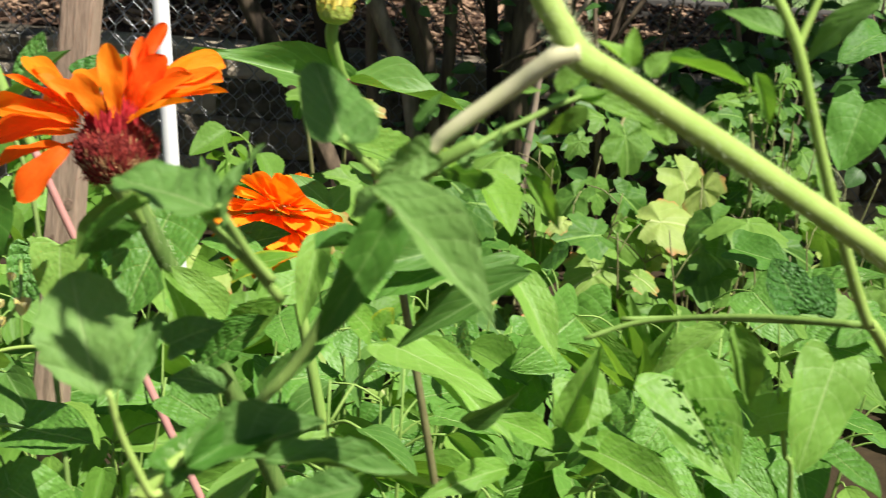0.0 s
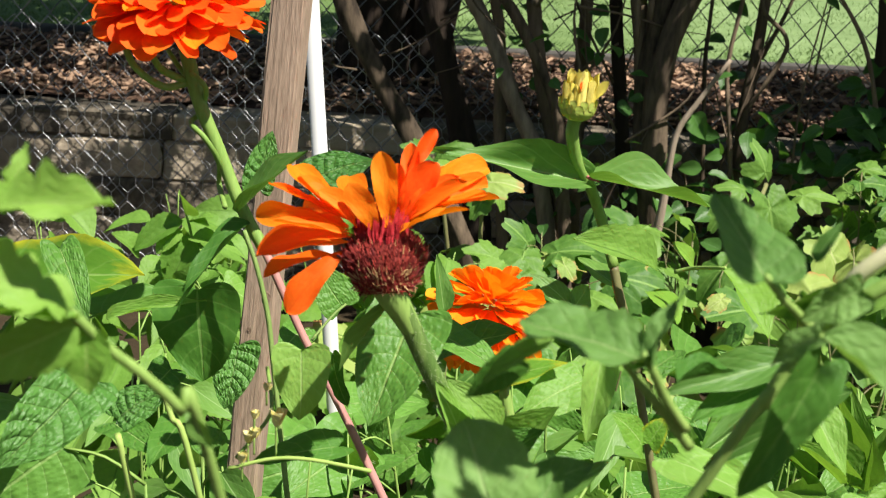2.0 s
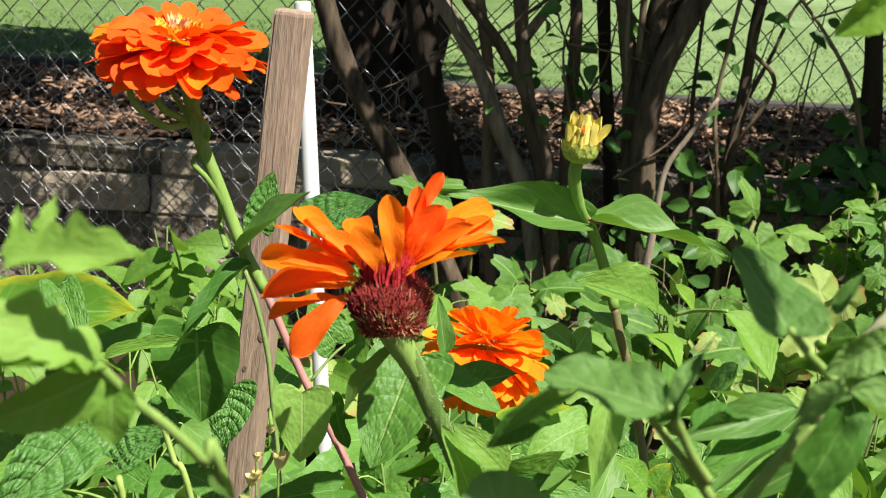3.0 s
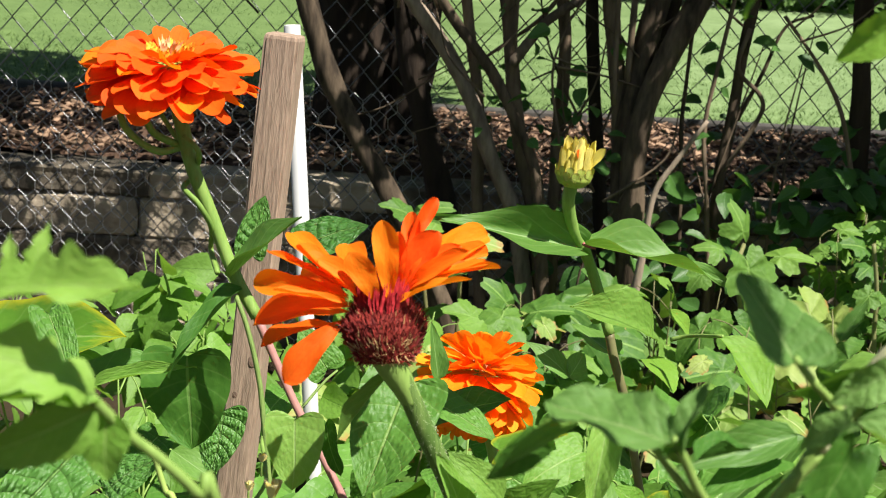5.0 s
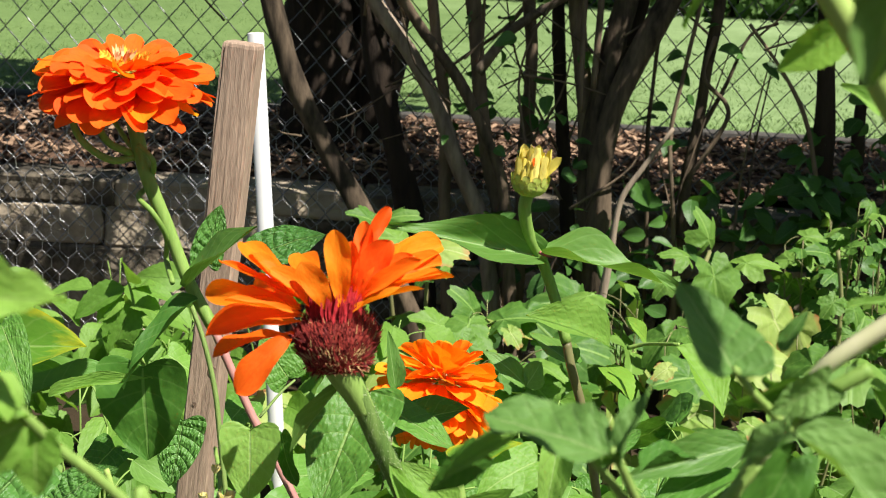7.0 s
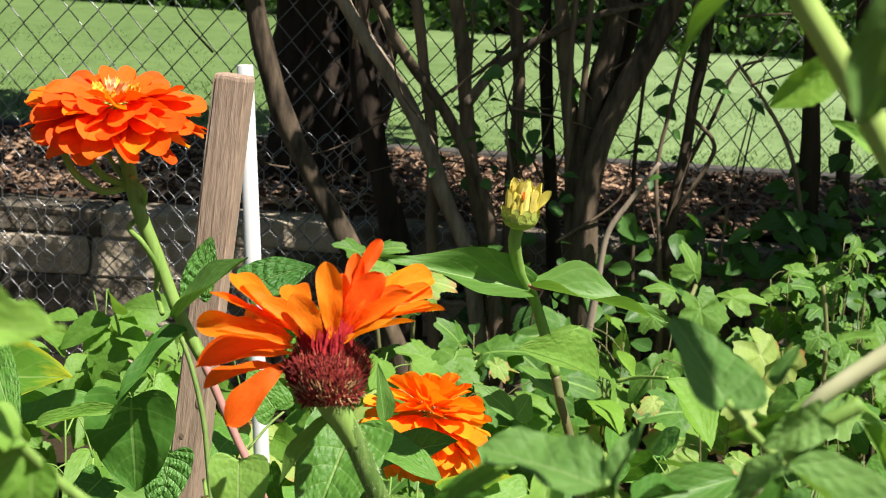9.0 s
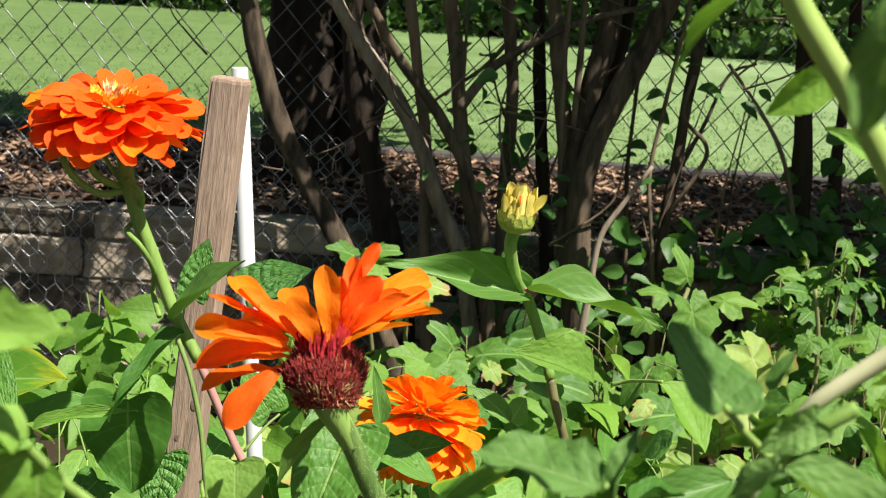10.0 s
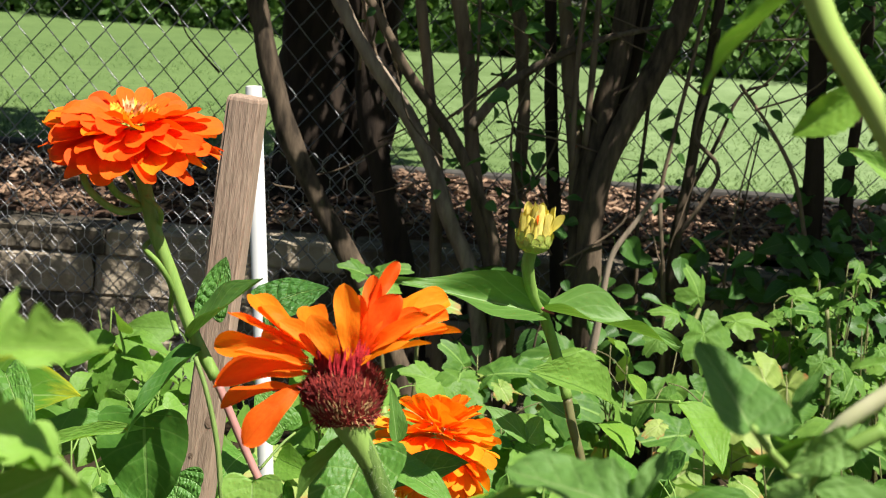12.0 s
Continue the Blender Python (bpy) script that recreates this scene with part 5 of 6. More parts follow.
petal(head_b, PETALD, (-0.059, 0.596, 0.774), (-0.097, 0.598, 0.767), 0.21, 48, 1, hint=ARCHED)
petal(head_b, PETALG, (-0.061, 0.594, 0.773), (-0.082, 0.576, 0.7565), 0.40, -5, 3, hint=TIPPED)
leaf(zinnia_b, ZLEAF, (-0.018, 0.740, 0.702), (-0.023, 0.740, 0.736), 0.36, 0)
leaf(zinnia_b, ZLEAF, (-0.036, 0.600, 0.751), (-0.062, 0.600, 0.717), 0.34, 60)
leaf(zinnia_b, BEAN, (-0.033, 0.700, 0.712), (-0.053, 0.660, 0.665), 0.72, 0)
tuft(head_b, (-0.041, 0.597, 0.783), (-0.042, 0.595, 0.803), 0.0115, 380, 21)
zinnia_c = thing("zinnia", 0.09, 0.76, 0, "young zinnia with one half-open yellow bud and broad leaves", "flower", "zinnias")
stalk(zinnia_c, 'stem', M_STEM, [(0.049, 0.745, 0.818), (0.048, 0.747, 0.808), (0.052, 0.755, 0.792), (0.060, 0.760, 0.778), (0.069, 0.757, 0.756), (0.077, 0.752, 0.732)], 0.0037, 0.0031)
stalk(zinnia_c, 'lower_stem', M_STEM_PURPLE, [(0.077, 0.752, 0.732), (0.081, 0.750, 0.717), (0.089, 0.750, 0.693), (0.100, 0.750, 0.648), (0.129, 0.750, 0.518), (0.154, 0.750, 0.389), (0.173, 0.750, 0.259), (0.185, 0.750, 0.130), (0.192, 0.750, -0.020)], 0.0026, 0.0025, 8, 0.12, 6, "purple lower stem")
bud_c = zinnia_bud(zinnia_c, (0.049, 0.742, 0.817), (0.08, 0.02, 1.0), 0.0102, 4)
petal(bud_c, PETAL, (0.051, 0.735, 0.834), (0.051, 0.735, 0.839), 0.6, 0)
petal(bud_c, BUDPETAL, (0.056, 0.740, 0.826), (0.066, 0.740, 0.839), 0.25, 0)
leaf(zinnia_c, CLASP, (0.059, 0.760, 0.779), (-0.027, 0.730, 0.799), 0.30, -30, 0)
stalk(zinnia_c, 'leaf_joint', M_CRIMSON, [(0.058, 0.750, 0.784), (0.060, 0.749, 0.783), (0.065, 0.747, 0.782)], 0.0011, 0.0004, 8, 0.12, 6, "pink blush where the leaves join")
leaf(zinnia_c, CLASP, (0.060, 0.756, 0.782), (0.139, 0.745, 0.773), 0.36, -5, 1)
leaf(zinnia_c, TOOTH, (0.100, 0.735, 0.736), (0.057, 0.700, 0.766), 0.36, 0, 1, hint=UPWARD)
leaf(zinnia_c, TOOTHLIME, (0.125, 0.770, 0.730), (0.115, 0.760, 0.748), 0.50, 0)
leaf(zinnia_c, TOOTHLIME, (0.134, 0.720, 0.743), (0.158, 0.690, 0.717), 0.54, -20, 0)
stalk(zinnia_c, 'leaf_stalk', M_STEM, [(0.112, 0.752, 0.731), (0.122, 0.745, 0.736), (0.135, 0.720, 0.744)], 0.0013, 0.0010)
leaf(zinnia_c, ZLEAF, (0.084, 0.770, 0.713), (0.059, 0.800, 0.725), 0.55, 0)
leaf(zinnia_c, TOOTHLIME, (0.103, 0.770, 0.714), (0.115, 0.740, 0.711), 0.60, 0)
zinnia_d = thing("zinnia", 0.03, 0.91, 0, "full orange zinnia bloom low among the leaves", "flower", "zinnias")
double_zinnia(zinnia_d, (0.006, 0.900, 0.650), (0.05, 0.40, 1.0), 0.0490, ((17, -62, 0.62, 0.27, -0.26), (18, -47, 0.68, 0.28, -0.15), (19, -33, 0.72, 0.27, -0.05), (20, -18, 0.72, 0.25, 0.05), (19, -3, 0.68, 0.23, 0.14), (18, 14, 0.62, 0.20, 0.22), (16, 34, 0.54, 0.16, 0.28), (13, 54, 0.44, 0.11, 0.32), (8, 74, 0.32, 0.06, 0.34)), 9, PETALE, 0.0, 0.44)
stalk(zinnia_d, 'stem', M_STEM, [(0.008, 0.910, 0.643), (0.016, 0.920, 0.602), (0.025, 0.920, 0.564), (0.050, 0.920, 0.451), (0.071, 0.920, 0.338), (0.086, 0.920, 0.226), (0.097, 0.920, 0.113), (0.103, 0.920, -0.020)], 0.0045, 0.0046)
leaf(zinnia_d, BEAN, (-0.020, 0.800, 0.658), (0.024, 0.790, 0.678), 0.55, -10)
leaf(zinnia_d, BEAN, (-0.019, 0.780, 0.674), (0.018, 0.760, 0.663), 0.60, 0)
leaf(zinnia_d, ZLEAF, (0.054, 0.720, 0.715), (0.034, 0.720, 0.737), 0.42, 0)
leaf(zinnia_d, ZLEAF, (0.054, 0.720, 0.715), (0.065, 0.740, 0.726), 0.60, 30)
leaf(zinnia_d, SMOOTH, (0.083, 0.780, 0.712), (0.061, 0.800, 0.721), 0.50, 20)

# ---- low plants ----
hairy_a = thing("sunflower_plant", 0.20, 0.40, 0, "tall bristly pale green branching plant close by", "plant")
main_line = smooth_line([(0.134, 0.345, 0.889), (0.1425, 0.345, 0.877), (0.149, 0.347, 0.872), (0.177, 0.358, 0.856), (0.196, 0.366, 0.845), (0.216, 0.373, 0.833), (0.254, 0.384, 0.810)], 6)
stalk(hairy_a, 'stem', M_STEM_PALE, [(0.084, 0.345, 0.966), (0.091, 0.345, 0.951), (0.099, 0.345, 0.940), (0.110, 0.345, 0.925), (0.134, 0.345, 0.889), (0.140, 0.345, 0.881), (0.1425, 0.345, 0.877), (0.146, 0.346, 0.874), (0.150, 0.347, 0.8715), (0.158, 0.350, 0.867), (0.177, 0.358, 0.856), (0.196, 0.366, 0.845), (0.216, 0.373, 0.833), (0.238, 0.379, 0.820), (0.254, 0.384, 0.810), (0.292, 0.390, 0.784), (0.464, 0.417, 0.627), (0.601, 0.438, 0.470), (0.695, 0.453, 0.314), (0.753, 0.462, 0.157), (0.787, 0.467, -0.020)], 0.0035, 0.0046, 12, 0.08)
stalk(hairy_a, 'knot', M_STEM_PALE, [(0.1375, 0.345, 0.884), (0.1415, 0.3445, 0.8775), (0.145, 0.345, 0.8735), (0.151, 0.347, 0.8705)], 0.0034, 0.0040, 12, 0.10)
hairs(hairy_a, main_line, 0.0041, 1300, 5, 0.0026)
stalk(hairy_a, 'branch', M_STEM_BLUSH, [(0.1445, 0.3435, 0.8755), (0.139, 0.343, 0.8738), (0.135, 0.344, 0.8705), (0.127, 0.347, 0.863), (0.112, 0.349, 0.850), (0.107, 0.350, 0.844), (0.099, 0.350, 0.832), (0.095, 0.350, 0.819)], 0.0033, 0.0017, 10)
stalk(hairy_a, 'branch', M_STEM, [(0.095, 0.350, 0.819), (0.085, 0.350, 0.805), (0.070, 0.355, 0.773), (0.051, 0.355, 0.750), (0.039, 0.352, 0.738), (0.026, 0.352, 0.723), (0.015, 0.360, 0.701), (-0.049, 0.407, 0.561), (-0.103, 0.446, 0.421), (-0.142, 0.474, 0.280), (-0.167, 0.492, 0.140), (-0.182, 0.503, -0.020)], 0.0018, 0.0018, 10)
stalk(hairy_a, 'side_stem', M_STEM_PALE, [(0.204, 0.400, 0.900), (0.209, 0.400, 0.890), (0.219, 0.400, 0.873), (0.233, 0.405, 0.839), (0.245, 0.410, 0.812), (0.263, 0.420, 0.777), (0.279, 0.430, 0.758), (0.394, 0.502, 0.606), (0.488, 0.560, 0.455), (0.554, 0.602, 0.303), (0.595, 0.627, 0.152), (0.619, 0.643, -0.020)], 0.0017, 0.0030, 10)
hairs(hairy_a, smooth_line([(0.209, 0.400, 0.890), (0.233, 0.405, 0.839), (0.245, 0.410, 0.812), (0.263, 0.420, 0.777)], 6), 0.0028, 170, 6, 0.0024)
stalk(hairy_a, 'branch', M_STEM_PALE, [(0.219, 0.400, 0.872), (0.222, 0.402, 0.881), (0.227, 0.405, 0.895)], 0.0014, 0.0010)
stalk(hairy_a, 'branch', M_STEM, [(0.172, 0.470, 0.743), (0.195, 0.470, 0.752), (0.230, 0.450, 0.764), (0.264, 0.425, 0.773)], 0.0010, 0.0015)
# Unseen top of the plant, added so its leaves shade those below.
stalk(hairy_a, 'stem', M_STEM_PALE, [(0.084, 0.345, 0.966), (0.075, 0.343, 0.985), (0.066, 0.338, 1.03), (0.070, 0.325, 1.12), (0.085, 0.31, 1.24)], 0.0033, 0.0022, 10, 0.08)
stalk(hairy_a, 'branch', M_STEM_PALE, [(0.066, 0.338, 1.03), (0.11, 0.29, 1.08), (0.18, 0.23, 1.13), (0.27, 0.18, 1.17)], 0.0022, 0.0014, 8, 0.08)
shade_rg = random.Random(17)
for (x, y, z), (tx, ty, tz), wide in (((0.108, 0.246, 1.028), (0.137, 0.231, 1.024), 0.28), ((0.116, 0.234, 1.004), (0.136, 0.226, 1.002), 0.30), ((0.165, 0.270, 1.065), (0.190, 0.240, 1.075), 0.60)):
    leaf(hairy_a, HEARTNEAR, (x, y, z), (tx, ty, tz), wide, shade_rg.uniform(-12, 12), shade_rg.randrange(4), hint=Vector((0.2, -0.2, 1.0)))
    stalk(hairy_a, "leaf_stalk", M_STEM_PALE, [(0.11 + 0.6 * (x - 0.11), 0.29 - 0.6 * (x - 0.11), 1.085), (x, y + 0.01, z + 0.02), (x, y, z)], 0.0012, 0.0009, 6)
hairy_b = thing("sunflower_plant", 0.0, 0.40, 0, "broad pale leaves of a low bristly plant close by", "plant")
leaf(hairy_b, BROAD, (0.053, 0.318, 0.830), (0.021, 0.337, 0.834), 0.62, 4, 0, hint=UPWARD)
leaf(hairy_b, NEAR, (0.053, 0.318, 0.829), (0.059, 0.326, 0.849), 0.36, 0, 1, hint=TURNED)
stalk(hairy_b, 'leaf_stalk', M_STEM, [(0.051, 0.318, 0.832), (0.054, 0.320, 0.827), (0.059, 0.325, 0.817), (0.065, 0.330, 0.808)], 0.001, 0.0014)
leaf(hairy_b, BROAD, (0.020, 0.318, 0.775), (0.007, 0.335, 0.805), 0.75, 0, 1, hint=UPWARD)
leaf(hairy_b, NEAR, (0.025, 0.322, 0.776), (0.032, 0.330, 0.797), 0.55, 30, 2, hint=TURNED)
stalk(hairy_b, 'stem', M_STEM_PALE, [(0.022, 0.320, 0.776), (0.025, 0.322, 0.762), (0.032, 0.325, 0.743), (0.040, 0.335, 0.715), (0.049, 0.372, 0.494), (0.054, 0.394, 0.274), (0.058, 0.411, 0.090), (0.060, 0.420, -0.020)], 0.0009, 0.0022)
leaf(hairy_b, HTOOTH, (0.043, 0.325, 0.750), (0.081, 0.335, 0.765), 0.39, -10, 0, hint=UPWARD)
leaf(hairy_b, HTOOTH, (0.066, 0.320, 0.758), (0.115, 0.325, 0.755), 0.23, -5, 1, hint=UPWARD)
leaf(hairy_b, HTOOTH, (0.094, 0.310, 0.757), (0.065, 0.305, 0.751), 0.38, 0, 2, hint=UPWARD)
leaf(hairy_b, NEAR, (0.029, 0.370, 0.770), (0.045, 0.375, 0.778), 0.70, 10, 1, hint=UPWARD)
leaf(hairy_b, HTOOTH, (0.040, 0.420, 0.734), (0.020, 0.420, 0.740), 0.52, 0, 3, hint=UPWARD)
leaf(hairy_b, HTOOTH, (0.054, 0.400, 0.729), (0.067, 0.410, 0.730), 0.45, 0, 0, hint=UPWARD)
stalk(hairy_b, 'stem', M_STEM_PALE, [(0.051, 0.345, 0.749), (0.043, 0.338, 0.750), (0.036, 0.333, 0.746), (0.027, 0.330, 0.736)], 0.0016, 0.003)
hairs(hairy_b, smooth_line([(0.051, 0.345, 0.749), (0.043, 0.338, 0.750), (0.036, 0.333, 0.746), (0.027, 0.330, 0.736)], 6), 0.0028, 260, 21, 0.0022)
leaf(hairy_b, DLANCE, (0.044, 0.320, 0.754), (0.075, 0.350, 0.765), 0.27, 20, 1, hint=UPWARD)
leaf(hairy_b, BEAN, (0.036, 0.330, 0.747), (0.054, 0.360, 0.755), 0.36, 10, 1, hint=UPWARD)
leaf(hairy_b, TOOTH, (0.030, 0.345, 0.826), (0.010, 0.340, 0.815), 0.25, -10, 2, hint=UPWARD)
leaf(hairy_b, SMOOTH, (0.020, 0.350, 0.817), (0.008, 0.345, 0.806), 0.69, 0, 3, hint=DROOPED)
leaf(hairy_b, DLANCE, (0.071, 0.400, 0.795), (0.092, 0.420, 0.794), 0.24, 0, 0, hint=AVERTED)
stalk(hairy_b, 'leaf_stalk', M_STEM, [(0.047, 0.322, 0.828), (0.054, 0.325, 0.819), (0.060, 0.330, 0.811), (0.067, 0.335, 0.801)], 0.0012, 0.0016)
leaf(hairy_b, LIMEPLAIN, (0.003, 0.575, 0.689), (-0.008, 0.565, 0.725), 0.45, 0, 2, hint=UPWARD)
leaf(hairy_b, BEAN, (0.006, 0.580, 0.675), (0.036, 0.570, 0.705), 0.49, 0, 0, hint=UPWARD)
leaf(hairy_b, TOOTH, (0.018, 0.570, 0.703), (0.001, 0.560, 0.731), 0.41, 0, 3, hint=UPWARD)
leaf(hairy_b, BEAN, (-0.006, 0.560, 0.666), (0.022, 0.550, 0.655), 0.73, 0, 0, hint=UPWARD)
leaf(hairy_b, ZLEAF, (0.036, 0.560, 0.669), (0.062, 0.550, 0.703), 0.31, 0, 2, hint=UPWARD)
leaf(hairy_b, BEANLIME, (0.016, 0.620, 0.709), (0.044, 0.610, 0.726), 0.52, 0, 3, hint=UPWARD)
leaf(hairy_b, TOOTH, (0.019, 0.600, 0.674), (0.042, 0.590, 0.709), 0.40, 0, 0, hint=UPWARD)
leaf(hairy_a, HEARTNEAR, (0.082, 0.335, 0.848), (0.072, 0.362, 0.865), 0.62, 0, 0, hint=UPWARD)
stalk(hairy_a, 'leaf_stalk', M_STEM, [(0.082, 0.335, 0.849), (0.088, 0.338, 0.842), (0.093, 0.342, 0.837), (0.100, 0.345, 0.830)], 0.001, 0.0014)
leaf(hairy_a, CURL, (0.092, 0.310, 0.842), (0.126, 0.285, 0.821), 0.35, -12, 0, hint=UPWARD)
leaf(hairy_a, SMOOTH, (0.096, 0.325, 0.829), (0.080, 0.315, 0.795), 0.34, 0, 2, hint=DROOPED)
leaf(hairy_a, NEAR, (0.095, 0.325, 0.837), (0.082, 0.330, 0.830), 0.52, 0, 3, hint=UPWARD)
leaf(hairy_a, NEAR, (0.106, 0.335, 0.847), (0.092, 0.335, 0.838), 0.63, 20, 0, hint=DROOPED)
leaf(hairy_a, SMOOTH, (0.124, 0.400, 0.825), (0.108, 0.420, 0.816), 0.34, 0, 2, hint=DROOPED)
stalk(hairy_a, 'branch', M_STEM, [(0.119, 0.345, 0.848), (0.110, 0.345, 0.842), (0.104, 0.348, 0.835), (0.101, 0.350, 0.829), (0.093, 0.350, 0.819), (0.088, 0.350, 0.808)], 0.0022, 0.0018)
leaf(hairy_a, NEAR, (0.119, 0.370, 0.836), (0.135, 0.400, 0.848), 0.14, 30, 3, hint=TURNED)
leaf(hairy_a, LIMELANCE, (0.127, 0.400, 0.850), (0.141, 0.400, 0.855), 0.21, 0, 2, hint=UPWARD)
leaf(hairy_a, TOOTHLIME, (0.118, 0.400, 0.933), (0.100, 0.402, 0.918), 0.48, -15, 0, hint=FACING)
leaf(hairy_a, LIMELANCE, (0.165, 0.470, 0.894), (0.142, 0.485, 0.911), 0.34, 10, 1, hint=FACING)
leaf(hairy_a, BROAD, (0.074, 0.210, 0.963), (0.076, 0.225, 0.929), 0.40, 10, 1, hint=FACING)
leaf(hairy_a, LIMELANCE, (0.088, 0.360, 0.960), (0.063, 0.380, 0.935), 0.20, 12, 2, hint=UPWARD)
leaf(hairy_a, CLASPNEAR, (0.072, 0.172, 0.940), (0.102, 0.185, 0.903), 0.49, 0, 3, hint=Vector((-0.42, -0.80, 0.25)))
stalk(hairy_a, 'leaf_stalk', M_STEM_PALE, [(0.066, 0.338, 1.030), (0.085, 0.270, 1.020), (0.072, 0.172, 0.940)], 0.0012, 0.0009)
leaf(hairy_a, ZLEAF, (0.243, 0.400, 0.889), (0.220, 0.410, 0.870), 0.29, 0, 3, hint=UPWARD)
leaf(hairy_a, ZLEAF, (0.218, 0.410, 0.874), (0.199, 0.420, 0.882), 0.45, 0, 1, hint=UPWARD)
leaf(hairy_a, ZLEAF, (0.102, 0.370, 0.844), (0.107, 0.370, 0.857), 0.37, 0, 2, hint=TURNED)
leaf(hairy_a, DLANCE, (0.106, 0.360, 0.840), (0.088, 0.370, 0.826), 0.36, 0, 1, hint=DROOPED)
leaf(hairy_a, ZLEAF, (0.152, 0.500, 0.759), (0.096, 0.500, 0.725), 0.22, 0, 1, hint=UPWARD)
leaf(hairy_a, TOOTH, (0.227, 0.460, 0.757), (0.236, 0.450, 0.728), 0.37, 0, 0, hint=FACING)
leaf(hairy_a, TOOTHLIME, (0.163, 0.372, 0.867), (0.164, 0.372, 0.879), 0.44, 0, 3, hint=FACING)
leaf(hairy_a, TOOTHLIME, (0.163, 0.372, 0.868), (0.153, 0.372, 0.875), 0.45, 0, 0, hint=UPWARD)
leaf(hairy_a, LIMELANCE, (0.169, 0.372, 0.865), (0.175, 0.372, 0.873), 0.68, 0, 0, hint=UPWARD)
leaf(hairy_a, LIMELANCE, (0.174, 0.375, 0.870), (0.204, 0.375, 0.865), 0.13, 0, 1, hint=UPWARD)
leaf(hairy_a, LIMELANCE, (0.201, 0.375, 0.868), (0.208, 0.375, 0.852), 0.30, 0, 0, hint=FACING)
leaf(hairy_a, LIMELANCE, (0.190, 0.380, 0.855), (0.202, 0.380, 0.863), 0.16, 0, 3, hint=UPWARD)
leaf(hairy_a, TOOTH, (0.144, 0.385, 0.856), (0.152, 0.385, 0.864), 0.62, 0, 0, hint=UPWARD)
leaf(hairy_a, TOOTH, (0.150, 0.390, 0.853), (0.177, 0.390, 0.850), 0.27, 0, 2, hint=UPWARD)
leaf(hairy_a, TOOTH, (0.150, 0.390, 0.854), (0.160, 0.390, 0.858), 0.48, 0, 3, hint=UPWARD)
leaf(hairy_a, TOOTH, (0.171, 0.395, 0.849), (0.183, 0.395, 0.840), 0.50, 0, 1, hint=FACING)
leaf(hairy_a, TOOTH, (0.155, 0.400, 0.849), (0.143, 0.400, 0.837), 0.47, 0, 3, hint=DROOPED)
leaf(hairy_a, LIMELANCE, (0.137, 0.400, 0.827), (0.145, 0.400, 0.825), 0.60, 0, 1, hint=UPWARD)
leaf(hairy_a, LIMELANCE, (0.138, 0.400, 0.826), (0.151, 0.400, 0.807), 0.24, 0, 0, hint=FACING)
stalk(hairy_a, 'branch', M_STEM, [(0.152, 0.390, 0.854), (0.144, 0.388, 0.851), (0.135, 0.386, 0.846), (0.127, 0.384, 0.842), (0.113, 0.378, 0.834)], 0.0009, 0.0013)
bean_b = thing("bean_plant", 0.22, 0.62, 0, "bean plant with insect-bitten broad leaves", "plant", "beans")
leaf(bean_b, LIMELANCE, (0.060, 0.560, 0.751), (0.056, 0.540, 0.713), 0.35, 0, 2, hint=FACING)
leaf(bean_b, LIMEPLAIN, (0.056, 0.620, 0.711), (0.028, 0.600, 0.704), 0.68, 0, 3, hint=UPWARD)
leaf(bean_b, LIMEPLAIN, (0.085, 0.600, 0.688), (0.074, 0.590, 0.708), 0.64, 0, 3, hint=UPWARD)
leaf(bean_b, BEANLIME, (0.088, 0.600, 0.689), (0.095, 0.600, 0.702), 0.91, 0, 1, hint=UPWARD)
leaf(bean_b, ZLEAF, (0.126, 0.500, 0.769), (0.079, 0.480, 0.763), 0.30, -8, 1, hint=UPWARD)
leaf(bean_b, ZLEAF, (0.124, 0.540, 0.755), (0.105, 0.560, 0.754), 0.18, 0, 0, hint=UPWARD)
leaf(bean_b, SMOOTH, (0.119, 0.500, 0.760), (0.090, 0.480, 0.753), 0.43, 0, 2, hint=UPWARD)
leaf(bean_b, BEAN, (0.088, 0.620, 0.718), (0.108, 0.640, 0.728), 0.50, 0, 3, hint=UPWARD)
leaf(bean_b, LIMELANCE, (0.151, 0.600, 0.725), (0.178, 0.570, 0.696), 0.41, -10, 2, hint=UPWARD)
leaf(bean_b, ZLEAF, (0.155, 0.600, 0.733), (0.109, 0.580, 0.697), 0.30, 10, 0, hint=UPWARD)
leaf(bean_b, LIMELANCE, (0.105, 0.580, 0.691), (0.157, 0.540, 0.670), 0.31, 0, 2, hint=UPWARD)
leaf(bean_b, LIMEPLAIN, (0.186, 0.580, 0.678), (0.199, 0.560, 0.649), 0.75, 0, 2, hint=UPWARD)
leaf(bean_b, BITTEN, (0.226, 0.555, 0.695), (0.253, 0.520, 0.660), 0.69, 0, 0, hint=FACING)
# Extra leaf close behind the bitten one, added so its holes look dark.
leaf(bean_b, BEAN, (0.229, 0.563, 0.691), (0.254, 0.528, 0.659), 0.70, 0, 0, hint=FACING)
leaf(bean_b, LIMEPLAIN, (0.302, 0.560, 0.706), (0.285, 0.530, 0.664), 0.62, 0, 3, hint=UPWARD)
leaf(bean_b, LIMEPLAIN, (0.274, 0.570, 0.670), (0.307, 0.550, 0.693), 0.52, 0, 2, hint=UPWARD)
leaf(bean_b, BEAN, (0.300, 0.600, 0.701), (0.331, 0.580, 0.700), 0.60, 0, 0, hint=UPWARD)
leaf(bean_b, CRINKLE, (0.301, 0.620, 0.707), (0.288, 0.640, 0.731), 0.77, 0, 1, hint=FACING)
leaf(bean_b, CRINKLE, (0.307, 0.620, 0.709), (0.314, 0.630, 0.727), 0.95, 0, 3, hint=UPWARD)
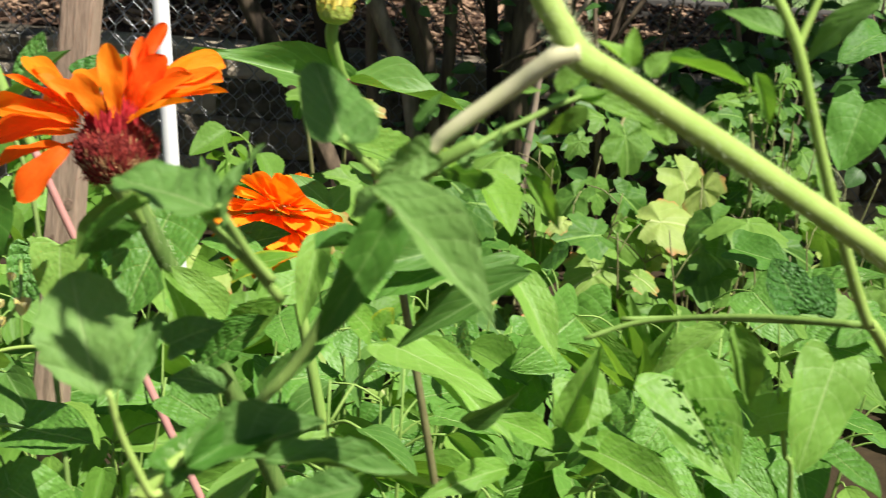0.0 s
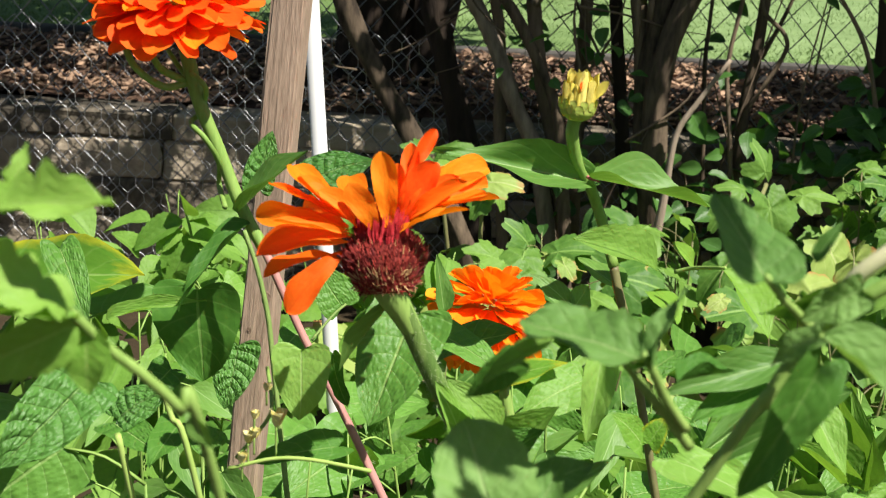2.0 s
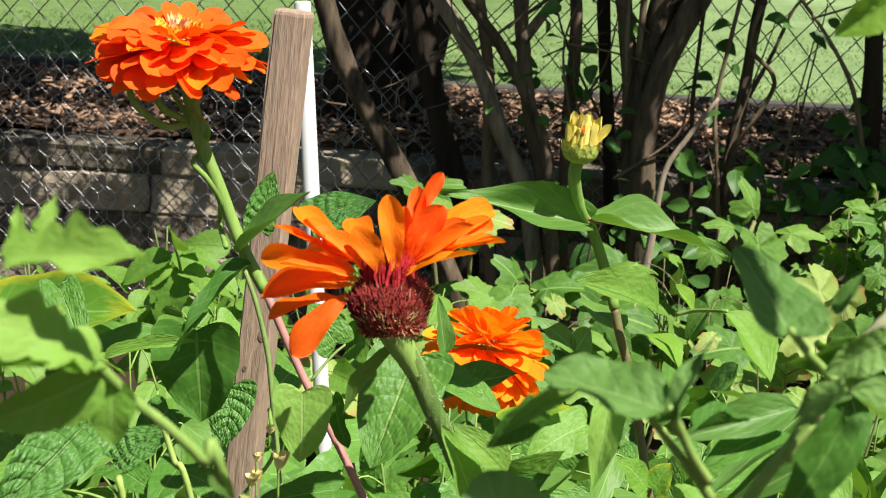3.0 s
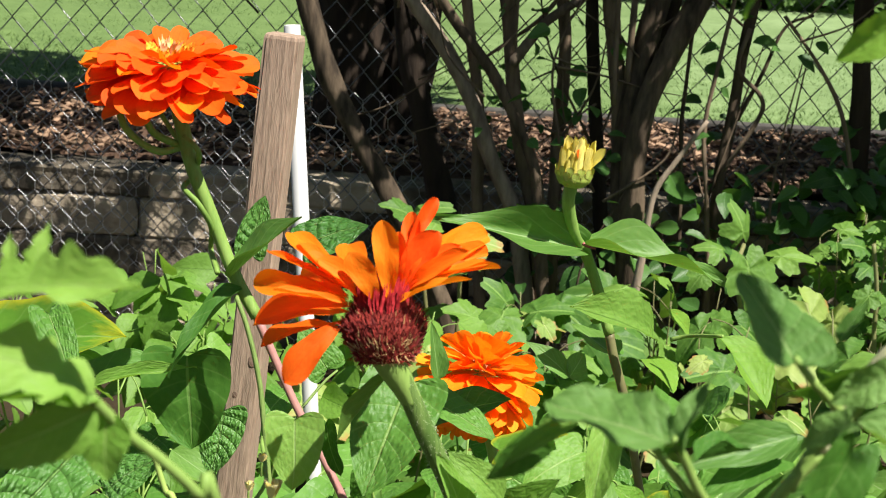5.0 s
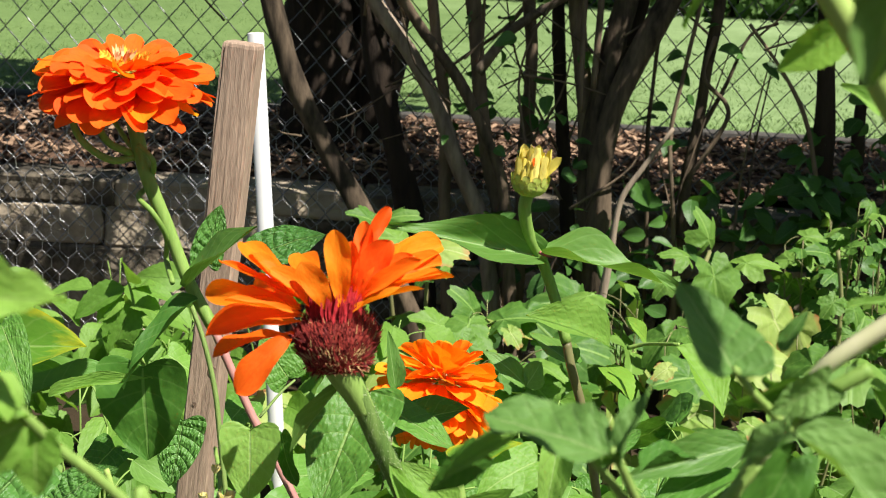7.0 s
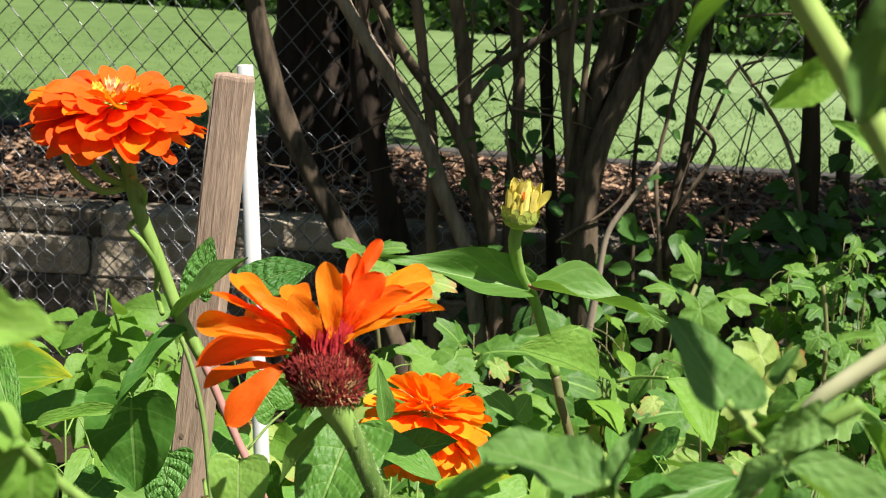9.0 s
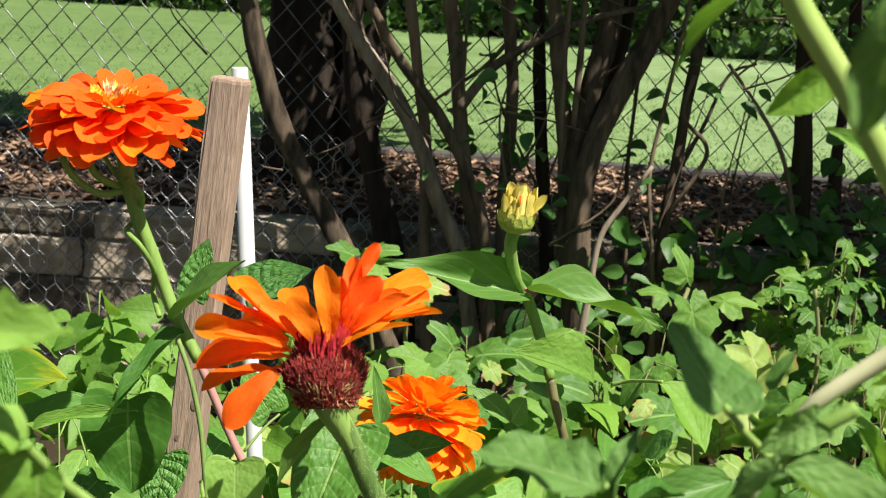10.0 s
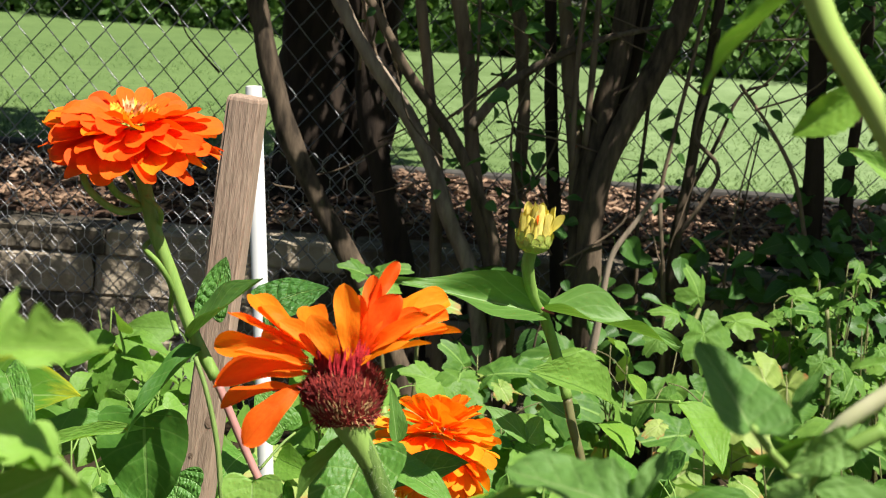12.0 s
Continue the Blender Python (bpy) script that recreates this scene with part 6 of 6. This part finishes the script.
leaf(bean_b, LIMELANCE, (0.253, 0.580, 0.711), (0.218, 0.580, 0.688), 0.34, 0, 3, hint=UPWARD)
leaf(bean_b, ZLEAF, (0.256, 0.570, 0.695), (0.214, 0.550, 0.686), 0.27, 0, 1, hint=UPWARD)
leaf(bean_b, LIMELANCE, (0.170, 0.520, 0.672), (0.147, 0.500, 0.698), 0.32, 0, 3, hint=UPWARD)
leaf(bean_b, LIMELANCE, (0.176, 0.530, 0.676), (0.186, 0.520, 0.719), 0.34, 0, 1, hint=UPWARD)
leaf(bean_b, LIMELANCE, (0.150, 0.500, 0.670), (0.116, 0.470, 0.675), 0.26, 0, 3, hint=UPWARD)
leaf(bean_b, BEAN, (0.195, 0.550, 0.665), (0.222, 0.520, 0.662), 0.49, 0, 3, hint=UPWARD)
leaf(bean_b, LIMEPLAIN, (0.191, 0.520, 0.671), (0.222, 0.480, 0.672), 0.37, 0, 0, hint=UPWARD)
leaf(bean_b, ZLEAF, (0.128, 0.480, 0.699), (0.149, 0.470, 0.717), 0.40, 0, 0, hint=DROOPED)
leaf(bean_b, LIMEPLAIN, (0.095, 0.560, 0.699), (0.149, 0.530, 0.693), 0.38, 0, 3, hint=UPWARD)
leaf(bean_b, BEAN, (0.304, 0.550, 0.664), (0.319, 0.520, 0.661), 0.59, 0, 1, hint=UPWARD)
leaf(bean_b, BEAN, (0.334, 0.600, 0.715), (0.308, 0.580, 0.707), 0.58, 0, 0, hint=UPWARD)
leaf(bean_b, SMOOTH, (0.306, 0.800, 0.684), (0.338, 0.780, 0.682), 0.78, 0, 0, hint=UPWARD)
leaf(bean_b, SMOOTH, (0.357, 0.750, 0.793), (0.341, 0.730, 0.757), 0.83, 0, 0, hint=UPWARD)
leaf(bean_b, SMOOTH, (0.360, 0.750, 0.833), (0.333, 0.730, 0.825), 0.62, 0, 3, hint=UPWARD)
leaf(bean_b, BEAN, (0.329, 0.700, 0.698), (0.358, 0.680, 0.717), 0.57, 0, 3, hint=UPWARD)
stalk(bean_b, 'stem', M_STEM, [(0.281, 0.570, 0.686), (0.290, 0.575, 0.651), (0.298, 0.580, 0.624), (0.329, 0.632, 0.431), (0.348, 0.664, 0.238), (0.362, 0.687, 0.077), (0.370, 0.700, -0.020)], 0.0014, 0.0018)
stalk(bean_b, 'runner', M_STEM, [(0.194, 0.520, 0.734), (0.230, 0.520, 0.737), (0.279, 0.500, 0.746)], 0.0011, 0.0013)
tomato_a = thing("tomato_plant", -0.22, 0.46, 0, "out-reaching lobed pale green tomato leaves close by", "plant")
leaf(tomato_a, PINNATE, (-0.102, 0.285, 0.868), (-0.069, 0.275, 0.875), 0.40, 0, 0, hint=UPWARD)
leaf(tomato_a, PINNATE, (-0.100, 0.290, 0.865), (-0.101, 0.290, 0.879), 0.38, 0, 1, hint=FACING)
leaf(tomato_a, PINNATE, (-0.097, 0.288, 0.866), (-0.093, 0.290, 0.882), 0.34, 0, 2, hint=FACING)
leaf(tomato_a, PINNATE, (-0.083, 0.290, 0.844), (-0.104, 0.270, 0.866), 0.49, 0, 3, hint=UPWARD)
leaf(tomato_a, PINNATE, (-0.081, 0.290, 0.842), (-0.105, 0.275, 0.848), 0.37, 10, 0, hint=UPWARD)
leaf(tomato_a, TOMATO, (-0.082, 0.292, 0.840), (-0.110, 0.285, 0.826), 0.46, 0, 1, hint=DROOPED)
leaf(tomato_a, TOMATO, (-0.081, 0.295, 0.838), (-0.080, 0.290, 0.823), 0.81, 0, 2, hint=DROOPED)
leaf(tomato_a, PINNATE, (-0.087, 0.290, 0.845), (-0.097, 0.290, 0.852), 0.63, 0, 1, hint=UPWARD)
stalk(tomato_a, 'stem', M_STEM, [(-0.087, 0.290, 0.847), (-0.082, 0.292, 0.841), (-0.076, 0.297, 0.832), (-0.069, 0.300, 0.825), (-0.061, 0.305, 0.814), (-0.056, 0.315, 0.796), (-0.019, 0.382, 0.551), (0.004, 0.423, 0.306), (0.021, 0.453, 0.102), (0.030, 0.470, -0.020)], 0.0012, 0.0017)
leaf(tomato_a, ZLEAF, (-0.060, 0.310, 0.811), (-0.055, 0.310, 0.802), 0.53, 0, 1, hint=DROOPED)
bean_a = thing("bean_plant", -0.16, 0.78, 0, "climbing bean with broad puckered green leaves", "plant", "beans")
leaf(bean_a, BEANLIME, (-0.477, 1.280, 0.533), (-0.331, 1.220, 0.568), 0.49, 0, 0, hint=UPWARD)
leaf(bean_a, BEAN, (-0.241, 0.740, 0.727), (-0.213, 0.700, 0.702), 0.40, 0, 2, hint=UPWARD)
leaf(bean_a, SMOOTH, (-0.255, 0.840, 0.652), (-0.196, 0.860, 0.665), 0.36, 0, 0, hint=AVERTED)
leaf(bean_a, SMOOTH, (-0.169, 0.775, 0.695), (-0.167, 0.765, 0.639), 0.97, 0, 1, hint=DROOPED)
leaf(bean_a, LIMELANCE, (-0.219, 0.755, 0.680), (-0.164, 0.760, 0.700), 0.15, 0, 2, hint=UPWARD)
leaf(bean_a, CRINKLE, (-0.174, 0.920, 0.609), (-0.179, 0.900, 0.567), 0.73, 0, 0, hint=FACING)
leaf(bean_a, CRINKLE, (-0.191, 0.630, 0.690), (-0.218, 0.580, 0.665), 0.59, 0, 1, hint=FACING)
leaf(bean_a, CRINKLE, (-0.185, 0.660, 0.658), (-0.160, 0.670, 0.677), 0.71, 0, 2, hint=UPWARD)
leaf(bean_a, BEAN, (-0.187, 0.660, 0.655), (-0.155, 0.630, 0.655), 0.52, 0, 1, hint=UPWARD)
leaf(bean_a, LIMEPLAIN, (-0.092, 0.690, 0.692), (-0.091, 0.680, 0.655), 0.83, 0, 0, hint=FACING)
leaf(bean_a, SMOOTH, (-0.076, 0.700, 0.686), (-0.072, 0.690, 0.660), 0.51, 0, 3, hint=TURNED)
leaf(bean_a, SMOOTH, (-0.067, 0.660, 0.650), (-0.104, 0.630, 0.657), 0.35, 0, 1, hint=UPWARD)
leaf(bean_a, LIMEPLAIN, (-0.184, 1.150, 0.504), (-0.206, 1.150, 0.526), 0.87, 0, 2, hint=UPWARD)
leaf(bean_a, LIMEPLAIN, (-0.246, 1.200, 0.568), (-0.216, 1.200, 0.551), 0.97, 0, 3, hint=UPWARD)
leaf(bean_a, BEAN, (-0.122, 1.100, 0.585), (-0.147, 1.100, 0.619), 0.84, 0, 2, hint=FACING)
leaf(bean_a, BEAN, (-0.163, 1.150, 0.544), (-0.176, 1.100, 0.545), 0.58, 0, 3, hint=UPWARD)
leaf(bean_a, BEAN, (-0.192, 0.800, 0.634), (-0.207, 0.780, 0.619), 0.88, 0, 2, hint=UPWARD)
leaf(bean_a, BEAN, (-0.247, 0.700, 0.639), (-0.248, 0.660, 0.646), 0.44, 0, 2, hint=UPWARD)
leaf(bean_a, SMOOTH, (-0.151, 0.660, 0.658), (-0.155, 0.620, 0.657), 0.51, 0, 2, hint=UPWARD)
leaf(bean_a, BEAN, (-0.127, 0.640, 0.654), (-0.144, 0.640, 0.666), 0.81, 0, 3, hint=UPWARD)
stalk(bean_a, 'stem', M_STEM_PALE, [(-0.145, 0.600, 0.702), (-0.140, 0.600, 0.686), (-0.130, 0.600, 0.660), (-0.096, 0.626, 0.456), (-0.074, 0.642, 0.252), (-0.059, 0.654, 0.082), (-0.050, 0.660, -0.020)], 0.0015, 0.0018)
stalk(bean_a, 'stem', M_STEM_PALE, [(-0.172, 0.620, 0.663), (-0.169, 0.620, 0.648), (-0.139, 0.646, 0.448), (-0.121, 0.662, 0.247), (-0.107, 0.674, 0.080), (-0.100, 0.680, -0.020)], 0.0017, 0.0018)
stalk(bean_a, 'runner', M_STEM_PALE, [(-0.117, 0.620, 0.652), (-0.095, 0.620, 0.659), (-0.075, 0.620, 0.660), (-0.045, 0.620, 0.656)], 0.001, 0.0011)
stalk(bean_a, 'runner', M_STEM, [(-0.113, 0.620, 0.658), (-0.099, 0.630, 0.676), (-0.099, 0.640, 0.683), (-0.105, 0.660, 0.692)], 0.001, 0.0011)
stalk(bean_a, 'runner', M_STEM_DARK, [(-0.100, 0.780, 0.666), (-0.089, 0.790, 0.679), (-0.082, 0.800, 0.684)], 0.0009, 0.0008)
blossom(bean_a, (-0.107, 0.620, 0.667), 0.0072)
blossom(bean_a, (-0.104, 0.620, 0.670), 0.0061)
blossom(bean_a, (-0.110, 0.620, 0.656), 0.0067)
blossom(bean_a, (-0.093, 0.620, 0.677), 0.0104)
blossom(bean_a, (-0.104, 0.620, 0.680), 0.0052)
blossom(bean_a, (-0.098, 0.620, 0.695), 0.0049)
potato_a = thing("potato_plant", -0.47, 1.95, 0, "soft matte green leafy plant in front of the wall", "plant", "plants at the wall")
leaf(potato_a, TOOTH, (-0.467, 1.950, 0.437), (-0.462, 1.920, 0.480), 0.86, 0, 1, hint=UPWARD)
leaf(potato_a, TOOTH, (-0.457, 1.950, 0.433), (-0.387, 1.920, 0.428), 0.42, 0, 3, hint=UPWARD)
leaf(potato_a, TOOTH, (-0.461, 1.950, 0.403), (-0.486, 1.920, 0.329), 0.64, 0, 1, hint=FACING)
leaf(potato_a, TOOTH, (-0.456, 1.950, 0.403), (-0.412, 1.920, 0.406), 0.68, 0, 1, hint=UPWARD)
leaf(potato_a, TOOTH, (-0.471, 1.950, 0.427), (-0.541, 1.920, 0.390), 0.45, 0, 1, hint=UPWARD)
leaf(potato_a, TOOTH, (-0.475, 1.950, 0.413), (-0.507, 1.920, 0.387), 0.71, 0, 2, hint=UPWARD)
leaf(potato_a, TOOTH, (-0.454, 1.950, 0.428), (-0.429, 1.920, 0.452), 0.59, 0, 3, hint=UPWARD)
leaf(potato_a, TOOTH, (-0.515, 1.950, 0.342), (-0.486, 1.920, 0.367), 0.56, 0, 0, hint=UPWARD)
leaf(potato_a, TOOTH, (-0.539, 1.950, 0.370), (-0.568, 1.920, 0.410), 0.74, 0, 0, hint=UPWARD)
leaf(potato_a, TOOTH, (-0.412, 1.950, 0.407), (-0.368, 1.920, 0.393), 0.65, 0, 3, hint=UPWARD)
leaf(potato_a, TOOTH, (-0.439, 1.950, 0.361), (-0.460, 1.920, 0.344), 0.89, 0, 2, hint=FACING)
stalk(potato_a, 'stem', M_STEM, [(-0.466, 1.950, 0.437), (-0.460, 1.950, 0.414), (-0.455, 1.950, 0.380), (-0.453, 1.960, 0.328), (-0.452, 1.964, 0.224), (-0.451, 1.967, 0.119), (-0.450, 1.969, 0.032), (-0.450, 1.970, -0.020)], 0.002, 0.0035)
currant_a = thing("currant_bush", 0.45, 2.3, 0, "currant bush with lobed leaves, some pale and red-edged", "bush", "currants")
leaf(currant_a, CURRANT, (0.466, 2.400, 0.438), (0.457, 2.380, 0.516), 1.00, 0)
leaf(currant_a, CURRANT, (0.422, 2.300, 0.443), (0.371, 2.280, 0.469), 1.00, 0)
leaf(currant_a, CURRANT, (0.488, 2.300, 0.437), (0.568, 2.280, 0.462), 0.80, 0)
leaf(currant_a, CURRANT, (0.429, 2.200, 0.471), (0.463, 2.180, 0.373), 0.95, 0)
leaf(currant_a, CURRANT, (0.376, 2.200, 0.439), (0.340, 2.180, 0.403), 0.80, 0)
leaf(currant_a, CURRANTOLD, (0.525, 2.200, 0.401), (0.604, 2.180, 0.300), 0.98, 0)
leaf(currant_a, CURRANT, (0.011, 2.200, 0.322), (-0.056, 2.180, 0.353), 0.90, 0)
leaf(currant_a, CURRANT, (0.059, 2.300, 0.312), (0.025, 2.280, 0.381), 0.95, 0)
leaf(currant_a, CURRANT, (0.076, 2.200, 0.336), (0.157, 2.180, 0.372), 0.95, 0)
leaf(currant_a, CURRANT, (0.029, 2.150, 0.333), (0.061, 2.130, 0.274), 0.90, 0)
leaf(currant_a, CURRANTOLD, (0.100, 2.100, 0.361), (0.128, 2.080, 0.332), 0.80, 0)
leaf(currant_a, CURRANT, (-0.067, 2.300, 0.445), (-0.135, 2.280, 0.465), 0.80, 0)
leaf(currant_a, CURRANT, (0.659, 2.300, 0.463), (0.613, 2.280, 0.485), 0.90, 0)
leaf(currant_a, CURRANT, (0.677, 2.300, 0.474), (0.704, 2.280, 0.500), 0.90, 0)
leaf(currant_a, CURRANT, (0.663, 2.250, 0.407), (0.633, 2.230, 0.371), 0.90, 0)
leaf(currant_a, CURRANT, (0.683, 2.250, 0.398), (0.709, 2.230, 0.356), 0.90, 0)
leaf(currant_a, CURRANTOLD, (0.375, 1.600, 0.399), (0.414, 1.580, 0.388), 0.90, 0)
leaf(currant_a, CURRANTOLD, (0.303, 1.700, 0.435), (0.273, 1.680, 0.424), 0.70, 0)
leaf(currant_a, CURRANTOLD, (0.174, 1.400, 0.438), (0.197, 1.380, 0.428), 0.80, 0)
leaf(currant_a, CURRANT, (-0.125, 2.350, 0.461), (-0.067, 2.330, 0.506), 0.90, 0)
leaf(currant_a, CURRANT, (-0.125, 2.350, 0.464), (-0.179, 2.330, 0.492), 0.90, 0)
leaf(currant_a, CURRANTOLD, (-0.039, 2.250, 0.443), (0.035, 2.230, 0.461), 0.80, 0)
leaf(currant_a, CURRANT, (-0.025, 2.250, 0.425), (-0.051, 2.230, 0.383), 0.80, 0)
leaf(currant_a, CURRANT, (-0.017, 2.300, 0.429), (0.010, 2.280, 0.395), 0.90, 0)
leaf(currant_a, CURRANT, (-0.111, 2.300, 0.457), (-0.117, 2.280, 0.411), 0.90, 0)
stalk(currant_a, 'stem', M_STEM_PURPLE, [(-0.124, 2.360, 0.462), (-0.107, 2.360, 0.393), (-0.091, 2.360, 0.291), (-0.083, 2.360, 0.233), (-0.075, 2.360, 0.175), (-0.070, 2.360, 0.116), (-0.066, 2.360, 0.058), (-0.064, 2.360, -0.020)], 0.0034, 0.0049)
stalk(currant_a, 'stem', M_STEM_PURPLE, [(-0.034, 2.300, 0.432), (-0.033, 2.300, 0.372), (-0.033, 2.300, 0.291), (-0.033, 2.300, 0.233), (-0.033, 2.300, 0.175), (-0.033, 2.300, 0.116), (-0.033, 2.300, 0.058), (-0.033, 2.300, -0.020)], 0.0033, 0.0048)
stalk(currant_a, 'stem', M_STEM_PURPLE, [(0.468, 2.400, 0.438), (0.451, 2.350, 0.407), (0.465, 2.350, 0.326), (0.475, 2.350, 0.261), (0.484, 2.350, 0.196), (0.491, 2.350, 0.130), (0.495, 2.350, 0.065), (0.498, 2.350, -0.020)], 0.0040, 0.0058)
stalk(currant_a, 'stem', M_STEM_PURPLE, [(0.049, 2.250, 0.326), (0.062, 2.250, 0.266), (0.077, 2.250, 0.185), (0.083, 2.250, 0.148), (0.089, 2.250, 0.111), (0.093, 2.250, 0.074), (0.095, 2.250, 0.037), (0.097, 2.250, -0.020)], 0.0037, 0.0056)
stalk(currant_a, 'stem', M_STEM_PURPLE, [(0.667, 2.300, 0.474), (0.682, 2.300, 0.395), (0.687, 2.300, 0.314), (0.691, 2.300, 0.251), (0.694, 2.300, 0.188), (0.696, 2.300, 0.126), (0.697, 2.300, 0.063), (0.698, 2.300, -0.020)], 0.0038, 0.0057)
lily_a = thing("lily_plant", 0.32, 0.95, 0, "upright clump of narrow bright green leaves", "plant")
leaf(lily_a, NARROW, (0.269, 0.920, 0.532), (0.236, 0.900, 0.598), 0.22, 0)
leaf(lily_a, NARROW, (0.274, 0.930, 0.527), (0.256, 0.910, 0.606), 0.22, 0)
leaf(lily_a, NARROW, (0.273, 0.920, 0.532), (0.272, 0.900, 0.606), 0.22, 0)
leaf(lily_a, NARROW, (0.272, 0.910, 0.537), (0.291, 0.890, 0.596), 0.22, 0)
leaf(lily_a, NARROW, (0.261, 0.900, 0.541), (0.223, 0.880, 0.583), 0.22, 0)
leaf(lily_a, NARROW, (0.260, 0.880, 0.550), (0.236, 0.860, 0.600), 0.22, 0)
leaf(lily_a, NARROW, (0.267, 0.880, 0.550), (0.271, 0.860, 0.591), 0.22, 0)
leaf(lily_a, NARROW, (0.238, 0.900, 0.539), (0.212, 0.880, 0.578), 0.22, 0)
stalk(lily_a, 'stem', M_STEM, [(0.270, 0.930, 0.552), (0.274, 0.930, 0.530), (0.278, 0.930, 0.503), (0.292, 0.930, 0.402), (0.304, 0.930, 0.302), (0.312, 0.930, 0.201), (0.318, 0.930, 0.101), (0.322, 0.930, -0.020)], 0.0027, 0.0031)


rg = random.Random(77)
for k in range(12):
    x, y = -0.08 + 0.118 * k + rg.uniform(-0.03, 0.03), 1.90 + 0.55 * ((k * 0.618) % 1.0)
    grow("currant_bush", "low currant bush with lobed green and yellowing leaves", "bush", "currants", x, y, 0.44 - 0.10 * (2.45 - y) - 0.06 * (k < 4) - 0.085 * (k > 5), 0.17, CURRANT, 25 if k < 4 else 17, 0.108, 0.95, M_STEM_PURPLE, 100 + k, 5, CURRANTOLD, 0.15, low=0.12)
for k, (x, y, h) in enumerate(((0.754, 2.45, 0.562), (0.694, 2.50, 0.484), (0.769, 2.35, 0.531))):
    grow("currant_bush", "upright currant shoots with small bright leaves at the fence", "bush", "currants", x, y, h, 0.09, CURRANT, 34, 0.058, 0.95, M_STEM_PURPLE, 150 + k, 4, CURRANTOLD, 0.04, low=0.3)
for k in range(8):
    x, y = -0.85 + 0.105 * k + rg.uniform(-0.03, 0.03), 1.8 + 0.55 * ((k * 0.618) % 1.0)
    grow("potato_plant", "low green plant with soft matte leaves", "plant", "plants at the wall", x, y, 0.41 - 0.06 * (2.3 - y), 0.14, TOOTH, 30, 0.075, 0.75, M_STEM, 200 + k, 4)
for k in range(18):
    x, y = -0.42 + 0.056 * k + rg.uniform(-0.03, 0.03), 1.0 + 0.62 * ((k * 0.618) % 1.0)
    clear = -0.24 < x / y < -0.06
    grow("bean_plant", "bushy bean plant with puckered green leaves", "plant", "beans", x, y, 0.93 - (0.42 if clear else 0.335) * y, 0.11, (BEAN, TOOTH, ZLEAF, BEAN)[k % 4], 20 if clear else 30, 0.088, (0.75, 0.5, 0.42, 0.75)[k % 4], M_STEM, 300 + k, 4, low=0.2)
for k in range(12):
    x, y = -0.26 + 0.046 * k + rg.uniform(-0.02, 0.02), 0.62 + 0.3 * ((k * 0.618) % 1.0)
    clear = -0.24 < x / y < -0.06
    grow("leafy_plant", "dense low green garden plant", "plant", "low plants", x, y, 0.90 - (0.46 if clear else 0.38) * y, 0.07, (NARROW, ZLEAF, BEAN)[k % 3], 24, 0.07, (0.3, 0.42, 0.7)[k % 3], M_STEM, 400 + k, 4, low=0.5)


# ---- distance ----

def leaf_cloud(name, label, x, y, z, rx, ry, rz, n, size, seed):
    """A far shrub or tree crown of many small leaf sprays, uneven in outline."""
    rg = random.Random(seed)
    ob = thing(name, x, y, 0.4, label, name, "far greenery")
    v, f, uv = [], [], []
    for k in range(n):
        a, b = rg.uniform(0, 6.283), rg.uniform(-1, 1)
        q = rg.random() ** 0.4
        d = Vector((math.cos(a) * math.sqrt(1 - b * b), math.sin(a) * math.sqrt(1 - b * b), b))
        q *= 1 + 0.45 * noise.noise(d * 2.2 + Vector((seed, 0, 0)))
        c = Vector((x + rx * q * d.x, y + ry * q * d.y, z + rz * q * d.z))
        if c.z < 0.42:
            c.z = 0.42 + rg.random() * 0.3
        s = size * rg.uniform(0.5, 1.4)
        r = Euler((rg.uniform(0, 6), rg.uniform(0, 6), rg.uniform(0, 6))).to_matrix()
        i = len(v)
        v += [c + r @ Vector(p) * s for p in ((0, 0, 0), (0.35, 0.45, 0.08), (0, 1, 0), (-0.35, 0.45, 0.08))]
        uv += [(0.5, 0), (1, 0.45), (0.5, 1), (0, 0.45)]
        f.append((i, i + 1, i + 2, i + 3))
    tagged(child("crown", raw_mesh("crown", v, f, M_FAR, False, uv), ob), kind="stuff")
    stalk(ob, "trunk", M_BARK_DARK, [(x, y, 0.3), (x + 0.05, y, z * 0.6), (x, y, z + rz * 0.4)], 0.10, 0.04, 8, 0.3)
    return ob


rg = random.Random(9)
for k in range(16):
    x = -6.6 + 0.88 * k
    y = 13.2 - 0.42 * x + rg.uniform(-0.4, 0.4)
    leaf_cloud("shrub", "dense green shrub at the far edge of the lawn", x, y, 1.25, 0.95, 0.75, 1.15, 2600, 0.115, 40 + k)
for k in range(7):
    x = -7.0 + 2.3 * k
    leaf_cloud("tree", "large leafy tree beyond the lawn", x, 17.5 - 0.42 * x, 4.4, 2.4, 2.0, 3.0, 5200, 0.25, 70 + k)


# ---- wall blocks ----
for course, (z0, h, wd, back) in enumerate(((-0.035, 0.090, 0.42, 0.0), (0.057, 0.091, 0.42, 0.004), (0.150, 0.090, 0.42, 0.007), (0.242, 0.090, 0.42, 0.010), (0.334, 0.062, 0.55, 0.000))):
    meshes = [block_mesh("block", wd - 0.006, 0.16, h, course * 5 + s, M_BLOCK, 0.010) for s in range(3)]
    for k in range(-9, 11):
        child("block", meshes[k % 3], wall, pose(k * wd + (course % 2) * wd * 0.47 + 0.07, 3.07 + back, z0 + h / 2, 0, 0, (0, 180)[k % 2]))
for k in range(-6, 8):
    me = block_mesh("edging_strip", 0.6, 0.05, 0.13, k, M_CURB, 0.004) if k == -6 else me
    child("strip", me, edge, pose(k * 0.603, 4.18, 0.375))
